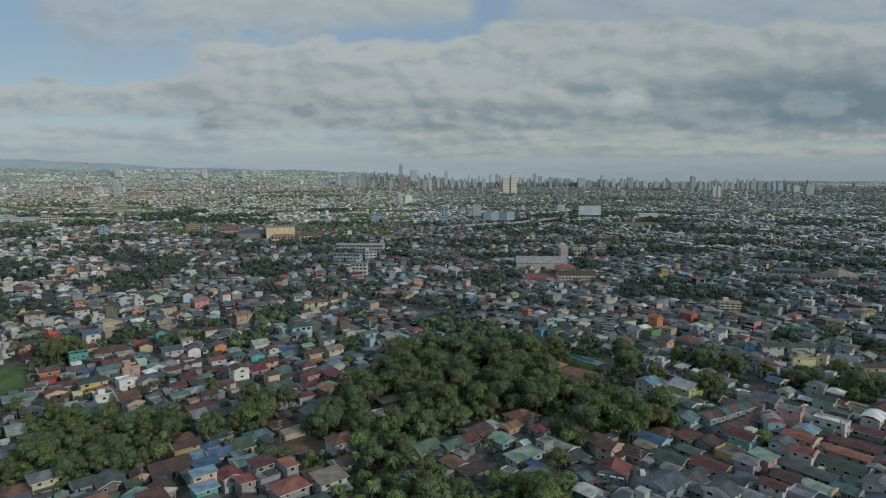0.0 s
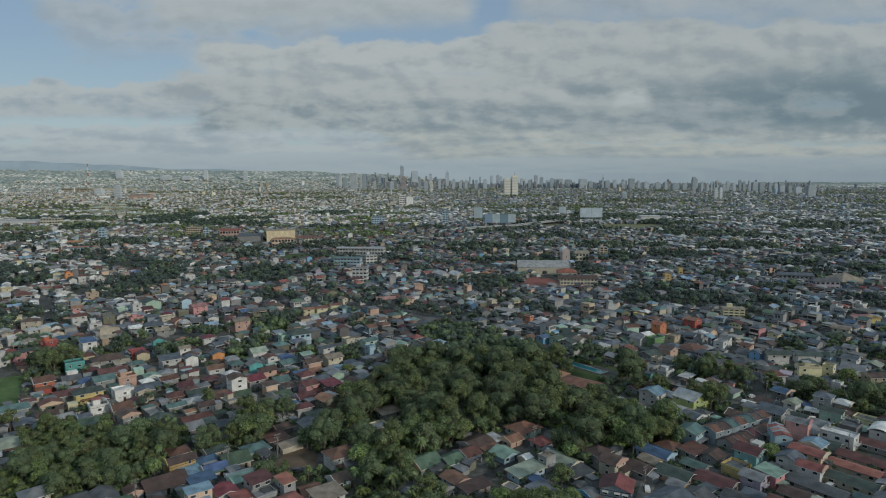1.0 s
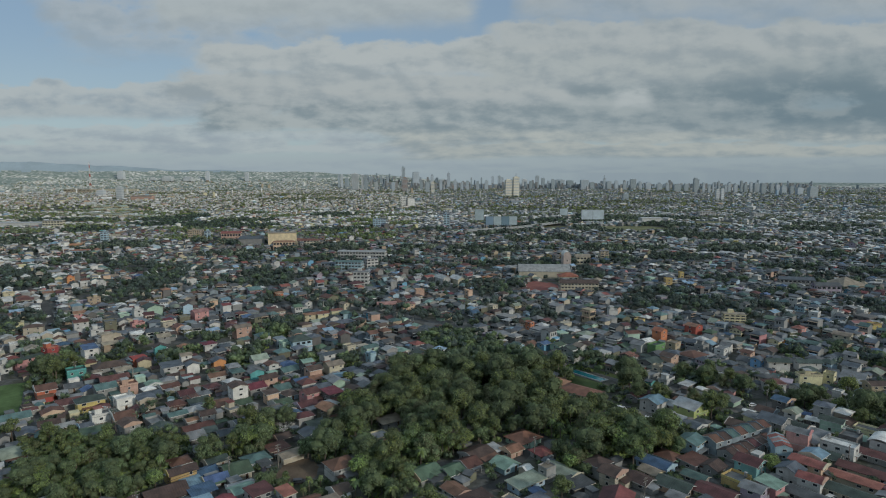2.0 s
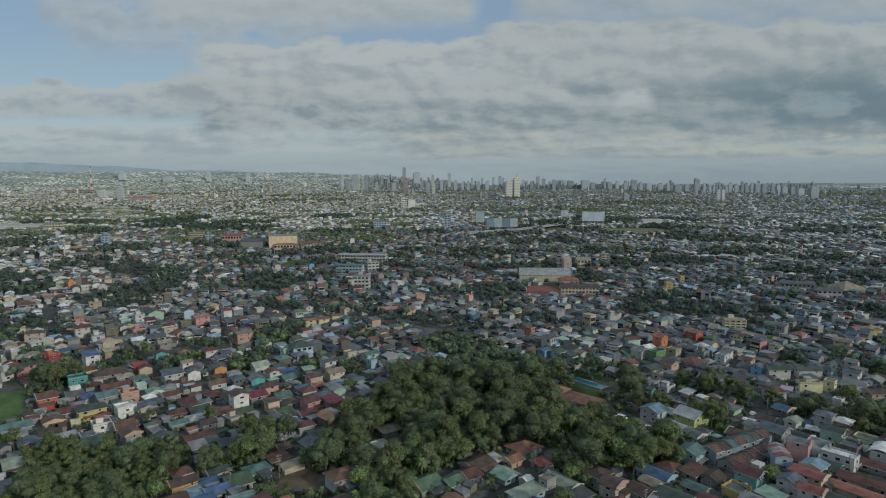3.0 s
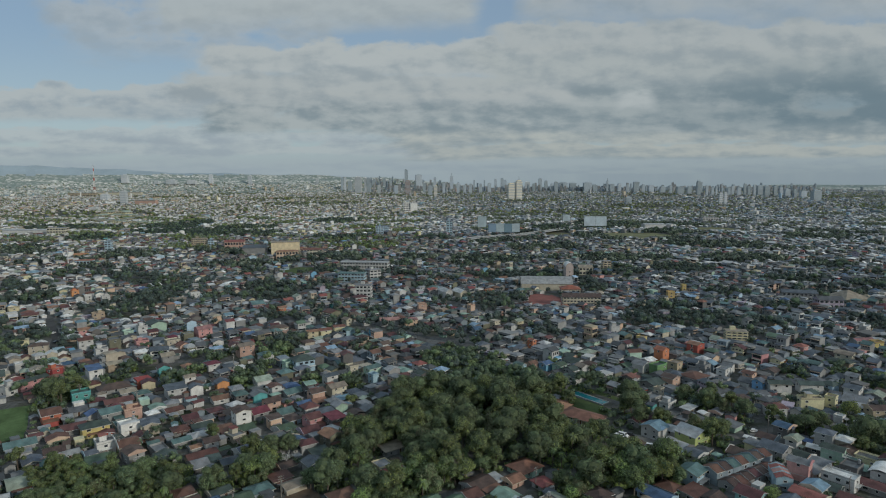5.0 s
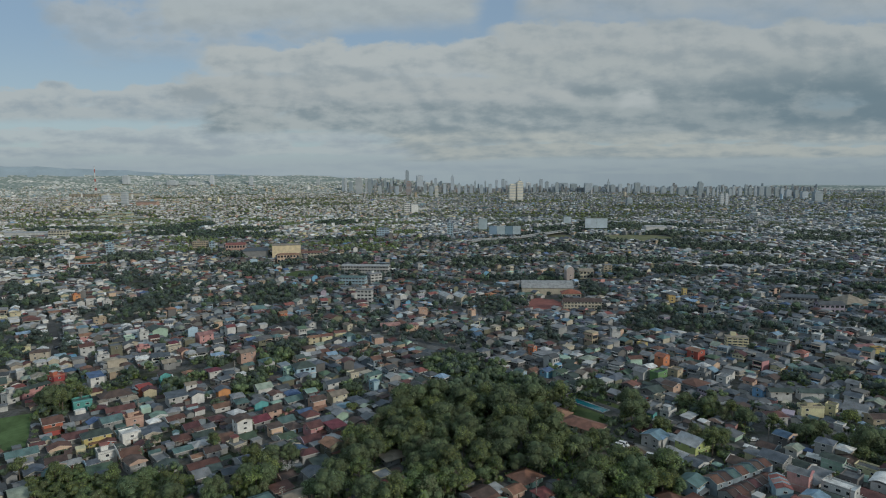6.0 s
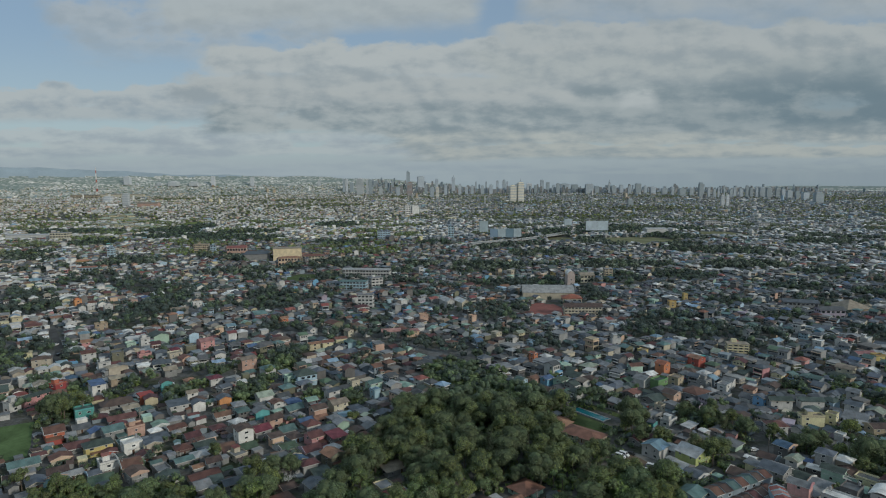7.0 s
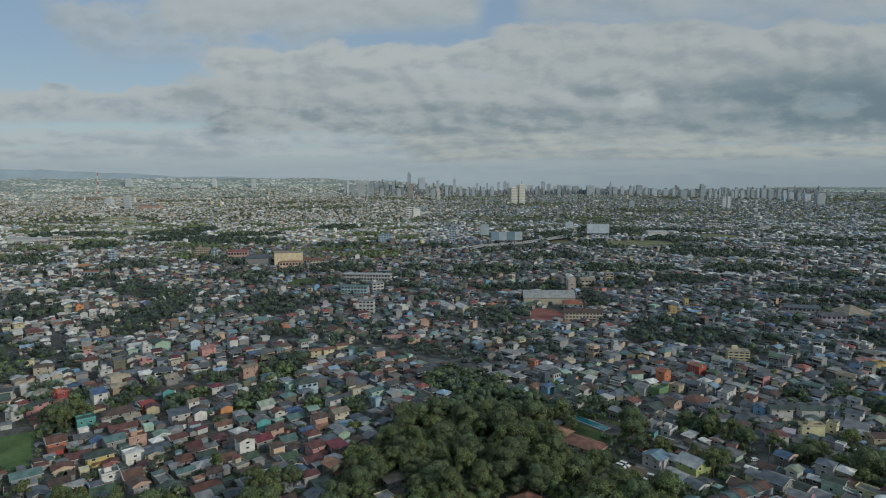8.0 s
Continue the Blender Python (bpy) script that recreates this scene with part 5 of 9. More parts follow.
# pale grey roof mix with haze in its colours
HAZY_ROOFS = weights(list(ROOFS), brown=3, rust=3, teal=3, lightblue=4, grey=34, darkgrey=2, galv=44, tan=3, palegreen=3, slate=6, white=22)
SOME_WALLS = weights(list(WALLS), white=18, cream=14, concrete=40, peach=4, pink=3, yellow=1, orange=0.3, teal=1, lightblue=6, mint=3, tan=10, olive=5, redwall=0.6, darkwall=13, lilac=3, paleyellow=3, skyblue=1)

# wall mix with less white: cloud shade over the city, put into paint
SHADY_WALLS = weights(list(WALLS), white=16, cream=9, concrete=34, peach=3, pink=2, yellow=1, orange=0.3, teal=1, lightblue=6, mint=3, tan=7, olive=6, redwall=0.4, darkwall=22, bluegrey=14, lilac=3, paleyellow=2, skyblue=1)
# blue-grey wall mix with haze in its colours
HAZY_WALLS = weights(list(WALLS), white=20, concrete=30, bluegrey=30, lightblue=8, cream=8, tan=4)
# wall mix whitened for the sunlit west
SUNLIT_WALLS = weights(list(WALLS), white=36, sunwhite=40, cream=30, concrete=6, peach=6, lightblue=4, tan=6, paleyellow=8)


class Crowd:
    """Collects many houses into one mesh of triangles."""

    def __init__(self):
        self.v, self.f, self.m, self.n = [], [], [], 0

    def add(self, template, faces, H, mats):
        """H: columns x, y, z, w, d, h, rise, rot, eaves."""
        T = np.array(template, float)
        x, y, z, w, d, h, r, a, o = (H[:, k, None] for k in range(9))
        lx = T[None, :, 0] * w / 2 + T[None, :, 4] * o
        ly = T[None, :, 1] * d / 2 + T[None, :, 5] * o
        lz = T[None, :, 2] * h + T[None, :, 3] * r + T[None, :, 6] + z - 0.3 * (T[None, :, 2] == 0)
        X, Y = x + lx * np.cos(a) - ly * np.sin(a), y + lx * np.sin(a) + ly * np.cos(a)
        n, k = X.shape
        F = np.array(faces)[None] + (np.arange(n) * k)[:, None, None] + self.n
        self.v.append(np.stack([X, Y, lz], -1).reshape(-1, 3))
        self.f.append(F.reshape(-1, 3))
        self.m.append(np.repeat(mats, len(faces)))
        self.n += n * k

    def link(self, name, label, category):
        if not self.v:
            return
        me = sheet_mesh(name, np.concatenate(self.v), np.concatenate(self.f), np.concatenate(self.m), CITY_MATS)
        tagged(new(name, me), label, category, kind="stuff")


def crowd_houses(H, kinds, roof_p, rng, name, label, windows=True):
    c = Crowd()
    n = len(H)
    # eastern roofs: darker picks put cloud shade into the colour, paler ones far haze
    roofs = np.where(H[:, 0] < (0.06 if H[:, 1].max() < 1300 else -0.03) * H[:, 1] + rng.normal(0, 0.1, n) * H[:, 1], rng.choice(len(ROOF_NAMES), n, p=roof_p), rng.choice(len(ROOF_NAMES), n, p=SHADED_ROOFS if H[:, 1].max() < 1300 else HAZY_ROOFS))
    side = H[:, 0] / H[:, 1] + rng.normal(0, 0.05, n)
    # western walls take the whiter mix, their sunlight given as colour
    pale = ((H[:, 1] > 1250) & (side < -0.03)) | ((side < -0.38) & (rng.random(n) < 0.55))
    walls = np.where(pale, rng.choice(len(WALL_NAMES), n, p=SUNLIT_WALLS), rng.choice(len(WALL_NAMES), n, p=SHADY_WALLS if H[:, 1].max() < 1300 else HAZY_WALLS)) + len(ROOF_NAMES)
    walls = np.where(kinds == 3, len(ROOF_NAMES) + rng.choice([WALL_NAMES.index(q) for q in ("wall_concrete", "wall_concrete", "wall_bluegrey", "wall_bluegrey")], n), walls)
    kinds = np.where(kinds == 3, 2, kinds)
    # some western roofs are lightened the same way
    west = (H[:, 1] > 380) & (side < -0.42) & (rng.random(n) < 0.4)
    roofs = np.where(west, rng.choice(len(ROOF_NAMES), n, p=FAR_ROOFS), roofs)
    # haze over the outer eastern quarters, put into paler roof colours
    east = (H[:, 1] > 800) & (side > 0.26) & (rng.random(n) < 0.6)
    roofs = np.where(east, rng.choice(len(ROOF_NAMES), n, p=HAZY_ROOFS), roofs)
    near = H[:, 1].min() < 1240
    for kind, rt, rf in ((0, GABLE_ROOF, GABLE_ROOF_F if near else GABLE_ROOF_F[:4]), (1, HIP_ROOF, HIP_ROOF_F if near else HIP_ROOF_F[:6]), (2, FLAT_ROOF, FLAT_ROOF_F)):
        s = kinds == kind
        if not s.any():
            continue
        G = H[s]
        if kind != 0:
            flat = GABLE_WALL[:8]
            c.add(flat, GABLE_WALL_F[:8], G, walls[s])
        else:
            c.add(GABLE_WALL, GABLE_WALL_F, G, walls[s])
        roof_of = roofs[s]
        if kind == 2:
            pick = rng.random(s.sum())
            roof_of = np.where(pick < 0.55, walls[s], ROOF_NAMES.index("roof_grey"))
        c.add(rt, rf, G, roof_of)
    if windows:
        glass = np.full(n, len(CITY_MATS) - 1)
        for fx in (-0.62, -0.05, 0.5):
            for top, low in ((0.88, 0.70), (0.42, 0.22)):
                keep = (rng.random(n) < 0.75) & ((H[:, 5] > 4) | (low > 0.5))
                q = 0.17
                c.add([(fx, -1, low, 0, 0, -0.04, 0), (fx + q * 2, -1, low, 0, 0, -0.04, 0), (fx + q * 2, -1, top, 0, 0, -0.04, 0), (fx, -1, top, 0, 0, -0.04, 0)], [(0, 1, 2), (0, 2, 3)], H[keep], glass[keep])
                keep = (rng.random(n) < 0.55) & ((H[:, 5] > 4) | (low > 0.5))
                c.add([(-1, fx + q * 2, low, 0, -0.04, 0, 0), (-1, fx, low, 0, -0.04, 0, 0), (-1, fx, top, 0, -0.04, 0, 0), (-1, fx + q * 2, top, 0, -0.04, 0, 0)], [(0, 1, 2), (0, 2, 3)], H[keep], glass[keep])
        # flat dark panels painted for the shade of galleries, pale floor slabs and sheet canopies
        slab = len(ROOF_NAMES) + rng.choice([WALL_NAMES.index(q) for q in ("wall_white", "wall_cream", "wall_concrete", "wall_sunwhite", "wall_peach")], n)
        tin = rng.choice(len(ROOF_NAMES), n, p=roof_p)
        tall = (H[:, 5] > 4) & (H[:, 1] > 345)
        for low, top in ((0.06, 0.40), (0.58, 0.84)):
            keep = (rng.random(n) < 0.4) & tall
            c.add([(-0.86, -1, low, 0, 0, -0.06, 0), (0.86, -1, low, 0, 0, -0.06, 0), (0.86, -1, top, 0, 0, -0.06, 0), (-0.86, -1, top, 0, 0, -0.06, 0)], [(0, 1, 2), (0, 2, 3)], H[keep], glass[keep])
        for at, out in ((0.48, 2.0), (0.9, 1.6)):
            keep = (rng.random(n) < 0.55) & tall
            c.add([(-1, -1, at, 0, 0, -out, -0.25), (1, -1, at, 0, 0, -out, -0.25), (1, -1, at, 0, 0, -out, 0.0), (-1, -1, at, 0, 0, -out, 0.0), (1, -1, at, 0, 0, 0, 0.1), (-1, -1, at, 0, 0, 0, 0.1)],
                  [(0, 1, 2), (0, 2, 3), (3, 2, 4), (3, 4, 5)], H[keep], slab[keep])
            keep = (rng.random(n) < 0.4) & tall
            c.add([(-1, 1, at, 0, -out, 0, -0.25), (-1, -1, at, 0, -out, 0, -0.25), (-1, -1, at, 0, -out, 0, 0.0), (-1, 1, at, 0, -out, 0, 0.0), (-1, -1, at, 0, 0, 0, 0.1), (-1, 1, at, 0, 0, 0, 0.1)],
                  [(0, 1, 2), (0, 2, 3), (3, 2, 4), (3, 4, 5)], H[keep], slab[keep])
        keep = (rng.random(n) < 0.5) & ~tall
        c.add([(-0.9, -1, 0.8, 0, 0, -3.2, -0.12), (0.5, -1, 0.8, 0, 0, -3.2, -0.12), (0.5, -1, 0.8, 0, 0, -3.2, 0.0), (-0.9, -1, 0.8, 0, 0, -3.2, 0.0), (0.5, -1, 0.8, 0, 0, 0, 0.5), (-0.9, -1, 0.8, 0, 0, 0, 0.5)],
              [(0, 1, 2), (0, 2, 3), (3, 2, 4), (3, 4, 5)], H[keep], tin[keep])
    c.link(name, label, "houses")


def lattice(y0, y1, pitch_w, pitch_d, rot, margin, rng):
    """House sites in skewed rows with lanes between every second row, inside the wedge of land in view."""
    a = math.radians(rot)
    reach = int(y1 * 1.5 / min(pitch_w, pitch_d)) + 2
    out = []
    I, J = np.meshgrid(np.arange(-reach, reach), np.arange(-reach, reach), indexing="ij")
    U = I * pitch_w + 3.0 * np.floor(I / 7.0)
    V = J * pitch_d + 3.2 * np.floor(J / 2.0)
    U = U + 6 * np.sin(V / 61.0)
    V = V + 8 * np.sin(U / 83.0)
    X, Y = U * math.cos(a) - V * math.sin(a), U * math.sin(a) + V * math.cos(a) + (y0 + y1) / 2 * 0.5
    ok = (Y > y0) & (Y < y1) & (np.abs(X) < 0.74 * Y + margin)
    return np.stack([X[ok], Y[ok]], -1)


def near_infill():
    """Single houses between the known ones."""
    rng = np.random.default_rng(5)
    rnd = random.Random(5)
    sites = lattice(150, 296, 6.2, 7.2, 40, 14, rng)
    sites = sites[np.argsort(sites[:, 1])]
    roofs, walls = list(ROOFS), list(WALLS)
    for X, Y in sites:
        X, Y = X + rnd.uniform(-1, 1), Y + rnd.uniform(-1, 1)
        w, d = rnd.uniform(5.2, 7.0), rnd.uniform(6.2, 8.6)
        rot = 40 + rnd.gauss(0, 5)
        if rnd.random() < 0.5:
            rot -= 90
        if not is_free(X, Y, w * 0.9, d * 0.9, rot, 0.17):
            w, d = w * 0.66, d * 0.66
            if not is_free(X, Y, w, d, rot, 0.13):
                w, d = w * 0.72, d * 0.72
                if Y > 300 or not is_free(X, Y, w, d, rot, 0.08):
                    continue
        if rnd.random() < 0.13:
            continue
        kind = rnd.choices(("gable", "hip", "shed", "flat"), (58, 14, 19, 9))[0]
        st = rnd.choices((1, 2, 3), (66, 31, 3 if Y > 230 else 0))[0]
        if NO_TREES[int(X / CELL + GX / 2), int(Y / CELL)]:
            st = 1
            if rnd.random() < 0.12:
                continue
        if w < 4.7:
            st = 1
        if w < 3.4:
            kind = "shed"
        # beyond 25 m east the darker mixes carry the cloud shade
        roof = roofs[rng.choice(len(roofs), p=SHADED_ROOFS if X > 25 else NEAR_ROOFS)] if kind != "flat" else "grey"
        wall = walls[rng.choice(len(walls), p=SHADY_WALLS if X > 25 else SOME_WALLS)]
        house(X, Y, w, d, st, kind, rnd.choice("xy"), roof, wall, rot, detail=2 if Y < 300 else 1, spare=True)


def yard_sheds(y0, y1, pitch, seed, name, label):
    """Low lean-tos, kitchens and stores that fill the yards between the houses."""
    rng = np.random.default_rng(seed)
    rows = []
    for X, Y in lattice(y0, y1, pitch, pitch * 1.12, 40, 20, rng):
        X, Y = X + rng.uniform(-0.8, 0.8), Y + rng.uniform(-0.8, 0.8)
        w, d = rng.uniform(0.7, 1.25) * pitch, rng.uniform(0.7, 1.25) * pitch
        rot = 40 + rng.normal(0, 7) - (90 if rng.random() < 0.5 else 0)
        green = math.sin(X / 47 + 1.3 * math.sin(Y / 39)) * math.sin(Y / 43 + math.sin(X / 61))
        if rng.random() < (0.25 if Y < 300 or green < 0.42 else 0.9) or not is_free(X, Y, w, d, rot, 0.2):
            continue
        take(X, Y, w * 0.8, d * 0.8, rot)
        rows.append((X, Y, 0, w, d, rng.uniform(1.9, 2.9), rng.uniform(0.08, 0.2) * d, radians(rot), rng.uniform(0.2, 0.5)))
    H = np.array(rows)
    crowd_houses(H, rng.choice(3, len(H), p=(0.66, 0.2, 0.14)), NEAR_ROOFS, rng, name, label, False)


def mid_infill(y0, y1, pw, pd, seed, name, label, windows, flat_share):
    rng = np.random.default_rng(seed)
    sites = lattice(y0, y1, pw, pd, 38 if seed % 2 else 30, 40, rng)
    rows = []
    for X, Y in sites:
        X, Y = X + rng.uniform(-1.5, 1.5), Y + rng.uniform(-1.5, 1.5)
        w, d = rng.uniform(0.85, 1.08) * pw, rng.uniform(0.85, 1.08) * pd
        if rng.random() < 0.06:
            w, d = w * 1.9, d * 1.5
        rot = math.radians(38 + rng.normal(0, 6) - (90 if rng.random() < 0.5 else 0))
        if Y < 2.0 * GY - 30 and abs(X) < GX - 30:
            if not is_free(X, Y, w * 0.8, d * 0.8, math.degrees(rot), 0.1):
                continue
        if Y < 345 and NO_TREES[int(X / CELL + GX / 2), int(Y / CELL)] and rng.random() < 0.75:
            continue
        # gardens and clumps of trees break up the rows
        green = math.sin(X / 47 + 1.3 * math.sin(Y / 39)) * math.sin(Y / 43 + math.sin(X / 61))
        if rng.random() < (0.9 if green > 0.42 else 0.14):
            continue
        take(X, Y, w * 0.9, d * 0.9, math.degrees(rot))
        st = rng.choice((1, 2, 3, 4), p=(0.56, 0.37, 0.06, 0.01))
        rows.append((X, Y, 0, w, d, st * 2.4, 0.19 * d * rng.uniform(0.7, 1.3), rot, 0.6))
        if windows and rng.random() < 0.45:
            # a lower annex or porch beside it
            aw, ad = w * rng.uniform(0.4, 0.7), d * rng.uniform(0.3, 0.5)
            u, v = rng.uniform(-0.2, 0.2) * w, -(d + ad) / 2
            rows.append((X + u * math.cos(rot) - v * math.sin(rot), Y + u * math.sin(rot) + v * math.cos(rot), 0, aw, ad, min(st * 2.65 - 0.5, 2.6) + (2.6 if st > 2 else 0), 0.12 * ad, rot, 0.3))
    H = np.array(rows)
    kinds = rng.choice(3, len(H), p=(0.52 - flat_share / 2, 0.48 - flat_share / 2, flat_share))
    crowd_houses(H, kinds, NEAR_ROOFS if y1 < 1300 else FAR_ROOFS, rng, name, label, windows)


def far_infill():
    rng = np.random.default_rng(9)
    n = 42000
    Y = np.sqrt(rng.uniform(1780 ** 2, 4880 ** 2, n))
    X = rng.uniform(-1, 1, n) * (0.74 * Y + 60)
    # built-up land comes in quarters, with belts of trees between them
    belt = np.sin(X / 230 + np.sin(Y / 310) * 1.5) * np.sin(Y / 180 + np.sin(X / 400)) + rng.normal(0, 0.35, n)
    s = belt > -0.55
    r = np.hypot(X, Y)
    s &= (r < np.where(X > 0, 5450, 4860)) & ((hill_height(X, Y) < 60) | (rng.random(n) < 0.006))
    X, Y = X[s], Y[s]
    n = len(X)
    big = rng.random(n)
    w = np.where(big < 0.965, rng.uniform(4.5, 8.5, n), np.where(big < 0.996, rng.uniform(9, 17, n), rng.uniform(24, 46, n)))
    d = np.where(big < 0.996, w * rng.uniform(0.7, 1.3, n), rng.uniform(14, 24, n))
    h = np.where(big < 0.965, rng.choice((2.6, 2.6, 3.0, 3.4, 5), n), np.where(big < 0.996, rng.choice((4, 5, 6, 9), n), rng.choice((6, 7, 8), n)))
    h = np.where((rng.random(n) < 0.003) & (Y > 2600), rng.uniform(14, 30, n), h)
    h = h.astype(float)
    w = np.where(h > 13, rng.uniform(9, 18, n), w)
    rot = np.radians(30 + rng.normal(0, 14, n) - 90 * (rng.random(n) < 0.5))
    H = np.stack([X, Y, hill_height(X, Y), w, d, h, 0.16 * d * (h < 13), rot, np.full(n, 0.5)], -1)
    kinds = np.where(h > 12, 2, rng.choice(3, n, p=(0.45, 0.2, 0.35)))
    # the low mass of the far business quarter
    k = 900
    ty = rng.uniform(4400, 4850, k)
    tx = ty * np.where(rng.random(k) < 0.75, rng.uniform(0.10, 0.58, k), rng.uniform(-0.12, 0.12, k))
    th = (rng.gamma(2.0, 7, k) + 12) * np.where(tx > 0.3 * ty, 0.85, 1.0)
    tw = rng.uniform(8, 17, k)
    H = np.concatenate([H, np.stack([tx, ty, hill_height(tx, ty), tw, tw * 0.8, np.minimum(th, 58), 0 * tw, rng.normal(0, 0.3, k), 0 * tw], -1)])
    kinds = np.concatenate([kinds, np.full(k, 3)])
    Y = np.concatenate([Y, ty])
    near = Y < 3000
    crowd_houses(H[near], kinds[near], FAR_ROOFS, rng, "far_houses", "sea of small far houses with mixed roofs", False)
    crowd_houses(H[~near], kinds[~near], FAR_ROOFS, rng, "farthest_houses", "specks of houses toward the horizon, haze in their pale colour", False)


# ---- trees too many to count ----
def leafy_field(name, label, spots, sprays, seed, leaf_mats, size=1.0, lobes=3):
    """One mesh of crowns: each a lumpy core and loose sprays of leaves."""
    rng = np.random.default_rng(seed)
    S = np.asarray(spots, float)
    n = len(S)
    g = (1 + 5 ** 0.5) / 2
    core = np.array([(-1, g, 0), (1, g, 0), (-1, -g, 0), (1, -g, 0), (0, -1, g), (0, 1, g), (0, -1, -g), (0, 1, -g), (g, 0, -1), (g, 0, 1), (-g, 0, -1), (-g, 0, 1)]) / 1.9
    cf = np.array([(0, 11, 5), (0, 5, 1), (0, 1, 7), (0, 7, 10), (0, 10, 11), (1, 5, 9), (5, 11, 4), (11, 10, 2), (10, 7, 6), (7, 1, 8), (3, 9, 4), (3, 4, 2), (3, 2, 6), (3, 6, 8), (3, 8, 9),
                   (4, 9, 5), (2, 4, 11), (6, 2, 10), (8, 6, 7), (9, 8, 1)])
    if not sprays:
        core = np.array([(1, 0, 0), (-1, 0, 0), (0, 1, 0), (0, -1, 0), (0, 0, 1), (0, 0, -1)], float)
        cf = np.array([(0, 2, 4), (2, 1, 4), (1, 3, 4), (3, 0, 4), (2, 0, 5), (1, 2, 5), (3, 1, 5), (0, 3, 5)])
    base = S[:, 4] if S.shape[1] > 4 else np.zeros(n)
    tone = rng.integers(0, len(leaf_mats), n)
    V, F, M, at = [], [], [], 0
    lobes = lobes if sprays else 1
    if lobes == 1 and sprays:
        # far crowns: loose plates of foliage over an uneven dome
        for q in range(24):
            D = rng.normal(0, 1, (n, 3)) + (0, -0.15, 0.25)
            D /= np.linalg.norm(D, axis=1, keepdims=True)
            k = rng.uniform(0.45, 1.0, n)
            C = np.stack([S[:, 0] + D[:, 0] * S[:, 3] * k, S[:, 1] + D[:, 1] * S[:, 3] * k, base + S[:, 2] * (0.52 + 0.42 * D[:, 2] * k)], -1)
            T = np.cross(D, rng.normal(0, 1, (n, 3)) + (0.1, 0, 0))
            T /= np.linalg.norm(T, axis=1, keepdims=True)
            B = np.cross(D, T)
            r = (S[:, 3] * rng.uniform(0.3, 0.62, n))[:, None]
            V.append(np.stack([C - T * r * 0.8 - B * r * 0.5, C + T * r * 0.8 - B * r * 0.5, C + B * r], 1).reshape(-1, 3))
            F.append(np.arange(n * 3).reshape(-1, 3) + at)
            M.append((tone + rng.integers(0, 2, n)) % len(leaf_mats))
            at += n * 3
        lobes = 0
    for k in range(lobes):
        off = rng.uniform(-0.45, 0.45, (n, 2)) * S[:, 3, None] * (0 if lobes < 2 else 1 if lobes < 4 else 1.35)
        rad = S[:, 3] * rng.uniform(0.55, 0.75, n) * (1 if lobes < 4 else 0.72) if lobes > 1 else S[:, 3]
        zc = base + S[:, 2] * rng.uniform(0.45, 0.68, n) if lobes > 1 else base + S[:, 2] * 0.5
        zr = np.minimum(S[:, 2] * 0.36, rad * 0.9) if lobes > 1 else S[:, 2] * 0.55
        P = core[None] * rng.uniform(0.66, 1.0, (n, len(core), 1)) * (0.86 if sprays else 1)
        P = np.stack([S[:, 0, None] + off[:, 0, None] + P[..., 0] * rad[:, None], S[:, 1, None] + off[:, 1, None] + P[..., 1] * rad[:, None], zc[:, None] + P[..., 2] * zr[:, None]], -1)
        V.append(P.reshape(-1, 3))
        F.append((cf[None] + (np.arange(n) * len(core))[:, None, None] + at).reshape(-1, 3))
        M.append(np.repeat(tone, len(cf)))
        at += n * len(core)
        for q in range(sprays // lobes):
            D = rng.normal(0, 1, (n, 3)) + (0, -0.1, 0.4)
            D /= np.linalg.norm(D, axis=1, keepdims=True)
            C = np.stack([S[:, 0] + off[:, 0] + D[:, 0] * rad, S[:, 1] + off[:, 1] + D[:, 1] * rad, zc + D[:, 2] * zr], -1) * 1.0
            A = rng.normal(0, 1, (n, 3)) * 0.75 * size
            B = rng.normal(0, 1, (n, 3)) * 0.75 * size
            V.append(np.stack([C - A * 0.6, C + B * 0.6, C + A * 0.7], 1).reshape(-1, 3))
            F.append(np.arange(n * 3).reshape(-1, 3) + at)
            M.append((tone + rng.integers(0, 2, n)) % len(leaf_mats))
            at += n * 3
    me = sheet_mesh(name, np.concatenate(V), np.concatenate(F), np.concatenate(M), leaf_mats)
    tagged(new(name, me), label, "trees", kind="stuff")


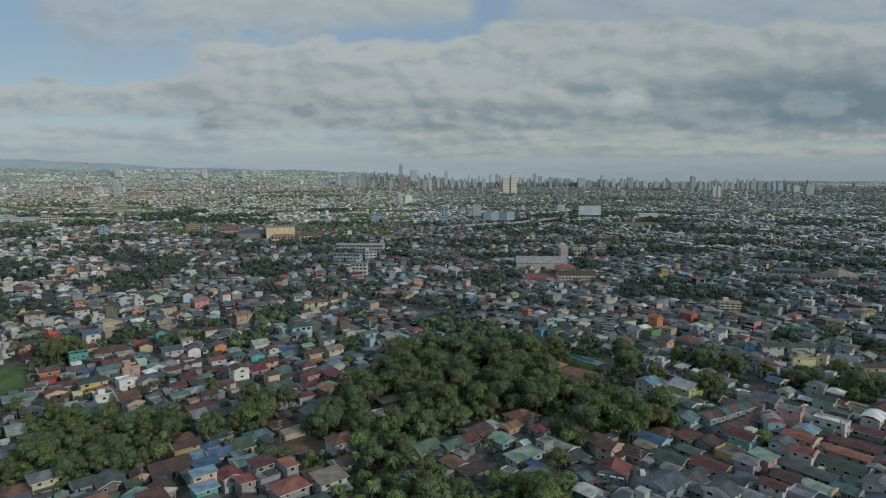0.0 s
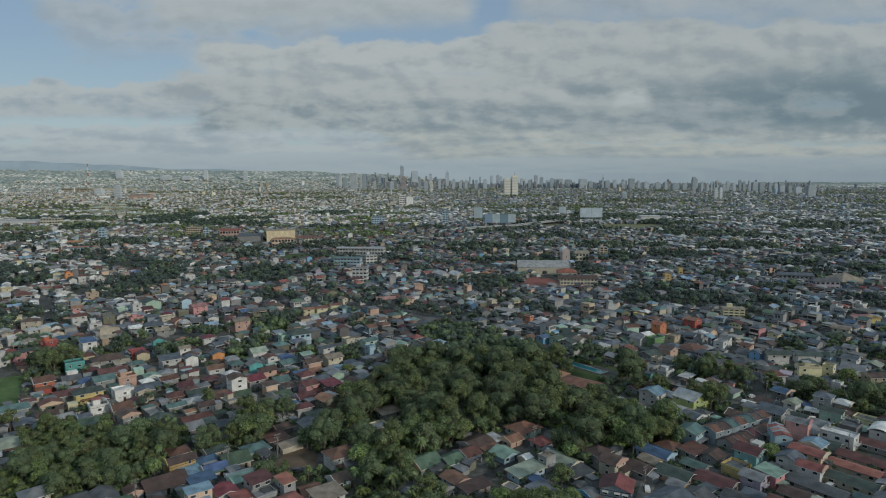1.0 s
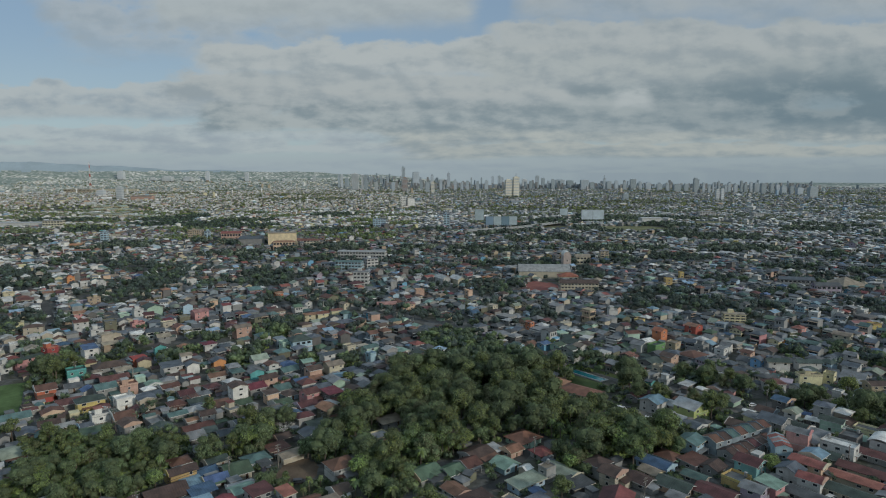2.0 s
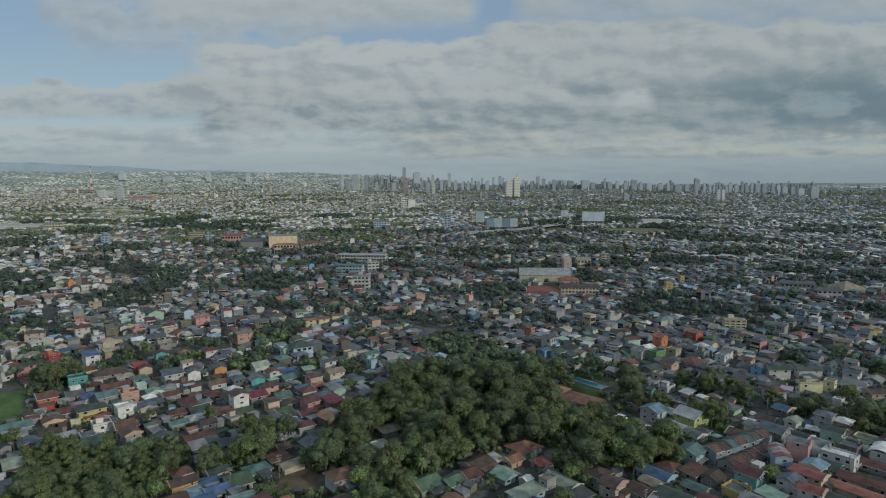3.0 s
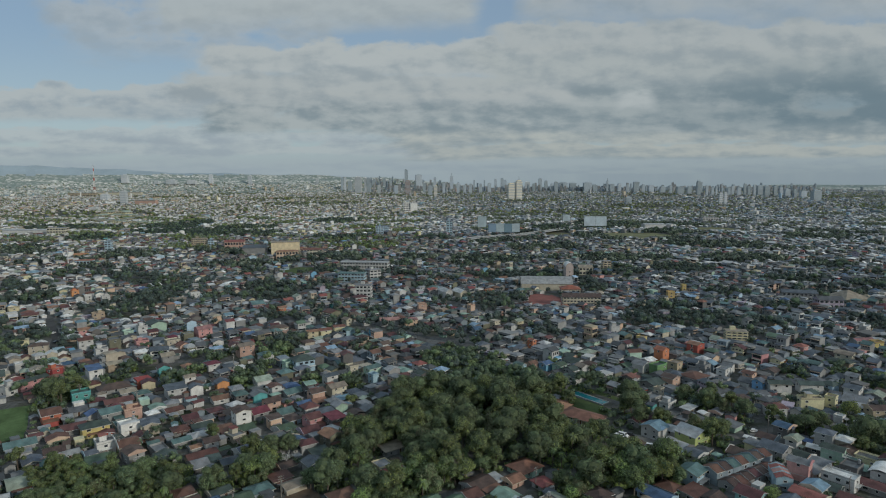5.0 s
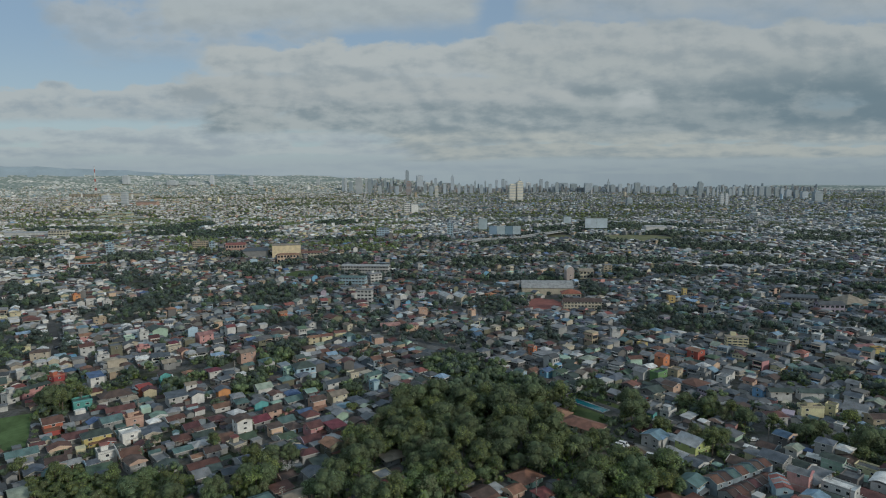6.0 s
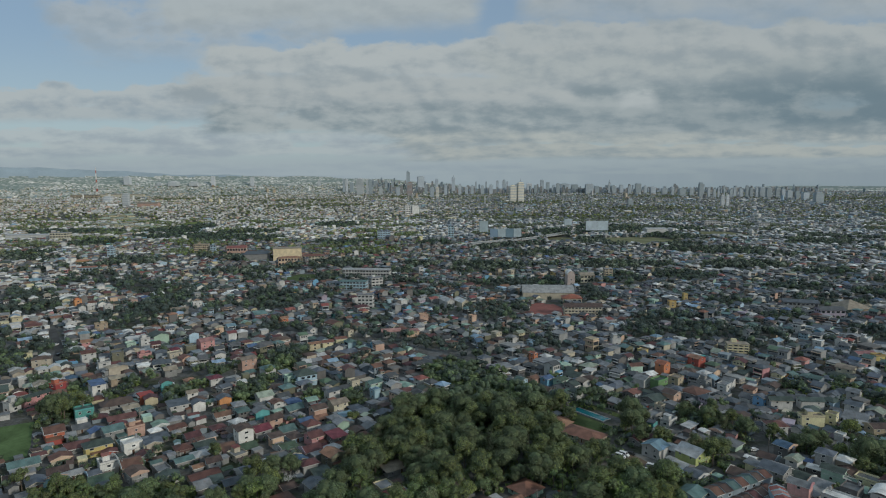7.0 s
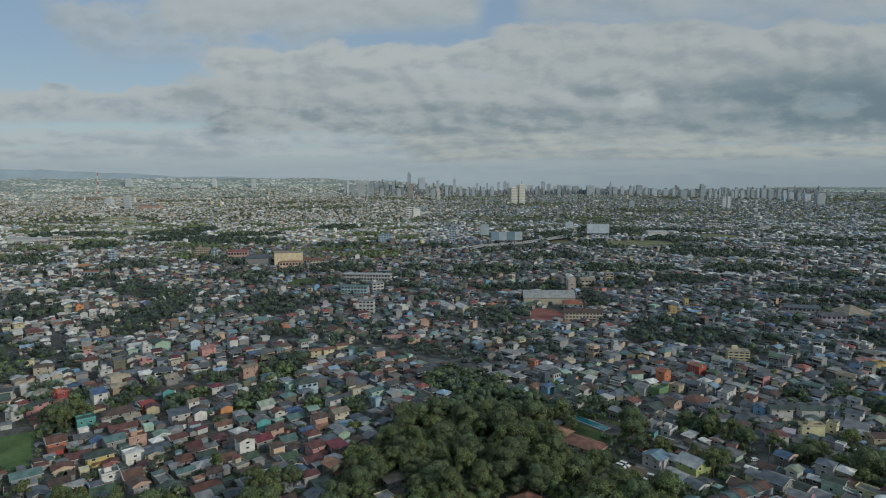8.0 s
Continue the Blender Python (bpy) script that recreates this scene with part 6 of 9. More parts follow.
def full_wood(name, label, spots, seed):
    """One mesh of many full crowns with trunks, each turned and scaled."""
    rng = np.random.default_rng(seed)
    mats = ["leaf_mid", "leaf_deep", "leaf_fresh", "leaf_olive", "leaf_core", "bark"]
    kinds = []
    for root in TREES:
        vs, fs, ms, at = [], [], [], 0
        for ob in root.children:
            me = ob.data
            me.calc_loop_triangles()
            few = 38 if ob.name.startswith("trunk") else len(me.loop_triangles)
            v = np.empty(len(me.vertices) * 3, np.float32)
            me.vertices.foreach_get("co", v)
            f = np.empty(len(me.loop_triangles) * 3, np.int32)
            me.loop_triangles.foreach_get("vertices", f)
            m = np.empty(len(me.loop_triangles), np.int32)
            me.loop_triangles.foreach_get("material_index", m)
            table = np.array([mats.index(q.name) for q in me.materials])
            vs.append(v.reshape(-1, 3))
            fs.append(f.reshape(-1, 3)[:few] + at)
            ms.append(table[m][:few])
            at += len(me.vertices)
        kinds.append((np.concatenate(vs), np.concatenate(fs), np.concatenate(ms)))
    V, F, M, at = [], [], [], 0
    for x, y, h, r in spots:
        v, f, m = kinds[rng.choice((0, 1, 1, 2, 3, 4, 4))]
        a, k = rng.uniform(0, 6.28), r / 4.3
        c, s = math.cos(a) * k, math.sin(a) * k
        V.append(np.stack([x + v[:, 0] * c - v[:, 1] * s, y + v[:, 0] * s + v[:, 1] * c, v[:, 2] * k * rng.uniform(0.9, 1.15)], -1))
        F.append(f + at)
        M.append(m)
        at += len(v)
    if V:
        me = sheet_mesh(name, np.concatenate(V), np.concatenate(F), np.concatenate(M), mats)
        tagged(new(name, me), label, "trees", kind="stuff")


def loose_trees():
    """Trees between the houses, street by street."""
    rnd = random.Random(21)
    for k in range(34000):
        Y = math.sqrt(rnd.uniform(190 ** 2, 1850 ** 2))
        X = rnd.uniform(-1, 1) * (0.74 * Y + 30)
        i, j = int(X / CELL + GX / 2), int(Y / CELL)
        if not (1 <= i < GX - 1 and 1 <= j < GY - 1) or TAKEN[i, j] or (NO_TREES[i, j] and rnd.random() < 0.6):
            continue
        green = math.sin(X / 47 + 1.3 * math.sin(Y / 39)) * math.sin(Y / 43 + math.sin(X / 61))
        if Y > 330 and green < 0.3 and rnd.random() < 0.62:
            continue
        sc = rnd.uniform(0.8, 1.25) if Y > 330 and green > 0.42 else rnd.uniform(0.32, 0.5) if NO_TREES[i, j] else rnd.uniform(0.45, 0.95)
        SPOTS.append((X, Y, 9.0 * sc, 3.9 * sc))
        take(X, Y, 3, 3, 0)
    # low bushes in the open yards
    for k in range(1800):
        Y = rnd.uniform(165, 300)
        X = rnd.uniform(-1, 1) * (0.74 * Y + 10)
        i, j = int(X / CELL + GX / 2), int(Y / CELL)
        if TAKEN[i, j] or not NO_TREES[i, j]:
            continue
        sc = rnd.uniform(0.6, 1.2)
        SPOTS.append((X, Y, 2.2 * sc, 1.5 * sc))
        TAKEN[i, j] = True


def far_trees():
    rng = np.random.default_rng(31)
    n = 44000
    Y = np.sqrt(rng.uniform(1750 ** 2, 4850 ** 2, n))
    X = rng.uniform(-1, 1, n) * (0.74 * Y + 60)
    belt = np.sin(X / 230 + np.sin(Y / 310) * 1.5) * np.sin(Y / 180 + np.sin(X / 400)) + rng.normal(0, 0.4, n)
    s = (belt < -0.35) | (rng.random(n) < 0.42)
    s &= (np.hypot(X, Y) < 4860) & (hill_height(X, Y) < 70)
    X, Y = X[s], Y[s]
    n = len(X)
    k = rng.uniform(0.7, 1.3, n)
    leafy_field("far_trees", "tree belts among the far quarters, haze in their pale colour", np.stack([X, Y, 5.5 * k, 5.5 * k, hill_height(X, Y)], -1), 0, 32, ["leaf_far", "leaf_mid", "leaf_fresh"])


# ---- roads, yards and lawns ----
elevated_road([(17.6, 1100.2), (60.2, 1160.1), (104.0, 1185.3), (143.2, 1211.7), (190.9, 1269.3), (242.2, 1332.5), (288.7, 1402.6), (341.8, 1480.4), (429.8, 1640.1)], 20, 5.0)
strip("road", [(61.9, 187.2), (67.6, 199.0), (71.7, 209.2), (77.5, 220.4)], 4.5, 0.06, "paving", "narrow concrete lane between houses", "road")
strip("road", [(2.6, 201.3), (12.3, 204.1), (20.5, 209.5), (24.7, 220.8), (33.0, 235.9)], 4.5, 0.06, "asphalt", "shaded narrow asphalt lane", "road")
strip("road", [(-269.8, 420.5), (-287.2, 453.8), (-310.6, 486.2), (-334.9, 520.9)], 6, 0.06, "asphalt", "grey street running between houses", "road")
strip("road", [(108.8, 186.9), (130.3, 198.6), (160.1, 219.9)], 5, 0.06, "asphalt", "narrow dark street between long roofs", "road")
strip("road", [(129.6, 275.9), (148.7, 283.3), (170.1, 288.6), (192.5, 290.0)], 5, 0.06, "paving", "grey concrete street", "road")
strip("road", [(67.6, 269.3), (76.7, 274.9), (86.0, 276.2), (94.6, 271.2)], 7, 0.06, "paving", "concrete yard road with parked vehicles", "road")
patch("yard", -53.3, 217.5, 8.2, 10.2, "dirt", "bare tan earth yard beside the grove", "yard", 0.05, True)
plot("lawn", -217.0, 291.0, 48.0, 26.0, -60, "grass", "green grass field", "lawn", 0.05)
patch("lawn", 376.1, 1222.7, 81.9, 78.4, "dry_grass", "pale open grass field", "lawn", 0.1, True)
patch("lawn", 222.4, 1253.2, 33.6, 54.8, "dry_grass", "pale open grass verge", "lawn", 0.1, True)
# this field's sunlit look comes from its yellow-green colour
patch("lawn", 584.3, 1363.9, 60.9, 64.8, "dry_grass", "sunlit yellow-green field", "lawn", 0.1, True)
patch("lawn", -690.0, 1720.0, 42.0, 130.0, "sunlit_grass", "fresh green field among the far quarters, sunlight in its light colour", "lawn", 0.1, True)
patch("lawn", -182.6, 786.6, 21.1, 32.7, "grass", "green school field", "lawn", 0.05, True)
patch("yard", 94.2, 592.9, 18.0, 34.0, "red_paving", "reddish paved school yard", "yard", 0.05, True)

# ---- landmark buildings ----
wing(-242.9, 950.7, 41.0, 24, 20.1, "gable", "x", "tan", "ochre", 12, "commercial_building", "large ochre yellow hall with a blank upper wall", "building", 0, 4.0, 0.06)
wing(-227.5, 899.1, 30.4, 10, 11.9, "hip", "x", "terracotta", "peach", 12, "commercial_building", "low peach annex with a terracotta roof", "building", 2, 4.0, 0.3)
wing(-201.1, 936.8, 31.7, 14, 9.9, "hip", "x", "terracotta", "cream", 12, "commercial_building", "long cream block with a terracotta roof", "building", 3, 4.0, 0.3)
wing(-290.8, 953.6, 33.8, 30, 11.7, "shed", "x", "slate", "concrete", 10, "warehouse", "long grey metal-roofed warehouse", "warehouse", 0, 4.0, 0.08)
wing(-340.2, 1012.7, 29.9, 16, 14.3, "gable", "x", "red", "peach", 10, "row_building", "long peach building under a red roof", "building", 2, 4.0, 0.3)
wing(-101.1, 784.0, 59.0, 14, 11.8, "gable", "x", "galv", "white", -6, "school_building", "white three-storey school wing with rows of windows", "school", 3, 3.6, 0.15)
wing(-105.9, 705.7, 29.5, 12, 10.0, "gable", "x", "teal", "lightblue", -6, "school_building", "pale blue school block with open galleries", "school", 3, 3.6, 0.15)
wing(-130.8, 718.6, 15.4, 12, 6.4, "gable", "x", "slate", "lightblue", -6, "school_building", "lower blue-grey school hall", "school", 2, 3.6, 0.15)
wing(-83.8, 727.0, 14.1, 9, 10.3, "flat", "x", "grey", "white", 30, "school_building", "white stair wing of the school", "school", 3, 3.6, 0.3)
wing(-79.2, 603.1, 14.4, 9, 13.9, "flat", "x", "grey", "white", -4, "apartment_building", "white and grey four-storey apartment block", "building", 4, 3.4, 0.3)
wing(104.6, 654.5, 51.5, 26, 7.5, "vault", "x", "galv", "cream", -4, "sports_hall", "long grey-cream sports hall with a curved pale roof", "hall", 0, 4.0, 0.3)
wing(124.1, 572.3, 33.8, 12, 8.6, "gable", "x", "brown", "cream", -3, "school_building", "long school wing under a brown-red roof", "school", 3, 3.0, 0.35)
wing(124.5, 626.1, 18.6, 14, 6.1, "hip", "x", "orange", "cream", -3, "chapel", "small hall with an orange hipped roof", "hall", 1, 4, 0.4)
wing(-0.5, 610.0, 8.2, 18, 7.0, "gable", "y", "white", "white", 25, "tent_hall", "white gabled hall with a bright metal roof", "hall", 0, 4, 0.6)
wing(13.7, 603.4, 8.0, 18, 7.4, "gable", "y", "white", "cream", 25, "tent_hall", "white gabled hall with a bright metal roof", "hall", 0, 4, 0.6)
wing(-407.5, 1038.8, 23.8, 12, 16.6, "flat", "x", "tan", "tan", 12, "apartment_building", "tan four-storey block with window rows", "building", 5, 3.2, 0.3)
wing(-387.3, 1035.7, 8.4, 9, 14.7, "flat", "x", "slate", "lightblue", 12, "apartment_building", "slim blue-grey five-storey apartment block", "building", 5, 3.2, 0.3)
wing(-530.5, 986.3, 9.2, 10, 18.4, "flat", "x", "slate", "lightblue", 8, "apartment_building", "narrow blue apartment block", "building", 5, 3.2, 0.3)
wing(-532.3, 913.1, 16.0, 16, 6.5, "gable", "x", "orange", "yellow", 10, "market_hall", "low hall with a bright yellow roof", "hall", 0, 4.0, 0.2)
wing(-489.5, 849.2, 20.8, 8, 6.0, "shed", "x", "orange", "lightblue", 10, "market_hall", "blue shop row with a yellow canopy", "hall", 1, 4.0, 0.1)
wing(-860.4, 1294.5, 87.5, 26, 10.3, "gable", "x", "galv", "white", 4, "warehouse", "very long white factory shed", "factory", 0, 4.0, 0.12)
wing(-786.9, 1275.5, 33.5, 22, 15.8, "flat", "x", "grey", "cream", 4, "office_block", "cream office block by the factory", "building", 3, 5, 0.3)
wing(6.7, 1264.4, 11.2, 12, 28.1, "flat", "x", "slate", "lightblue", 0, "apartment_building", "slim blue-grey tower block", "building", 8, 4, 0.3)
wing(-127.3, 1257.0, 25.2, 16, 18.9, "flat", "x", "slate", "lightblue", 6, "office_block", "grey-blue five-storey office block", "building", 5, 5, 0.3)
wing(-129.1, 2089.7, 21.7, 24, 31.5, "flat", "x", "white", "sunwhite", 6, "office_block", "white distant office block with window rows", "building", 5, 5, 0.3)
wing(-105.7, 2086.7, 23.0, 24, 27.5, "flat", "x", "white", "sunwhite", 6, "office_block", "bright white blank-walled distant office block", "building", 0, 6, 0.3)
wing(207.3, 442.6, 14.3, 8, 7.8, "flat", "x", "tan", "paleyellow", -12, "apartment_building", "pale yellow four-storey apartment block", "building", 4, 3.2, 0.3)
wing(379.1, 588.8, 26.7, 26, 3.6, "hip", "x", "tan", "tan", 10, "sports_hall", "wide hall under a pale olive pyramid roof", "hall", 0, 4, 0.5)
wing(334.8, 593.0, 29.0, 12, 7.8, "gable", "x", "slate", "concrete", -18, "row_building", "long grey two-storey row with a slate roof", "building", 2, 3.5, 0.3)
wing(342.6, 558.4, 20.7, 12, 7.9, "gable", "x", "darkgrey", "lilac", -5, "row_building", "long lilac hall under a dark roof", "building", 2, 3.5, 0.35)
wing(166.6, 752.0, 16.0, 14, 9.3, "gable", "x", "tan", "cream", 0, "row_building", "long tan-roofed row building", "building", 2, 3.5, 0.3)
wing(196.9, 769.7, 9.6, 10, 13.7, "flat", "x", "grey", "tan", 0, "apartment_building", "narrow grey-tan five-storey block", "building", 5, 3.2, 0.3)
wing(452.8, 1382.5, 42.7, 30, 11.0, "gable", "x", "galv", "white", 0, "warehouse", "white distant warehouse with a metal roof", "warehouse", 0, 4.0, 0.1)
wing(648.0, 1559.8, 38.7, 24, 13.8, "flat", "x", "grey", "white", 0, "office_block", "white distant office block with window rows", "building", 4, 6, 0.3)
wing(752.2, 1515.8, 24.2, 24, 12.1, "flat", "x", "grey", "white", 0, "office_block", "white distant office block with window rows", "building", 5, 6, 0.3)
wing(-901.6, 1633.0, 16.8, 34, 8.1, "gable", "y", "palegreen", "paleyellow", -14, "row_house", "long townhouse block with pale yellow gable ends", "townhouse", 2, 6, 0.25)
wing(-862.5, 1610.1, 17.9, 34, 7.9, "gable", "y", "palegreen", "paleyellow", -14, "row_house", "long townhouse block with pale yellow gable ends", "townhouse", 2, 6, 0.25)
wing(-822.4, 1587.8, 20.4, 34, 7.8, "gable", "y", "palegreen", "paleyellow", -14, "row_house", "long townhouse block with pale yellow gable ends", "townhouse", 2, 6, 0.25)
wing(-847.4, 1677.5, 22.1, 34, 8.2, "gable", "y", "palegreen", "paleyellow", -14, "row_house", "long townhouse block with pale yellow gable ends", "townhouse", 2, 6, 0.25)
wing(-786.0, 1564.5, 4, 34, 7.7, "gable", "y", "palegreen", "paleyellow", -14, "row_house", "long townhouse block with pale yellow gable ends", "townhouse", 2, 6, 0.25)
wing(-749.4, 1545.1, 22.4, 34, 7.6, "gable", "y", "palegreen", "paleyellow", -14, "row_house", "long townhouse block with pale yellow gable ends", "townhouse", 2, 6, 0.25)
wing(-711.8, 1523.3, 10.9, 34, 7.5, "gable", "y", "palegreen", "paleyellow", -14, "row_house", "long townhouse block with pale yellow gable ends", "townhouse", 2, 6, 0.25)
wing(-987.0, 1808.2, 24.5, 34, 8.9, "gable", "y", "palegreen", "paleyellow", -14, "row_house", "long townhouse block with pale yellow gable ends", "townhouse", 2, 6, 0.25)
wing(-947.7, 1807.0, 24.4, 34, 8.9, "gable", "y", "palegreen", "paleyellow", -14, "row_house", "long townhouse block with pale yellow gable ends", "townhouse", 2, 6, 0.25)
wing(-908.4, 1805.7, 24.4, 34, 8.9, "gable", "y", "palegreen", "paleyellow", -14, "row_house", "long townhouse block with pale yellow gable ends", "townhouse", 2, 6, 0.25)
wing(-1050.4, 1957.6, 27.2, 34, 9.7, "gable", "y", "palegreen", "paleyellow", -14, "row_house", "long townhouse block with pale yellow gable ends", "townhouse", 2, 6, 0.25)
wing(-995.6, 1956.0, 30.7, 34, 9.7, "gable", "y", "palegreen", "paleyellow", -14, "row_house", "long townhouse block with pale yellow gable ends", "townhouse", 2, 6, 0.25)
wing(-854.5, 1750.9, 20.2, 34, 8.6, "gable", "y", "palegreen", "paleyellow", -14, "row_house", "long townhouse block with pale yellow gable ends", "townhouse", 2, 6, 0.25)
wing(-2166.9, 3777.2, 161.3, 30, 20.2, "flat", "x", "tan", "tan", 0, "office_block", "long tan distant building", "building", 2, 8, 0.3)
wing(-2080.0, 3990.0, 330.0, 30, 17.0, "gable", "x", "tan", "cream", 0, "office_block", "long cream distant building front", "building", 0, 10, 0.12)
wing(-1255.1, 2652.0, 84.8, 30, 16.5, "gable", "x", "tan", "peach", 0, "warehouse", "peach-coloured long distant shed", "warehouse", 0, 4.0, 0.3)
domed_tower(140.7, 717.0, 0)
billboard(111.0, 1203.2, 60.2, 16.1, 10.7, 0, ['board_blue', 'board_pale', 'board_blue', 'board_pale'], "row of large faded blue billboards")
billboard(72.8, 1270.7, 18.2, 21.6, 14.8, 0, ['board_pale'], "tall pale billboard on a steel frame")
billboard(316.7, 1338.9, 47.8, 20.3, 10.8, 0, ['board_pale', 'board_pale'], "wide pale blue billboard on posts")
billboard(274.9, 1441.1, 18.0, 14.2, 14.2, 0, ['board_pale'], "small pale billboard on posts")
pylon(-499.6, 825.8, 28.0)

# ---- towers of the skyline ----
tower(-737.6, 4519.7, 17.7, 14.2, 103.5, "tower_blue", 0, "distant high-rise on the skyline, haze in its blue-grey colour", 0)
tower(-717.3, 4518.1, 17.7, 14.2, 99.5, "tower_pale", 0, "distant pale grey high-rise on the skyline", 0)
tower(-682.8, 4520.6, 28.3, 22.7, 75.6, "tower_blue", 0, "distant high-rise on the skyline, haze in its blue-grey colour", 0)
tower(-579.6, 4200.7, 42.7, 34.2, 107.0, "tower_pale", 0, "distant pale grey high-rise on the skyline", 0)
tower(-548.5, 4337.4, 13.6, 10.9, 99.4, "tower_pale", 0, "distant pale grey high-rise on the skyline", 0)
tower(-527.1, 4340.9, 23.8, 19.1, 99.4, "tower_blue", 0, "distant high-rise on the skyline, haze in its blue-grey colour", 0)
tower(-529.3, 4687.3, 29.4, 23.5, 86.7, "tower_blue", 0, "distant high-rise on the skyline, haze in its blue-grey colour", 0)
tower(-451.9, 4675.4, 18.3, 14.7, 90.7, "tower_blue", 0, "distant high-rise on the skyline, haze in its blue-grey colour", 0)
tower(-405.9, 4671.6, 18.3, 14.7, 82.4, "tower_blue", 0, "distant high-rise on the skyline, haze in its blue-grey colour", 0)
tower(-289.3, 4665.7, 25.6, 20.5, 151.8, "tower_blue", 0, "distant high-rise on the skyline, haze in its blue-grey colour", 2)
tower(-232.8, 3893.8, 30.5, 24.4, 82.3, "tower_brown", 0, "distant brown high-rise on the skyline", 0)
tower(-197.9, 4669.1, 47.5, 38.0, 118.9, "tower_blue", 10, "distant high-rise on the skyline, haze in its blue-grey colour", 0)
tower(-88.7, 3639.5, 22.8, 18.2, 57.8, "tower_blue", 0, "distant high-rise on the skyline, haze in its blue-grey colour", 0)
tower(-56.3, 3526.3, 19.3, 15.5, 59.1, "tower_cream", 0, "cream high-rise slab catching the sun", 0)
tower(-80.0, 4646.6, 21.9, 17.5, 98.3, "tower_blue", 0, "distant high-rise on the skyline, haze in its blue-grey colour", 0)
tower(41.5, 4638.4, 25.4, 20.4, 110.3, "tower_blue", 0, "distant high-rise on the skyline, haze in its blue-grey colour", 1)
tower(212.9, 4785.6, 11.3, 9.0, 76.5, "tower_blue", 0, "distant high-rise on the skyline, haze in its blue-grey colour", 0)
tower(289.5, 4785.6, 11.3, 9.0, 76.4, "tower_blue", 0, "distant high-rise on the skyline, haze in its blue-grey colour", 0)
tower(374.5, 4789.4, 18.8, 15.0, 84.7, "tower_blue", 0, "distant high-rise on the skyline, haze in its blue-grey colour", 0)
tower(423.4, 4791.3, 22.5, 18.0, 88.8, "tower_blue", 0, "distant high-rise on the skyline, haze in its blue-grey colour", 0)
tower(446.8, 4789.4, 18.8, 15.0, 76.1, "tower_blue", 0, "distant high-rise on the skyline, haze in its blue-grey colour", 0)
tower(313.5, 3050.7, 31.0, 24.8, 75.3, "tower_cream", 8, "cream high-rise slab catching the sun", 0)
tower(349.8, 3047.5, 28.6, 22.9, 88.6, "tower_cream", 8, "cream high-rise slab catching the sun", 1)
tower(589.2, 4598.7, 36.0, 28.8, 64.8, "tower_pale", 0, "distant pale grey high-rise on the skyline", 0)
tower(679.8, 4585.9, 25.2, 20.1, 88.9, "tower_blue", 0, "distant high-rise on the skyline, haze in its blue-grey colour", 0)
tower(720.0, 4582.6, 25.1, 20.1, 72.7, "tower_blue", 0, "distant high-rise on the skyline, haze in its blue-grey colour", 0)
tower(762.1, 4577.3, 21.5, 17.2, 52.5, "tower_blue", 0, "distant high-rise on the skyline, haze in its blue-grey colour", 0)
tower(844.2, 4590.3, 60.9, 48.7, 60.5, "tower_blue", 0, "distant high-rise on the skyline, haze in its blue-grey colour", 0)
tower(912.1, 4577.5, 46.5, 37.2, 56.4, "tower_blue", 0, "distant high-rise on the skyline, haze in its blue-grey colour", 0)
tower(977.6, 4400.9, 51.6, 41.3, 61.9, "tower_blue", 0, "distant high-rise on the skyline, haze in its blue-grey colour", 0)
tower(1027.3, 4386.7, 30.9, 24.7, 46.4, "tower_blue", 0, "distant high-rise on the skyline, haze in its blue-grey colour", 0)
tower(1109.3, 4371.6, 13.7, 11.0, 73.4, "tower_blue", 0, "distant high-rise on the skyline, haze in its blue-grey colour", 1)
tower(1141.7, 4377.6, 30.9, 24.7, 50.2, "tower_blue", 0, "distant high-rise on the skyline, haze in its blue-grey colour", 0)
tower(1191.1, 4370.2, 24.0, 19.2, 54.0, "tower_blue", 0, "distant high-rise on the skyline, haze in its blue-grey colour", 0)
tower(1201.4, 4207.0, 19.8, 15.8, 48.3, "tower_blue", 0, "distant high-rise on the skyline, haze in its blue-grey colour", 0)
tower(1258.1, 4210.9, 36.2, 29.0, 66.8, "tower_blue", 0, "distant high-rise on the skyline, haze in its blue-grey colour", 0)
tower(1303.7, 4199.2, 19.8, 15.8, 51.9, "tower_blue", 0, "distant high-rise on the skyline, haze in its blue-grey colour", 0)
tower(1354.7, 4201.9, 32.9, 26.3, 44.5, "tower_blue", 0, "distant high-rise on the skyline, haze in its blue-grey colour", 0)
tower(1378.0, 4051.0, 31.7, 25.4, 39.3, "tower_blue", 0, "distant high-rise on the skyline, haze in its blue-grey colour", 0)
tower(1379.5, 3905.8, 18.4, 14.7, 48.3, "tower_blue", 0, "distant high-rise on the skyline, haze in its blue-grey colour", 0)
tower(1392.3, 3785.7, 38.5, 30.8, 40.1, "tower_blue", 0, "distant high-rise on the skyline, haze in its blue-grey colour", 0)
tower(1443.0, 3774.8, 23.7, 18.9, 43.3, "tower_blue", 0, "distant high-rise on the skyline, haze in its blue-grey colour", 0)
tower(1410.9, 3544.8, 27.8, 22.2, 71.9, "tower_blue", 0, "distant high-rise on the skyline, haze in its blue-grey colour", 2)
tower(1449.3, 3535.3, 13.9, 11.1, 53.2, "tower_blue", 0, "distant high-rise on the skyline, haze in its blue-grey colour", 0)
tower(1479.9, 3533.3, 13.9, 11.1, 40.6, "tower_blue", 0, "distant high-rise on the skyline, haze in its blue-grey colour", 0)
tower(1501.3, 3529.2, 8.3, 6.6, 53.1, "tower_blue", 0, "distant high-rise on the skyline, haze in its blue-grey colour", 0)
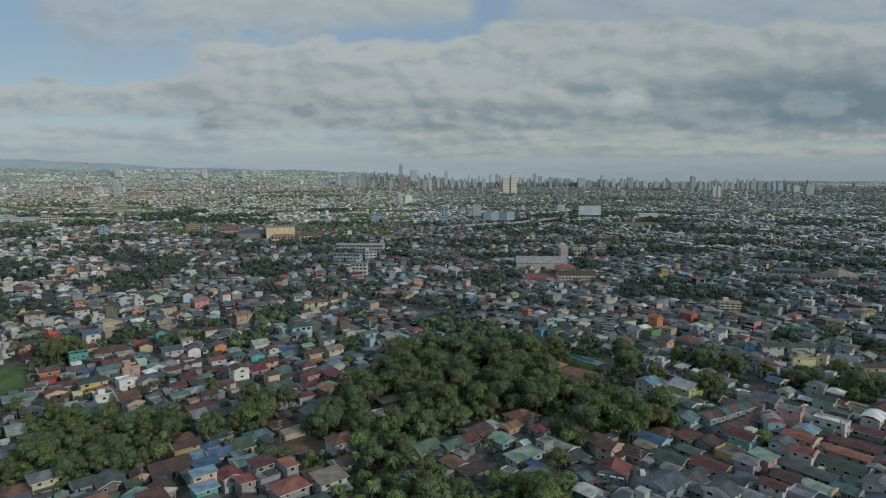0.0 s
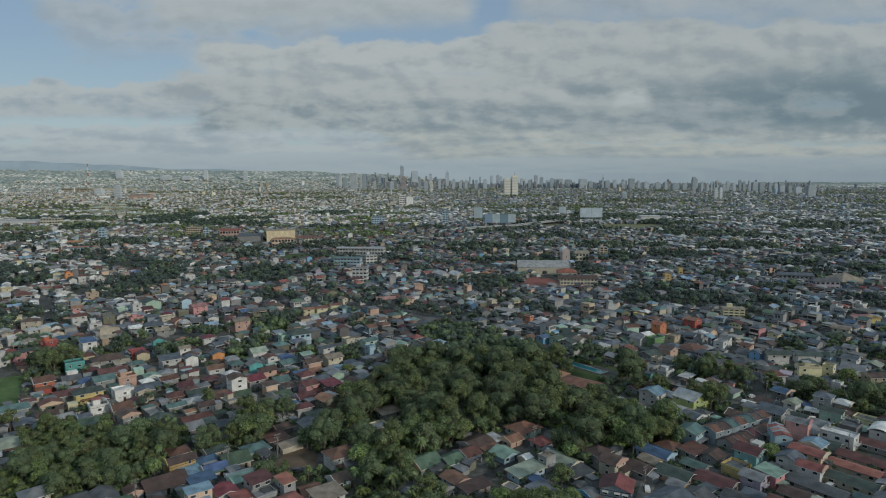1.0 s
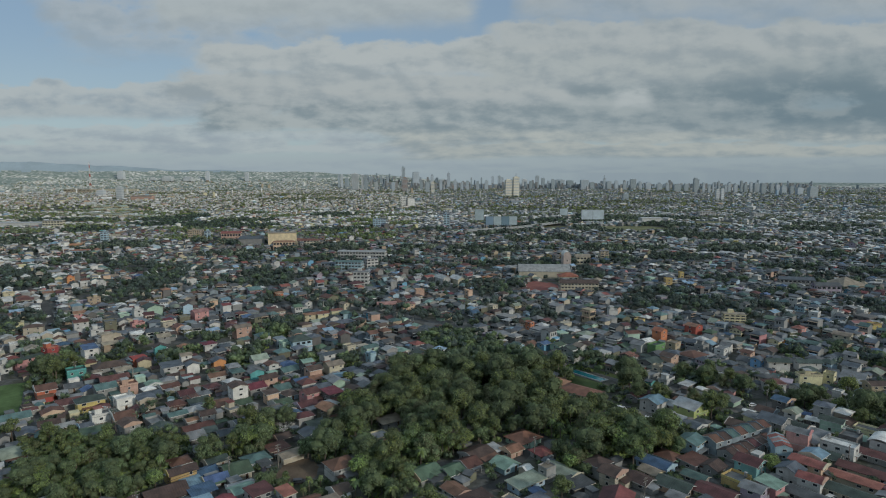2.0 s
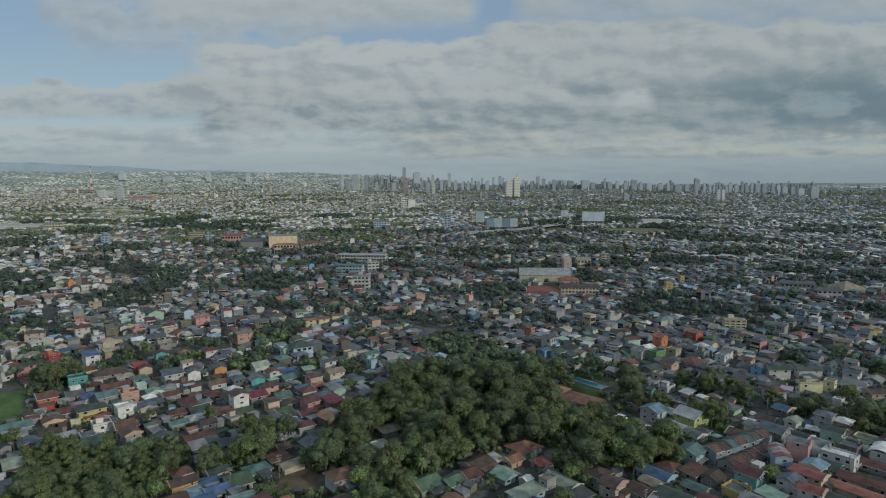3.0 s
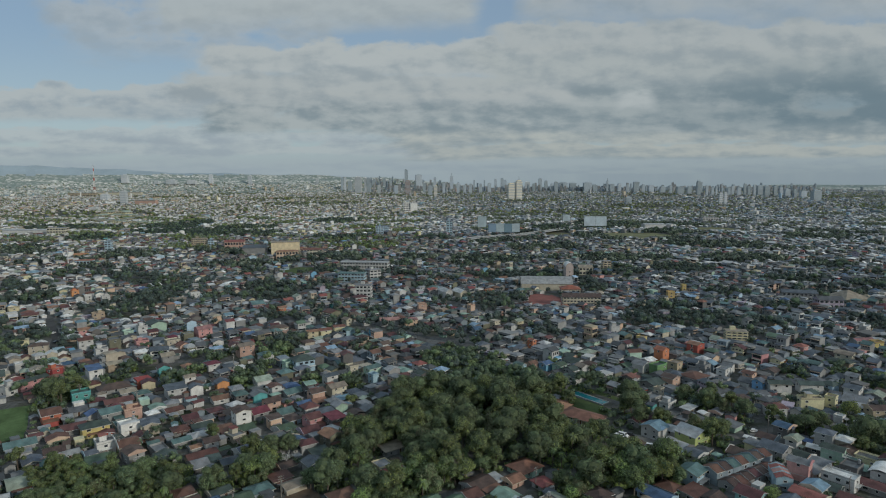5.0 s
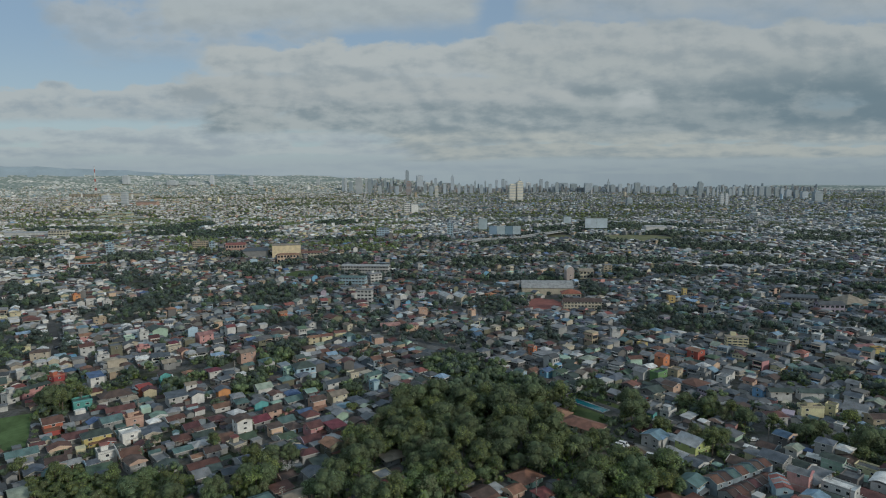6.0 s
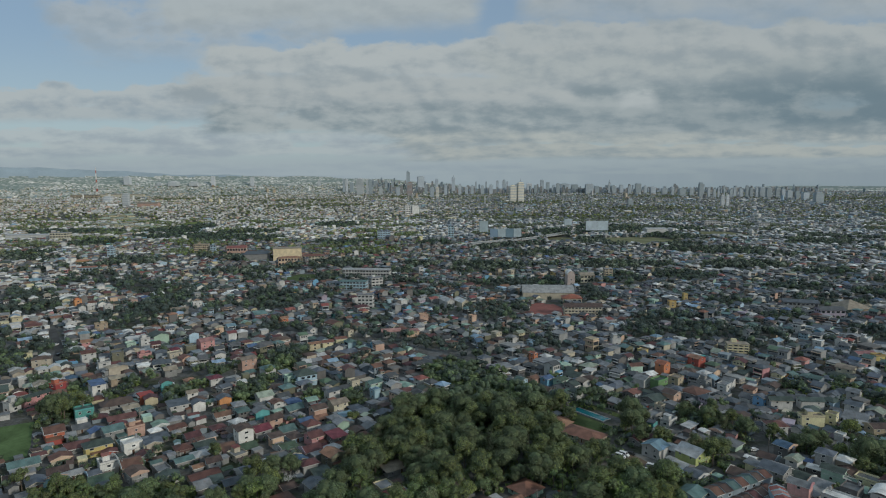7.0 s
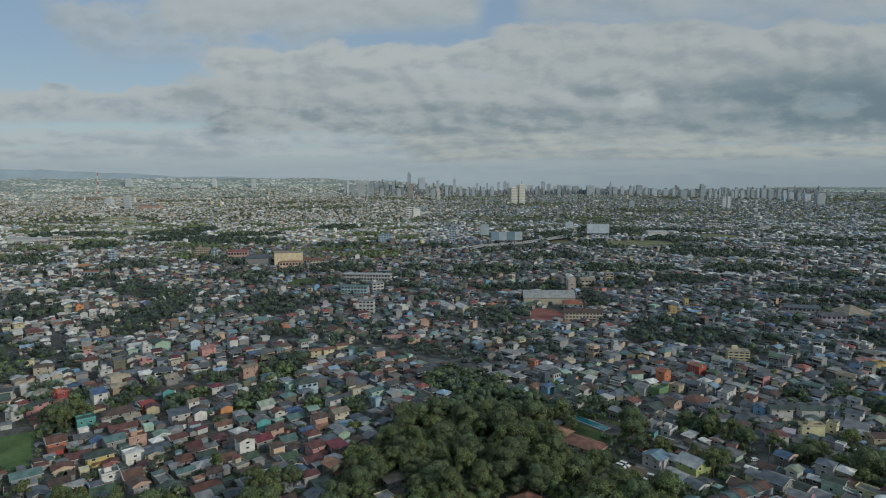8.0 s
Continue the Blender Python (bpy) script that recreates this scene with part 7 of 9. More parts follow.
tower(1531.9, 3527.2, 8.3, 6.6, 62.4, "tower_blue", 0, "distant high-rise on the skyline, haze in its blue-grey colour", 0)
tower(1570.1, 3528.9, 16.6, 13.3, 40.6, "tower_blue", 0, "distant high-rise on the skyline, haze in its blue-grey colour", 0)
tower(1588.4, 3527.7, 16.6, 13.3, 49.9, "tower_blue", 0, "distant high-rise on the skyline, haze in its blue-grey colour", 0)
tower(1623.4, 3526.8, 19.3, 15.5, 43.7, "tower_blue", 0, "distant high-rise on the skyline, haze in its blue-grey colour", 0)
tower(1653.9, 3522.0, 13.8, 11.1, 62.3, "tower_blue", 0, "distant high-rise on the skyline, haze in its blue-grey colour", 0)
tower(1676.7, 3521.9, 16.6, 13.3, 46.7, "tower_blue", 0, "distant high-rise on the skyline, haze in its blue-grey colour", 0)
tower(1705.6, 3518.7, 13.8, 11.0, 56.0, "tower_blue", 0, "distant high-rise on the skyline, haze in its blue-grey colour", 0)
tower(1737.4, 3523.5, 27.6, 22.1, 49.8, "tower_blue", 0, "distant high-rise on the skyline, haze in its blue-grey colour", 0)
tower(1722.1, 3418.1, 26.8, 21.4, 51.3, "tower_blue", 0, "distant high-rise on the skyline, haze in its blue-grey colour", 0)
tower(1764.7, 3411.4, 18.7, 15.0, 48.3, "tower_blue", 0, "distant high-rise on the skyline, haze in its blue-grey colour", 0)
tower(1794.1, 3409.5, 18.7, 15.0, 45.2, "tower_blue", 0, "distant high-rise on the skyline, haze in its blue-grey colour", 0)
tower(1776.2, 3314.5, 25.9, 20.8, 38.1, "tower_blue", 0, "distant high-rise on the skyline, haze in its blue-grey colour", 0)
tower(1764.7, 3217.0, 17.7, 14.1, 37.0, "tower_blue", 0, "distant high-rise on the skyline, haze in its blue-grey colour", 0)
tower(1759.3, 3134.3, 29.4, 23.5, 33.2, "tower_blue", 0, "distant high-rise on the skyline, haze in its blue-grey colour", 0)
tower(1609.1, 2764.6, 34.5, 27.6, 43.9, "tower_blue", 0, "distant high-rise on the skyline, haze in its blue-grey colour", 0)
tower(1095.7, 2534.1, 13.9, 11.1, 40.4, "tower_pale", 0, "distant pale grey high-rise on the skyline", 0)
tower(1114.5, 2532.3, 11.9, 9.5, 42.7, "tower_pale", 0, "distant pale grey high-rise on the skyline", 0)
tower(751.4, 2612.3, 22.5, 18.0, 23.1, "tower_blue", 0, "distant high-rise on the skyline, haze in its blue-grey colour", 0)
tower(-2127.2, 4213.5, 39.5, 31.6, 126.0, "tower_pale", 0, "distant pale grey high-rise on the skyline", 0)
tower(-1415.2, 2780.6, 26.1, 20.9, 51.5, "tower_pale", 0, "distant pale grey high-rise on the skyline", 0)
tower(-1702.8, 3163.5, 34.6, 27.7, 27.9, "tower_pale", 0, "distant pale grey high-rise on the skyline", 0)
tower(-2076.0, 4239.0, 16.6, 13.3, 81.3, "tower_pale", 0, "distant pale grey high-rise on the skyline", 0)
tower(-1636.2, 4427.3, 24.3, 19.4, 125.4, "tower_pale", 0, "distant pale grey high-rise on the skyline", 0)
tower(-1388.3, 4511.2, 24.7, 19.8, 117.2, "tower_pale", 0, "distant pale grey high-rise on the skyline", 0)
tower(-935.6, 4626.3, 21.7, 17.4, 96.1, "tower_pale", 0, "distant pale grey high-rise on the skyline", 0)
tower(-1144.3, 4579.2, 18.0, 14.4, 72.6, "tower_pale", 0, "distant pale grey high-rise on the skyline", 0)
tower(-1955.5, 4295.8, 30.3, 24.2, 84.4, "tower_pale", 0, "distant pale grey high-rise on the skyline", 0)
tower(-1871.2, 4333.3, 60.8, 48.7, 91.6, "tower_pale", 0, "distant pale grey high-rise on the skyline", 0)
tower(-1751.5, 4383.0, 54.8, 43.8, 87.2, "tower_pale", 0, "distant pale grey high-rise on the skyline", 0)
tower(-2291.1, 4126.7, 38.8, 31.0, 68.2, "tower_pale", 0, "distant pale grey high-rise on the skyline", 0)
tower(79.2, 4140.5, 19.5, 15.6, 65.8, "tower_blue", 0, "distant high-rise on the skyline, haze in its blue-grey colour", 0)
tower(123.2, 4137.3, 19.5, 15.6, 51.1, "tower_blue", 0, "distant high-rise on the skyline, haze in its blue-grey colour", 0)
tower(-314.3, 4028.3, 22.1, 17.7, 53.3, "tower_blue", 0, "distant high-rise on the skyline, haze in its blue-grey colour", 0)
tower(-439.2, 4178.8, 19.7, 15.7, 51.6, "tower_pale", 0, "distant pale grey high-rise on the skyline", 0)
tower(-141.8, 4156.8, 19.6, 15.6, 66.0, "tower_blue", 0, "distant high-rise on the skyline, haze in its blue-grey colour", 0)
tower(-12.7, 4147.3, 19.5, 15.6, 65.9, "tower_blue", 0, "distant high-rise on the skyline, haze in its blue-grey colour", 0)
tower(159.8, 4134.6, 19.5, 15.6, 58.4, "tower_blue", 0, "distant high-rise on the skyline, haze in its blue-grey colour", 0)
tower(225.6, 4129.7, 19.4, 15.5, 58.3, "tower_blue", 0, "distant high-rise on the skyline, haze in its blue-grey colour", 0)
tower(292.5, 4278.2, 23.5, 18.8, 60.4, "tower_blue", 0, "distant high-rise on the skyline, haze in its blue-grey colour", 0)
tower(477.5, 4425.1, 20.8, 16.7, 62.5, "tower_blue", 0, "distant high-rise on the skyline, haze in its blue-grey colour", 0)
tower(609.6, 4414.6, 20.8, 16.6, 54.5, "tower_blue", 0, "distant high-rise on the skyline, haze in its blue-grey colour", 0)
tower(762.4, 4404.2, 24.2, 19.3, 66.0, "tower_blue", 0, "distant high-rise on the skyline, haze in its blue-grey colour", 0)
radio_mast(-2140.0, 3860.0, 186.0)

# ---- houses of the near quarter ----
banded_house(55.0, 190.6, 9.6, 8.6, -24)
# the row's fronts lie in shade, which the blue-grey wall colour stands for
terrace(101.7, 233.3, 131.4, 249.7, 7, 7.5, 2, ['rust', 'brown', 'teal', 'rust', 'teal', 'brown'], "bluegrey")
terrace(105.8, 227.0, 129.1, 242.2, 6, 7.0, 1, ['brown', 'rust', 'brown', 'maroon'], "concrete")
terrace(127.5, 226.1, 129.9, 237.0, 3, 6.0, 2, ['red', 'pinkroof'], "lightblue")
house(-127.7, 186.3, 7.2, 7.2, 2, "hip", "x", "grey", "cream", 42.8, 3)
house(-107.8, 188.6, 7.5, 9.0, 1, "gable", "y", "darkgrey", "darkwall", 37.1, 3)
house(-115.8, 186.9, 6.0, 6.8, 1, "gable", "x", "darkgrey", "concrete", 43.6, 3)
house(-100.0, 192.5, 4.8, 5.6, 1, "gable", "y", "brown", "white", 37.9, 3)
house(-99.1, 185.7, 3.2, 4.0, 1, "shed", "x", "green", "mint", 37.9, 3)
house(-163.5, 228.8, 8.0, 9.6, 1, "vault", "x", "palegreen", "lightblue", 41.0, 3)
house(-167.8, 236.9, 6.4, 5.6, 1, "gable", "x", "grey", "concrete", 42.3, 3)
house(-133.9, 181.8, 7.2, 7.2, 1, "hip", "x", "rust", "cream", 38.6, 3)
house(-97.7, 221.8, 6.4, 6.4, 1, "hip", "x", "rust", "cream", 37.8, 3)
house(-91.9, 209.6, 8.8, 5.1, 2, "gable", "x", "brown", "yellow", 39.7, 3)
house(-85.5, 214.2, 6.5, 5.2, 1, "gable", "x", "blue", "lightblue", 40.6, 3)
house(-86.6, 205.3, 5.4, 5.4, 1, "shed", "x", "lightblue", "white", 39.6, 3)
house(-81.2, 200.1, 7.5, 5.3, 1, "shed", "x", "blue", "concrete", 39.8, 3)
house(-79.9, 208.6, 7.3, 5.1, 1, "gable", "x", "blue", "white", 38.1, 3)
house(-75.1, 215.6, 8.2, 10.3, 1, "gable", "x", "green", "cream", 36.9, 3)
house(-84.7, 222.5, 7.3, 5.1, 1, "gable", "x", "darkgreen", "concrete", 43.7, 3)
house(-70.3, 224.3, 8.5, 7.0, 1, "hip", "x", "teal", "cream", 38.9, 3)
house(-92.9, 198.2, 12.4, 10.2, 1, "gable", "x", "brown", "white", 40.2, 3)
house(-75.6, 183.5, 7.2, 4.0, 3, "shed", "x", "lightblue", "peach", 37.5, 3)
house(-73.7, 179.1, 6.4, 4.8, 2, "shed", "x", "lightblue", "teal", 41.4, 3)
house(-66.7, 196.2, 6.4, 5.6, 2, "gable", "x", "mint", "white", 43.2, 3)
house(-68.8, 187.8, 5.6, 6.4, 2, "gable", "y", "crimson", "white", 37.3, 3)
house(-59.2, 190.5, 7.0, 6.2, 3, "shed", "x", "maroon", "concrete", 43.7, 3)
house(-50.3, 189.3, 4.0, 5.6, 3, "shed", "x", "red", "concrete", 43.4, 3)
house(-62.7, 183.8, 4.8, 5.6, 2, "shed", "y", "red", "concrete", 41.7, 3)
house(-56.1, 185.4, 6.2, 4.7, 2, "flat", "x", "grey", "concrete", 39.0, 3)
house(-48.0, 179.9, 9.6, 8.0, 2, "hip", "x", "red", "concrete", 42.0, 3)
house(-64.8, 233.5, 7.2, 5.6, 1, "shed", "x", "rust", "concrete", 41.2, 3)
house(-88.6, 248.5, 8.8, 5.6, 1, "gable", "x", "slate", "concrete", 36.9, 2)
house(-103.3, 253.5, 11.6, 7.0, 1, "gable", "x", "rust", "tan", 40.4, 2)
house(-93.9, 233.7, 6.4, 5.6, 1, "hip", "x", "grey", "concrete", 40.3, 3)
keep_view(-37.2, 196.7, 16.8, 8.0)
keep_view(-37.2, 205.7, 13.8, 8.0)
house(-37.2, 214.7, 8.8, 8.0, 2, "hip", "x", "rust", "white", 36.1, 3)
keep_view(-36.5, 176.4, 13.8, 7.2)
house(-36.5, 185.4, 8.8, 7.2, 2, "shed", "x", "tan", "white", 36.6, 3)
keep_view(-7.2, 203.7, 14.5, 8.8)
house(-7.2, 212.7, 9.5, 8.8, 1, "gable", "x", "green", "concrete", 40.6, 3)
keep_view(31.7, 233.9, 15.4, 9.6)
house(31.7, 242.9, 10.4, 9.6, 1, "hip", "x", "terracotta", "mint", 40.2, 2)
house(18.8, 232.9, 4.0, 4.0, 1, "shed", "x", "galv", "white", 40.4, 3)
keep_view(22.1, 210.6, 12.2, 7.2)
house(22.1, 219.6, 7.2, 7.2, 1, "gable", "y", "mint", "lightblue", 38.6, 3)
house(12.1, 228.7, 10.4, 8.0, 1, "gable", "x", "brown", "concrete", 41.5, 3)
house(5.2, 246.7, 6.4, 6.4, 1, "hip", "x", "tan", "concrete", 41.1, 2)
keep_view(28.1, 197.3, 17.4, 5.8)
house(28.1, 206.3, 12.4, 5.8, 1, "shed", "x", "palegreen", "lightblue", 37.7, 3)
house(41.8, 213.9, 6.6, 12.4, 1, "gable", "y", "palegreen", "cream", 39.7, 3)
house(3.7, 200.2, 5.6, 8.0, 1, "gable", "y", "rust", "white", 39.0, 3)
house(2.5, 214.5, 6.6, 6.6, 1, "gable", "x", "green", "concrete", 41.1, 3)
house(9.8, 194.6, 9.6, 4.8, 1, "shed", "x", "brown", "concrete", 36.3, 3)
house(25.9, 231.8, 6.4, 5.6, 1, "gable", "x", "terracotta", "peach", 39.3, 3)
house(36.0, 211.1, 4.7, 4.0, 2, "flat", "x", "tan", "concrete", 38.2, 3)
house(58.3, 208.2, 7.0, 6.2, 2, "gable", "y", "brown", "cream", 43.1, 3)
house(55.0, 215.5, 7.2, 6.4, 2, "hip", "x", "brown", "concrete", 38.8, 3)
house(77.3, 220.2, 6.4, 12.0, 1, "gable", "y", "blue", "lightblue", 40.4, 3)
house(73.5, 213.6, 4.8, 6.4, 1, "gable", "y", "tan", "paleyellow", 36.5, 3)
house(84.0, 226.1, 6.4, 7.2, 1, "hip", "x", "rust", "concrete", 40.0, 3)
house(68.0, 207.4, 6.6, 8.0, 1, "gable", "y", "brown", "concrete", 37.9, 3)
house(78.5, 203.5, 7.3, 11.0, 1, "gable", "y", "darkgreen", "peach", 43.8, 3)
house(87.8, 209.6, 4.5, 7.5, 1, "gable", "y", "teal", "concrete", 40.9, 3)
house(90.1, 198.3, 8.0, 11.7, 1, "gable", "y", "maroon", "concrete", 43.3, 3)
house(68.8, 181.8, 11.3, 9.0, 2, "gable", "x", "slate", "bluegrey", 36.7, 3)
house(95.4, 233.9, 8.0, 8.0, 2, "gable", "x", "teal", "lightblue", 43.7, 3)
house(92.1, 222.0, 8.8, 6.4, 1, "shed", "x", "rust", "concrete", 36.3, 3)
house(97.1, 217.2, 6.4, 6.4, 1, "gable", "x", "brown", "concrete", 40.6, 3)
house(109.9, 216.1, 7.2, 8.0, 2, "gable", "y", "maroon", "aqua", 37.8, 3)
house(130.2, 214.9, 6.0, 10.5, 2, "gable", "y", "red", "peach", 38.5, 3)
house(150.4, 229.5, 6.0, 11.3, 2, "flat", "x", "white", "white", 40.0, 3)
house(144.1, 226.0, 6.8, 7.5, 1, "gable", "y", "darkgreen", "concrete", 43.4, 3)
house(141.9, 206.9, 5.3, 15.1, 1, "gable", "y", "red", "cream", 39.6, 3)
house(149.5, 213.1, 5.6, 16.0, 1, "gable", "y", "maroon", "cream", 39.8, 3)
house(135.0, 197.0, 6.4, 14.4, 1, "gable", "y", "darkgreen", "cream", 39.3, 3)
house(121.2, 193.7, 6.2, 17.1, 1, "gable", "y", "darkgrey", "concrete", 36.6, 3)
house(108.6, 199.3, 6.4, 6.4, 2, "shed", "x", "mint", "pink", 36.6, 3)
house(101.7, 196.6, 5.6, 6.4, 2, "gable", "y", "grey", "lilac", 41.9, 3)
house(101.8, 179.5, 4.5, 6.8, 2, "gable", "y", "rust", "white", 41.5, 3)
house(111.9, 189.2, 5.8, 8.8, 1, "gable", "y", "brown", "concrete", 43.3, 3)
house(117.6, 182.3, 5.2, 7.8, 1, "gable", "y", "palegreen", "concrete", 38.6, 3)
house(92.6, 186.4, 6.0, 9.0, 1, "gable", "y", "darkgrey", "white", 36.6, 3)
house(99.2, 187.5, 5.0, 8.5, 1, "gable", "y", "slate", "concrete", 38.2, 3)
house(169.4, 233.4, 9.6, 6.4, 2, "vault", "x", "white", "white", 42.9, 3)
house(161.4, 226.6, 6.4, 14.4, 1, "gable", "y", "maroon", "concrete", 39.6, 3)
house(120.8, 209.7, 6.2, 7.0, 2, "gable", "x", "slate", "white", 39.0, 3)
house(124.3, 203.0, 5.4, 7.0, 2, "gable", "y", "red", "white", 42.4, 3)
house(135.0, 179.6, 6.2, 8.2, 2, "gable", "x", "grey", "white", 42.5, 3)
house(125.8, 181.1, 5.3, 7.1, 1, "gable", "y", "teal", "concrete", 37.2, 3)
house(84.4, 176.3, 7.2, 8.0, 2, "gable", "x", "darkgrey", "white", 38.2, 3)
house(79.5, 182.1, 5.3, 6.8, 1, "gable", "y", "grey", "concrete", 40.0, 3)
house(-229.4, 358.0, 6.5, 6.0, 3, "flat", "x", "pinkroof", "redwall", 66.0, 1)
house(-240.2, 334.0, 6.5, 5.5, 2, "flat", "x", "grey", "white", 66.0, 1)
house(-235.2, 346.0, 16.0, 5.5, 2, "gable", "x", "darkgreen", "pink", 66.0, 1)
house(-194.4, 323.4, 8.8, 7.2, 2, "flat", "x", "teal", "teal", 37.6, 1)
house(-206.3, 358.1, 7.2, 9.6, 3, "shed", "x", "blue", "sunwhite", 42.3, 1)
house(-214.5, 353.6, 8.0, 5.6, 1, "gable", "x", "slate", "lightblue", 37.2, 1)
house(-193.5, 296.0, 8.0, 10.4, 2, "gable", "x", "rust", "redwall", 39.2, 2)
house(-184.8, 295.1, 4.0, 4.8, 1, "shed", "x", "galv", "white", 36.6, 2)
house(-185.7, 305.6, 7.2, 7.2, 1, "gable", "x", "darkgrey", "concrete", 37.6, 2)
house(-175.1, 283.7, 9.6, 8.8, 1, "gable", "x", "maroon", "concrete", 36.7, 2)
house(-162.9, 280.1, 11.2, 7.2, 2, "hip", "x", "darkgreen", "yellow", 39.4, 2)
house(-165.2, 297.5, 8.8, 8.8, 2, "gable", "x", "teal", "concrete", 43.3, 2)
house(-155.6, 300.2, 8.0, 6.4, 2, "flat", "x", "terracotta", "peach", 40.4, 2)
house(-148.0, 281.7, 8.0, 6.4, 2, "flat", "x", "white", "sunwhite", 42.1, 2)
house(-185.7, 340.7, 16.0, 10.4, 1, "hip", "x", "brown", "concrete", 39.0, 1)
house(-171.9, 318.7, 12.8, 7.2, 1, "gable", "x", "maroon", "concrete", 37.6, 1)
house(-174.8, 271.0, 8.0, 6.4, 1, "gable", "y", "rust", "cream", 38.9, 2)
house(-148.1, 261.2, 7.2, 6.4, 2, "flat", "x", "grey", "sunwhite", 39.2, 2)
house(-137.7, 260.2, 7.2, 9.6, 2, "gable", "x", "rust", "peach", 37.2, 2)
house(-187.7, 264.8, 11.2, 8.0, 1, "gable", "x", "teal", "concrete", 40.6, 2)
house(-168.3, 257.9, 7.2, 7.2, 1, "gable", "x", "brown", "concrete", 37.2, 2)
house(-160.5, 255.3, 7.2, 4.8, 1, "gable", "x", "galv", "white", 43.8, 2)
house(-165.4, 330.8, 7.2, 6.4, 1, "hip", "x", "teal", "concrete", 43.7, 1)
house(-174.4, 333.0, 7.2, 5.6, 1, "gable", "x", "tan", "concrete", 43.0, 1)
house(-260.9, 376.3, 8.0, 6.4, 2, "flat", "x", "white", "white", 41.7, 1)
house(-147.4, 331.5, 9.6, 8.0, 2, "shed", "x", "slate", "white", 38.0, 1)
house(-144.2, 342.8, 5.6, 4.8, 3, "gable", "x", "tan", "sunwhite", 37.0, 1)
house(-147.0, 309.0, 6.4, 6.4, 1, "gable", "y", "mint", "white", 38.2, 2)
house(-137.4, 305.2, 8.0, 6.4, 1, "gable", "x", "rust", "concrete", 43.5, 2)
house(-125.0, 294.7, 6.4, 7.2, 1, "gable", "x", "maroon", "concrete", 42.6, 2)
house(-115.3, 285.0, 8.8, 6.4, 1, "gable", "x", "darkgreen", "mint", 39.8, 2)
house(-123.6, 281.6, 7.2, 6.4, 1, "hip", "x", "rust", "concrete", 36.2, 2)
house(-112.9, 274.1, 6.4, 6.4, 1, "hip", "x", "galv", "concrete", 37.9, 2)
house(-98.5, 291.5, 7.2, 8.0, 3, "gable", "y", "brown", "sunwhite", 36.0, 2)
house(-92.2, 297.1, 8.0, 8.0, 2, "gable", "x", "crimson", "concrete", 42.6, 2)
house(-119.8, 322.2, 8.0, 6.4, 1, "gable", "x", "rust", "white", 37.9, 1)
house(-116.0, 305.1, 6.4, 6.4, 1, "hip", "x", "maroon", "lilac", 41.7, 2)
house(-89.6, 311.6, 7.2, 6.4, 2, "gable", "x", "brown", "peach", 43.4, 1)
house(-81.9, 288.3, 5.6, 4.8, 2, "shed", "x", "brown", "peach", 40.1, 2)
house(-104.3, 345.8, 8.0, 8.0, 2, "gable", "x", "palegreen", "white", 36.7, 1)
house(-94.0, 334.3, 5.6, 5.6, 2, "gable", "y", "rust", "white", 40.1, 1)
house(-93.9, 282.3, 7.2, 7.2, 1, "gable", "x", "green", "cream", 36.4, 2)
house(-75.4, 282.2, 7.2, 7.2, 1, "gable", "x", "green", "white", 43.7, 2)
house(-84.3, 332.2, 8.8, 8.0, 1, "gable", "x", "teal", "concrete", 43.2, 1)
house(-118.1, 268.4, 7.2, 4.8, 1, "gable", "x", "teal", "concrete", 40.6, 2)
house(-102.7, 262.8, 5.4, 5.4, 2, "gable", "x", "brown", "white", 36.4, 2)
house(-87.8, 268.2, 8.8, 4.8, 1, "shed", "x", "brown", "white", 43.5, 2)
house(-143.9, 376.8, 7.2, 7.2, 2, "hip", "x", "crimson", "white", 40.7, 1)
house(-130.7, 352.9, 8.8, 6.4, 1, "hip", "x", "brown", "concrete", 40.2, 1)
house(-80.9, 303.0, 7.2, 7.2, 1, "gable", "x", "teal", "concrete", 38.5, 2)
house(-60.2, 334.0, 8.8, 7.2, 2, "gable", "x", "tan", "cream", 39.3, 1)
house(-69.5, 325.5, 7.2, 6.4, 2, "gable", "x", "brown", "peach", 40.0, 1)
house(-73.6, 314.0, 7.2, 6.4, 1, "gable", "x", "blue", "concrete", 39.9, 1)
house(-59.8, 296.7, 7.2, 7.2, 2, "gable", "x", "slate", "white", 41.4, 2)
house(-64.1, 289.9, 6.4, 8.0, 2, "gable", "x", "maroon", "pink", 40.6, 2)
house(-63.4, 279.8, 8.0, 7.2, 1, "gable", "x", "maroon", "lilac", 36.6, 2)
house(-66.8, 317.8, 6.4, 5.6, 1, "gable", "x", "terracotta", "concrete", 37.5, 1)
house(-53.7, 321.6, 6.4, 4.8, 1, "shed", "x", "lightblue", "white", 36.0, 1)
house(-66.9, 352.7, 7.2, 5.6, 2, "gable", "x", "slate", "white", 42.2, 1)
house(-56.7, 369.0, 5.6, 5.6, 2, "flat", "x", "tan", "cream", 40.1, 1)
house(-44.4, 367.8, 8.0, 6.4, 2, "gable", "x", "teal", "mint", 40.7, 1)
house(-42.0, 353.5, 4.0, 4.8, 2, "flat", "x", "lightblue", "lightblue", 43.3, 1)
house(-34.8, 354.5, 7.2, 5.6, 1, "gable", "x", "palegreen", "concrete", 39.6, 1)
house(-25.0, 369.4, 6.4, 8.0, 1, "gable", "y", "mint", "white", 43.0, 1)
house(-26.0, 359.2, 7.2, 6.4, 1, "gable", "x", "maroon", "concrete", 37.1, 1)
house(-17.0, 356.7, 4.8, 6.4, 1, "gable", "y", "darkgrey", "white", 40.8, 1)
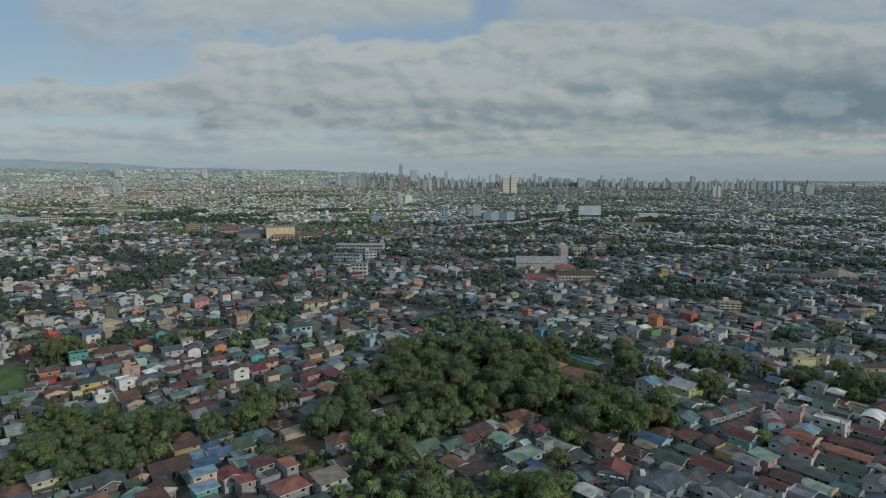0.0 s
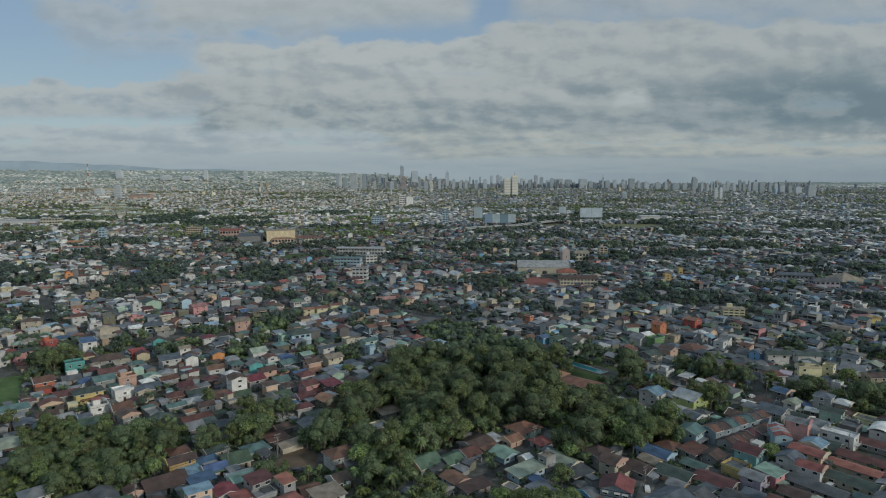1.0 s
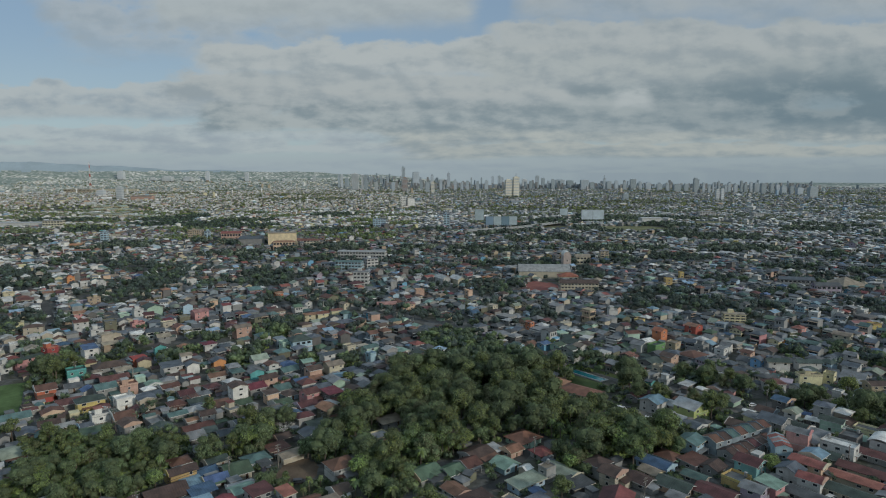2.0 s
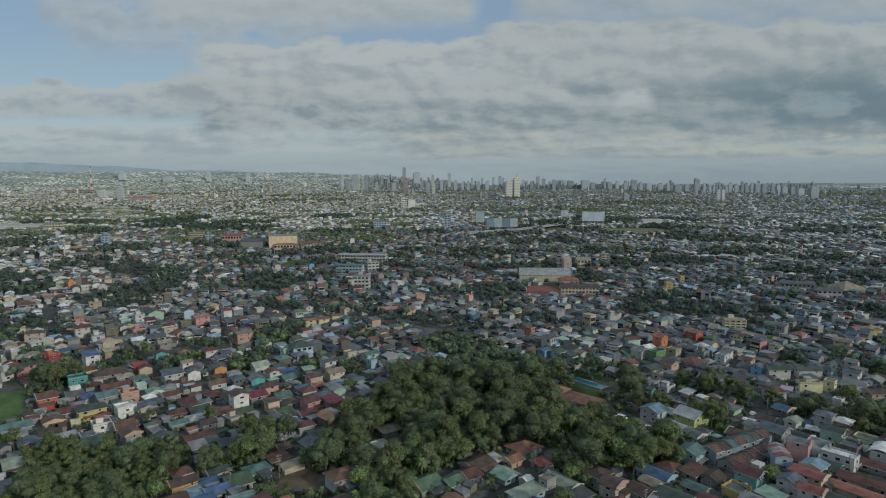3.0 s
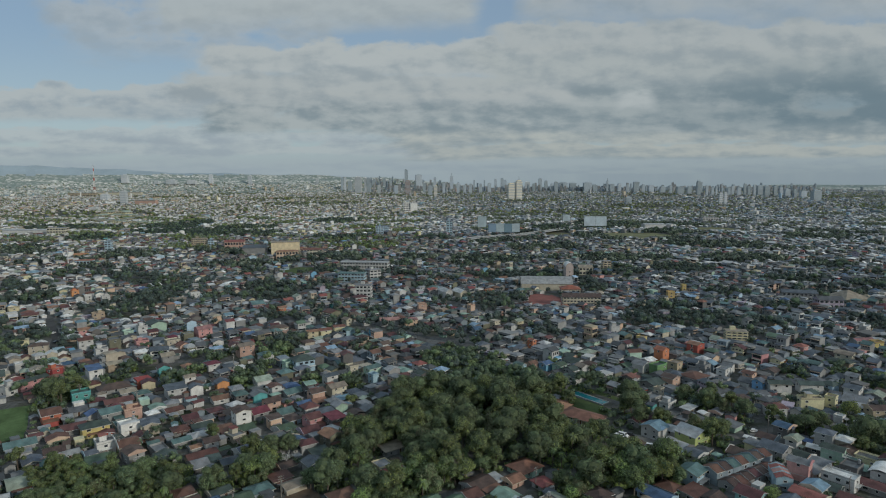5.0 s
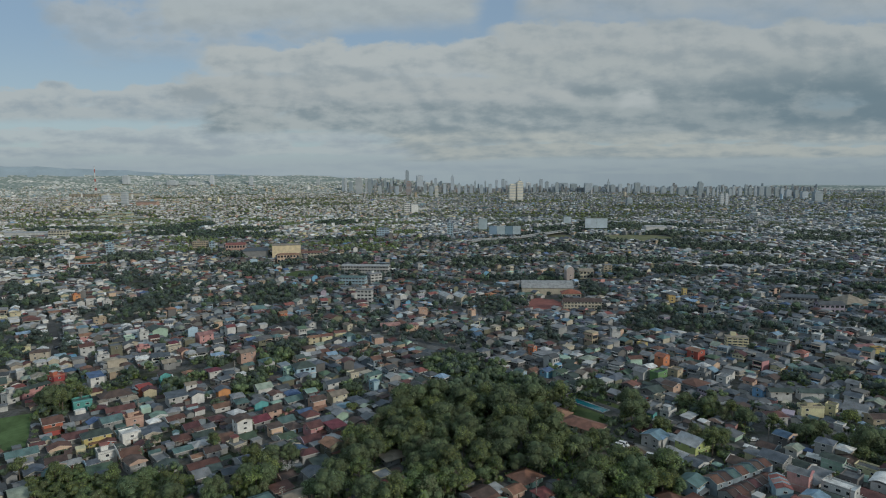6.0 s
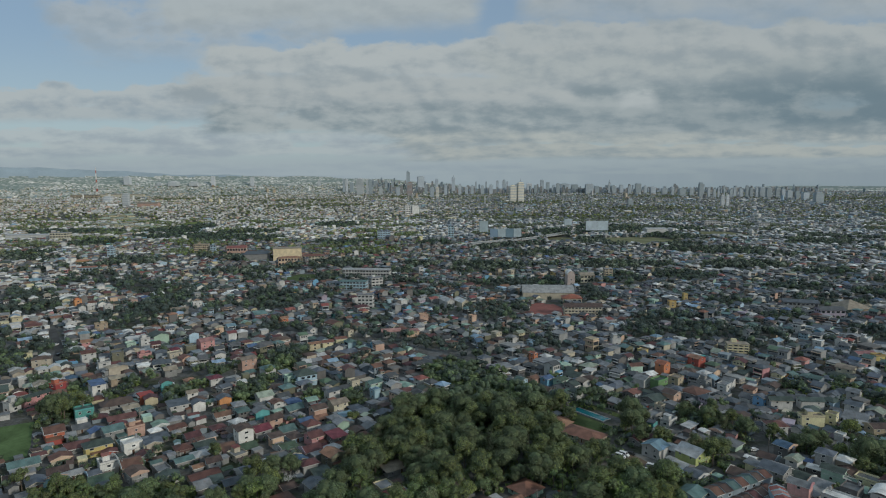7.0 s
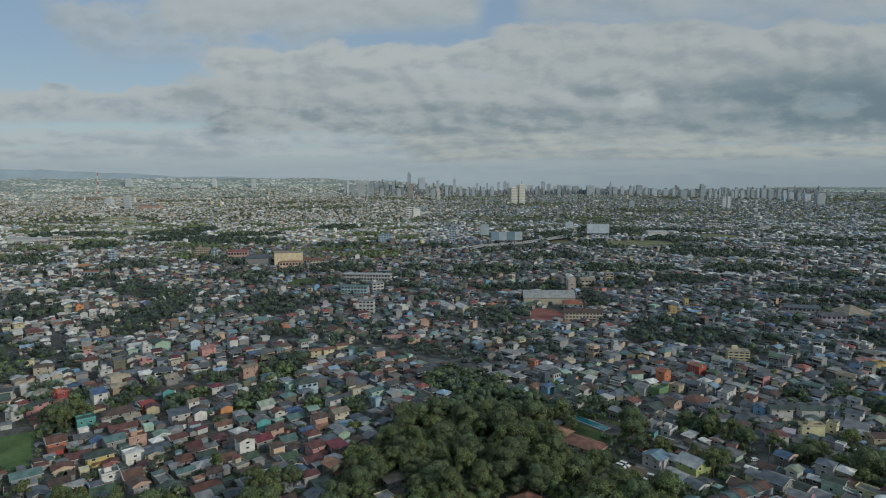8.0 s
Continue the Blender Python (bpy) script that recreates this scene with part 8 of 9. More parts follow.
house(-16.4, 375.7, 6.4, 6.4, 2, "hip", "x", "red", "white", 39.2, 1)
keep_view(-23.5, 242.9, 17.6, 6.4)
keep_view(-23.5, 251.9, 14.6, 6.4)
house(-23.5, 260.9, 9.6, 6.4, 1, "shed", "x", "tan", "concrete", 36.6, 2)
house(44.8, 372.3, 5.6, 5.6, 2, "gable", "y", "teal", "lightblue", 42.6, 1)
house(52.2, 375.0, 5.3, 5.3, 2, "gable", "x", "rust", "peach", 41.7, 1)
house(60.7, 374.9, 6.0, 5.3, 2, "gable", "x", "blue", "skyblue", 43.8, 1)
house(68.7, 372.1, 6.4, 6.4, 2, "gable", "x", "green", "mint", 43.9, 1)
house(81.1, 387.6, 9.6, 9.6, 1, "gable", "y", "darkgreen", "white", 37.6, 1)
keep_view(59.7, 287.8, 18.1, 9.3)
keep_view(59.7, 296.8, 15.1, 9.3)
house(57.8, 311.2, 9.5, 8.0, 1, "hip", "x", "terracotta", "tan", -42.0, 2)
plot('lawn', 71.5, 313.5, 25.0, 16.0, -52, 'grass', 'dark green lawn beside the pool', 'lawn', 0.05)
plot('lawn', 86.5, 331.5, 24.0, 5.0, -52, 'grass', 'narrow green lawn behind the pool', 'lawn', 0.05)
plot('car_park', 82.0, 269.5, 20.0, 13.5, -55, 'dirt', 'bare earth car park with parked vans', 'car park', 0.12)
take(75.0, 262.0, 16.0, 7.0, -55)
take(62.0, 286.5, 20.0, 6.0, -42)
take(75.5, 281.0, 5.0, 5.0, -42)
take(88.0, 254.0, 9.0, 7.0, -20)
take(81.5, 309.5, 8.0, 22.0, -14)

keep_view(70.4, 284.3, 18.9, 9.3)
keep_view(70.4, 293.3, 15.9, 9.3)
house(66.6, 297.0, 19.5, 11.5, 1, "hip", "x", "terracotta", "tan", -42.0, 2)
house(57.1, 322.7, 4.0, 4.0, 1, "gable", "x", "grey", "white", 40.9, 1)
house(118.9, 374.4, 8.0, 7.2, 2, "gable", "y", "grey", "white", 41.5, 1)
house(112.4, 402.4, 7.2, 7.2, 1, "gable", "x", "slate", "concrete", 39.2, 1)
house(127.7, 370.0, 9.6, 5.6, 2, "flat", "x", "darkgreen", "green", 37.0, 1)
house(139.8, 375.4, 6.4, 6.4, 2, "flat", "x", "tan", "tan", 40.1, 1)
house(127.8, 348.5, 7.2, 7.2, 2, "gable", "y", "brown", "peach", 36.4, 1)
keep_view(95.2, 268.3, 13.0, 8.8)
house(95.2, 277.3, 8.0, 8.8, 2, "gable", "x", "lightblue", "white", 40.3, 2)
keep_view(93.4, 283.1, 16.2, 6.4)
house(93.4, 292.1, 11.2, 6.4, 1, "gable", "x", "maroon", "concrete", 36.8, 2)
keep_view(110.0, 262.2, 15.4, 10.4)
house(110.0, 271.2, 10.4, 10.4, 2, "gable", "y", "galv", "lime", 34.0, 2)
house(104.7, 280.0, 6.4, 6.4, 1, "gable", "y", "galv", "sunwhite", 37.4, 2)
house(116.5, 346.0, 9.6, 9.6, 1, "gable", "x", "darkgreen", "concrete", 37.8, 1)
house(113.8, 327.1, 4.0, 4.0, 2, "flat", "x", "tan", "cream", 42.0, 1)
house(107.8, 321.3, 10.4, 5.6, 1, "flat", "x", "grey", "concrete", 38.0, 1)
house(113.9, 313.4, 8.0, 4.8, 1, "flat", "x", "grey", "white", 42.3, 1)
house(122.1, 306.8, 8.0, 4.0, 1, "shed", "x", "galv", "concrete", 42.3, 2)
house(136.6, 303.0, 11.2, 5.6, 1, "gable", "x", "grey", "concrete", 38.8, 2)
house(183.1, 337.3, 11.2, 6.4, 2, "gable", "x", "darkgreen", "white", -5.0, 1)
house(199.4, 336.3, 12.0, 6.4, 2, "gable", "x", "darkgreen", "white", -5.0, 1)
house(174.0, 341.2, 4.0, 5.6, 2, "gable", "x", "slate", "skyblue", 39.6, 1)
house(186.2, 312.3, 11.2, 4.8, 2, "flat", "x", "tan", "paleyellow", -4.0, 1)
house(198.0, 314.1, 4.8, 4.8, 2, "flat", "x", "tan", "paleyellow", 43.7, 1)
house(162.9, 302.1, 8.8, 7.2, 2, "hip", "x", "maroon", "white", 0.0, 2)
house(189.1, 299.8, 6.2, 4.7, 1, "shed", "x", "slate", "lilac", 43.2, 2)
house(190.0, 294.1, 3.9, 3.9, 1, "flat", "x", "white", "white", 37.2, 2)
house(213.3, 298.9, 12.8, 7.2, 2, "gable", "x", "brown", "tan", 0.0, 2)
house(228.5, 325.4, 7.2, 7.2, 1, "gable", "x", "palegreen", "concrete", 39.6, 1)
house(138.7, 254.8, 8.0, 9.6, 2, "gable", "y", "slate", "concrete", 36.9, 2)
house(151.2, 263.6, 5.6, 4.8, 2, "gable", "x", "palegreen", "white", 38.2, 2)
house(162.5, 253.7, 5.6, 8.0, 2, "gable", "y", "darkgreen", "mint", 43.2, 2)
house(169.4, 256.2, 7.0, 7.8, 1, "gable", "x", "brown", "concrete", 38.7, 2)
house(172.8, 262.9, 6.2, 5.4, 2, "hip", "x", "white", "cream", 38.8, 2)
house(210.9, 307.9, 6.4, 6.4, 1, "gable", "y", "galv", "white", 42.3, 2)
house(219.2, 329.5, 7.2, 7.2, 2, "gable", "y", "slate", "white", 39.9, 1)
house(232.1, 350.0, 6.4, 5.6, 2, "gable", "y", "grey", "white", 36.6, 1)
house(194.5, 367.4, 7.2, 6.4, 1, "gable", "x", "brown", "concrete", 42.1, 1)
house(175.7, 355.5, 5.6, 5.6, 2, "gable", "y", "rust", "peach", 39.0, 1)
house(154.8, 369.8, 7.2, 5.6, 2, "flat", "x", "grey", "concrete", 40.5, 1)
house(163.2, 361.8, 6.4, 5.6, 2, "flat", "x", "grey", "white", 42.5, 1)
house(150.6, 313.5, 7.2, 6.4, 2, "gable", "x", "brown", "concrete", 40.8, 1)
house(222.3, 352.2, 8.0, 5.6, 1, "gable", "x", "slate", "white", 41.2, 1)
house(223.9, 383.5, 8.8, 7.2, 1, "gable", "x", "teal", "concrete", 40.3, 1)
house(-272.1, 410.1, 11.2, 7.2, 3, "hip", "x", "brown", "cream", 25.0, 1)
house(-248.8, 423.7, 8.8, 7.2, 3, "gable", "x", "rust", "white", 38.8, 1)
house(-229.4, 424.8, 7.2, 9.6, 3, "flat", "x", "grey", "olive", 36.4, 1)
house(-225.4, 401.1, 7.2, 7.2, 3, "flat", "x", "grey", "white", 36.5, 1)
house(-204.8, 377.4, 8.0, 6.4, 2, "gable", "x", "tan", "tan", 42.1, 1)
house(-212.3, 429.0, 8.0, 7.2, 2, "flat", "x", "pinkroof", "pink", 36.7, 1)
house(-227.7, 461.6, 6.4, 6.4, 3, "flat", "x", "grey", "white", 39.2, 1)
house(-235.3, 455.6, 6.4, 6.4, 2, "flat", "x", "grey", "mint", 39.5, 1)
house(-292.4, 519.7, 9.6, 5.6, 2, "flat", "x", "tan", "tan", 36.1, 1)
house(-364.2, 609.1, 6.4, 6.4, 3, "flat", "x", "tan", "orange", 40.0, 1)
house(-319.5, 522.6, 8.0, 6.4, 2, "flat", "x", "white", "white", 38.2, 1)
house(-323.2, 469.5, 8.8, 7.2, 2, "gable", "x", "lightblue", "cream", 40.5, 1)
house(-354.9, 524.0, 8.8, 7.2, 2, "hip", "x", "terracotta", "white", 39.1, 1)
house(-343.9, 597.1, 8.0, 5.6, 2, "flat", "x", "white", "white", 40.5, 1)
house(-318.9, 581.0, 7.2, 5.6, 3, "flat", "x", "white", "white", 39.2, 1)
house(-347.1, 545.8, 7.2, 6.4, 2, "gable", "x", "terracotta", "concrete", 37.2, 1)
house(-297.3, 496.0, 7.2, 6.4, 2, "hip", "x", "tan", "peach", 40.1, 1)
house(-272.0, 462.7, 7.2, 6.4, 2, "gable", "x", "terracotta", "pink", 36.4, 1)
house(-379.2, 542.2, 8.0, 6.4, 2, "flat", "x", "tan", "paleyellow", 42.9, 1)
house(-179.3, 455.5, 10.4, 8.0, 3, "gable", "x", "pinkroof", "pink", 43.7, 1)
house(-168.3, 479.1, 6.4, 6.4, 3, "gable", "x", "red", "white", 38.4, 1)
house(-188.5, 449.2, 7.2, 5.6, 2, "flat", "x", "grey", "olive", 41.6, 1)
house(-133.6, 408.7, 10.4, 7.2, 3, "gable", "x", "tan", "peach", 42.0, 1)
house(-153.9, 410.1, 7.2, 6.4, 2, "gable", "x", "lightblue", "concrete", 38.0, 1)
house(-116.6, 397.0, 8.0, 7.2, 2, "hip", "x", "teal", "white", 42.2, 1)
house(-251.4, 580.9, 14.4, 6.4, 2, "gable", "x", "tan", "concrete", 20.0, 1)
house(-246.5, 609.6, 8.8, 4.8, 2, "flat", "x", "white", "white", 36.5, 1)
house(-231.1, 652.8, 10.4, 8.0, 2, "gable", "y", "white", "white", 41.6, 1)
house(-191.5, 430.6, 8.8, 6.4, 2, "flat", "x", "tan", "cream", 39.9, 1)
house(-179.6, 394.6, 7.2, 6.4, 2, "gable", "x", "tan", "concrete", 39.2, 1)
house(-154.9, 543.5, 7.2, 6.4, 2, "gable", "x", "terracotta", "white", 43.4, 1)
house(-143.4, 540.5, 6.4, 5.6, 2, "gable", "x", "terracotta", "orange", 40.2, 1)
house(-147.4, 576.4, 8.0, 7.2, 2, "gable", "x", "red", "concrete", 41.6, 1)
house(-143.6, 449.3, 6.4, 6.4, 2, "gable", "x", "blue", "concrete", 42.8, 1)
house(-97.3, 377.6, 5.6, 5.6, 2, "flat", "x", "mint", "mint", 38.2, 1)
house(-28.3, 495.4, 9.6, 7.2, 2, "hip", "x", "pinkroof", "peach", 15.0, 1)
house(-20.9, 540.4, 7.2, 5.6, 3, "flat", "x", "terracotta", "peach", 15.0, 1)
house(-45.2, 493.2, 14.4, 7.2, 2, "vault", "x", "pinkroof", "concrete", 10.0, 1)
house(-99.0, 456.7, 8.0, 5.6, 2, "gable", "x", "terracotta", "paleyellow", 25.0, 1)
house(-90.1, 460.7, 8.0, 5.6, 2, "gable", "x", "terracotta", "paleyellow", 25.0, 1)
house(-81.8, 471.1, 8.0, 5.6, 2, "gable", "x", "terracotta", "paleyellow", 25.0, 1)
house(-110.0, 501.1, 6.4, 6.4, 2, "gable", "y", "grey", "white", 36.9, 1)
house(-79.2, 495.9, 5.6, 6.4, 2, "gable", "y", "tan", "cream", 42.9, 1)
house(-140.7, 592.6, 8.8, 7.2, 2, "gable", "y", "palegreen", "white", 41.5, 1)
house(-122.2, 613.2, 4.8, 4.8, 2, "gable", "y", "white", "white", 38.7, 1)
house(-104.6, 584.7, 8.0, 6.4, 1, "gable", "y", "teal", "white", 43.8, 1)
house(-15.5, 626.5, 9.6, 7.2, 2, "gable", "x", "red", "concrete", 43.6, 1)
house(-51.3, 614.2, 6.4, 5.6, 2, "flat", "x", "tan", "cream", 37.0, 1)
house(43.9, 625.7, 8.0, 7.2, 2, "hip", "x", "orange", "orange", 43.4, 1)
house(21.5, 534.2, 4.8, 4.8, 3, "flat", "x", "terracotta", "peach", 39.7, 1)
house(23.2, 490.1, 4.8, 5.6, 2, "gable", "y", "white", "white", 42.7, 1)
house(58.6, 420.5, 3.6, 4.8, 3, "gable", "y", "orange", "orange", 38.2, 1)
house(64.7, 467.2, 7.2, 5.6, 1, "gable", "x", "lightblue", "lightblue", 39.1, 1)
house(44.7, 419.0, 7.2, 5.6, 1, "gable", "x", "lightblue", "white", 39.6, 1)
house(94.1, 408.8, 10.4, 7.2, 1, "hip", "x", "palegreen", "concrete", 42.2, 1)
house(107.1, 467.0, 7.2, 5.6, 2, "gable", "x", "rust", "cream", 40.3, 1)
house(138.6, 396.3, 7.2, 6.4, 3, "gable", "y", "orange", "orange", 39.0, 1)
house(165.4, 409.1, 8.0, 8.0, 3, "gable", "y", "terracotta", "redwall", 36.4, 1)
house(214.0, 594.4, 6.4, 5.6, 3, "flat", "x", "orange", "yellow", 0.0, 1)
house(240.1, 631.1, 4.0, 4.8, 3, "flat", "x", "orange", "yellow", 0.0, 1)
house(127.5, 468.2, 6.4, 5.6, 2, "flat", "x", "grey", "white", 0.0, 1)
house(122.1, 400.9, 8.0, 6.4, 2, "gable", "x", "rust", "mint", 10.0, 1)
house(128.1, 390.1, 7.2, 6.4, 1, "gable", "x", "white", "white", 37.7, 1)
house(138.1, 436.3, 4.8, 5.6, 2, "flat", "x", "tan", "yellow", 39.5, 1)
house(237.3, 412.8, 7.2, 6.4, 2, "hip", "x", "red", "pink", 38.5, 1)
house(292.8, 420.4, 6.4, 5.6, 2, "flat", "x", "tan", "yellow", 0.0, 1)
house(288.1, 428.0, 12.8, 6.4, 2, "gable", "x", "pinkroof", "concrete", 5.0, 1)
house(291.2, 458.1, 7.2, 6.4, 2, "flat", "x", "white", "white", 42.5, 1)
house(274.6, 458.3, 7.2, 5.6, 2, "flat", "x", "white", "white", 43.7, 1)
house(314.1, 466.2, 8.8, 6.4, 2, "flat", "x", "white", "white", 37.6, 1)
house(254.6, 393.5, 7.2, 9.6, 2, "vault", "y", "tan", "cream", 42.0, 1)
house(244.7, 461.3, 8.0, 6.4, 2, "gable", "x", "lightblue", "concrete", 36.3, 1)
house(294.2, 491.8, 6.4, 5.6, 2, "gable", "x", "lightblue", "skyblue", 42.8, 1)
house(323.9, 496.2, 6.4, 5.6, 2, "hip", "x", "grey", "white", 39.9, 1)

# ---- walls, poles, vehicles ----
swimming_pool(76.2, 327.8, 24.0, 6.4, -52)
long_wall(5.4, 361.8, 27.9, 374.4, 2.0, 'wall_concrete', 'grey concrete perimeter wall beside the grove')
power_pole(-25.2, 272.1, 9.0)
power_pole(-61.2, 221.3, 9.0)
power_pole(-75.9, 211.4, 9.0)
power_pole(63.3, 321.0, 9.0)
power_pole(-31.7, 368.3, 9.0)
power_pole(-132.5, 382.2, 9.0)
power_pole(65.3, 195.1, 9.0)
power_pole(34.1, 228.1, 9.0)
power_pole(148.1, 279.5, 9.0)
power_pole(108.0, 204.7, 9.0)
power_pole(-140.1, 257.5, 9.0)
power_pole(-160.4, 315.2, 9.0)
power_pole(94.1, 322.7, 9.0)
power_pole(154.6, 373.1, 9.0)
power_pole(-33.7, 443.9, 9.0)
power_pole(-123.0, 444.8, 9.0)
power_pole(147.8, 220.0, 9.0)
power_pole(-96.8, 187.1, 9.0)
power_pole(-195.7, 325.1, 9.0)
wire((-61.8, 220.8, 8.6), (-76.5, 210.9, 8.6))
wire((-61.2, 221.3, 8.6), (-75.9, 211.4, 8.6))
wire((-60.5, 221.9, 8.6), (-75.3, 212.0, 8.6))
wire((-76.5, 210.9, 8.6), (-97.4, 186.5, 8.6))
wire((-75.9, 211.4, 8.6), (-96.8, 187.1, 8.6))
wire((-75.3, 212.0, 8.6), (-96.2, 187.6, 8.6))
vehicle(76.3, 272.6, -42, "car_dark", "van")
vehicle(78.6, 274.6, -42, "car_white", "van")
vehicle(80.9, 276.6, -42, "car_white", "van")
vehicle(84.2, 277.9, -20, "car_dark", "car")
vehicle(75.5, 269.0, 10, "car_white", "car")
vehicle(86.6, 261.3, -30, "car_white", "car")
vehicle(88.4, 263.5, -30, "car_dark", "car")
vehicle(89.9, 265.7, -30, "car_white", "car")
vehicle(91.6, 262.2, -30, "car_dark", "car")
vehicle(-50.9, 209.5, 10, "car_dark", "car")
vehicle(17.8, 212.6, 50, "car_dark", "car")
vehicle(45.0, 241.3, 30, "car_red", "car")
vehicle(66.4, 195.9, 80, "car_white", "car")
vehicle(142.7, 281.8, 5, "car_white", "car")
vehicle(-299.3, 469.5, 95, "car_white", "car")
vehicle(-281.2, 442.8, 80, "car_dark", "car")
vehicle(128.0, 197.8, 30, "car_white", "car")
vehicle(172.8, 288.5, 5, "car_dark", "car")
bare_tree(-65.3, 245.6, 8.5)
keep_view(-65.3, 245.6, 6, 6)
keep_view(82.2, 326.9, 24, 6)
keep_view(82.2, 317.9, 22, 6)
keep_view(80.3, 272.1, 16, 4)
keep_view(80.3, 266.1, 14, 5)

# ---- groves ----
grove(-34.2, 279.1, 12.0, 19.0, spacing=6.0, tall=1.22)
grove(-13.6, 298.2, 14.7, 36.3, tone=1, spacing=6.0, tall=1.22)
grove(4.4, 307.3, 16.5, 28.7, tone=1, spacing=6.0, tall=1.22)
grove(25.3, 319.9, 22.9, 18.5, spacing=6.0, tall=1.22)
grove(-18.9, 254.5, 20.5, 24.0, tone=1, spacing=6.0, tall=1.22)
grove(6.0, 259.0, 18.5, 31.1, tone=4, spacing=6.0, tall=1.22)
grove(16.3, 269.6, 7.2, 18.5, tone=3, spacing=6.0, tall=1.22)
grove(36.0, 277.0, 17.3, 31.4, spacing=6.0, tall=1.22)
grove(52.3, 262.1, 16.4, 22.5, palms=0.5, spacing=6.0, tall=1.22)
grove(68.7, 269.2, 12.0, 22.2, spacing=6.0, tall=1.22)
grove(73.0, 233.7, 15.7, 14.1, tone=4, spacing=6.0, tall=1.12)
grove(66.6, 242.5, 13.0, 15.1, spacing=6.0, tall=1.12)
grove(51.8, 319.7, 11.4, 12.3, spacing=6.0, tall=1.22)
grove(-29.3, 231.7, 16.6, 22.2, tone=4, spacing=6.0, tall=1.12)
grove(-45.9, 230.7, 6.6, 11.0, palms=0.2)
grove(-14.9, 209.1, 13.1, 20.6, tone=0, palms=0.15)
grove(-22.3, 186.7, 13.3, 12.9, palms=0.65)
grove(-8.1, 183.7, 9.8, 14.3, palms=0.6)
grove(2.2, 176.1, 6.3, 6.6, palms=0.5)
grove(17.5, 179.4, 10.4, 8.5, tone=2)
grove(32.2, 185.6, 8.3, 13.9, tone=4)
grove(48.4, 220.6, 7.9, 12.6)
grove(88.1, 239.4, 6.4, 10.6, tone=4)
grove(103.0, 251.7, 9.0, 10.4, tone=2)
grove(97.6, 288.7, 10.3, 6.7)
for gx, gy, gs in ((56.0, 291.5, 0.6), (60.5, 287.0, 0.5), (66.0, 282.5, 0.62), (69.5, 279.5, 0.45), (76.5, 281.5, 0.4), (80.0, 286.5, 0.5), (79.0, 306.0, 0.34), (83.5, 304.0, 0.42)):
    # low trees round the brown-roofed house
    PLANTED.append((gx, gy, gs, None, 0.0, True, 0.6, 0.5))
    take(gx, gy, 5.0, 5.0, 0)
grove(89.4, 297.4, 9.6, 11.4, spacing=6.0, tall=1.05)
grove(-42.6, 200.5, 6.3, 6.3, palms=0.7)
grove(-35.6, 192.4, 4.3, 3.1, palms=0.8)
grove(-45.4, 258.7, 4.2, 6.8)
grove(-156.7, 235.3, 14.7, 10.2, tone=4, tall=0.78, spacing=3.9, palms=0.14)
grove(-133.1, 224.4, 22.0, 18.3, tone=0, tall=0.78, spacing=3.9, palms=0.14)
grove(-117.8, 229.6, 9.2, 19.1, tall=0.78, spacing=3.9, palms=0.14)
grove(-140.8, 201.1, 9.9, 12.7, tone=2, tall=0.78, spacing=3.9, palms=0.14)
grove(-121.9, 201.0, 15.3, 12.7, tall=0.78, spacing=3.9, palms=0.14)
grove(-104.0, 200.9, 7.2, 11.8, tone=2, tall=0.78, spacing=3.9, palms=0.14)
grove(-105.6, 219.1, 4.9, 20.0, tall=0.78, spacing=3.9, palms=0.14)
grove(-131.2, 183.7, 4.9, 5.3, tall=0.78, spacing=3.9, palms=0.14)
grove(-119.4, 187.3, 3.3, 4.4, palms=0.6, tall=0.78, spacing=3.9)
grove(-75.6, 234.8, 7.3, 8.5)
grove(-76.2, 248.5, 6.7, 8.8)
grove(-58.5, 203.6, 4.5, 5.2, palms=0.3)
grove(-87.4, 228.3, 4.1, 5.4)
grove(-199.3, 321.8, 7.2, 10.3, tone=2)
grove(-209.3, 326.1, 7.3, 12.7, palms=0.5)
grove(-115.9, 357.6, 7.0, 20.4, tone=1)
grove(-52.9, 352.0, 5.0, 11.1, tone=1)
grove(-41.2, 270.0, 4.8, 8.9)
grove(5.9, 391.0, 21.0, 21.2, tone=1)
grove(21.4, 380.6, 13.6, 17.2)
grove(-4.4, 342.0, 7.6, 9.3, spacing=6.0, tall=1.22)
grove(39.6, 356.2, 6.4, 10.1)
grove(134.0, 319.0, 10.0, 12.3, tone=1)
grove(137.3, 306.2, 6.8, 7.5)
grove(117.3, 268.8, 8.4, 11.0)
grove(159.6, 290.7, 5.7, 6.8)
grove(167.5, 282.3, 6.6, 6.5)
grove(184.4, 268.3, 9.6, 13.2)
grove(118.9, 215.2, 2.3, 3.8, tone=2)
grove(193.5, 296.6, 5.8, 7.1)
grove(128.3, 248.3, 3.3, 3.8)
grove(122.7, 181.5, 2.3, 3.5)
grove(242.8, 342.2, 6.1, 11.7)
grove(-115.1, 416.2, 11.2, 17.1, tone=1)
grove(-112.9, 437.6, 10.9, 18.8, tone=1)
grove(-155.9, 351.7, 5.7, 9.8)
grove(-252.1, 378.9, 9.5, 9.9, tone=2)
grove(-193.1, 358.3, 3.8, 7.6)
grove(-150.6, 371.0, 4.6, 8.2)
grove(-403.1, 596.4, 29.3, 27.0, spacing=6.5, single=False)
grove(-286.6, 594.8, 19.1, 26.8, spacing=6.5, single=False)
grove(-459.1, 741.7, 10.6, 25.8, spacing=6.5, single=False)
grove(-283.7, 637.5, 17.1, 23.0, spacing=6.5, single=False)
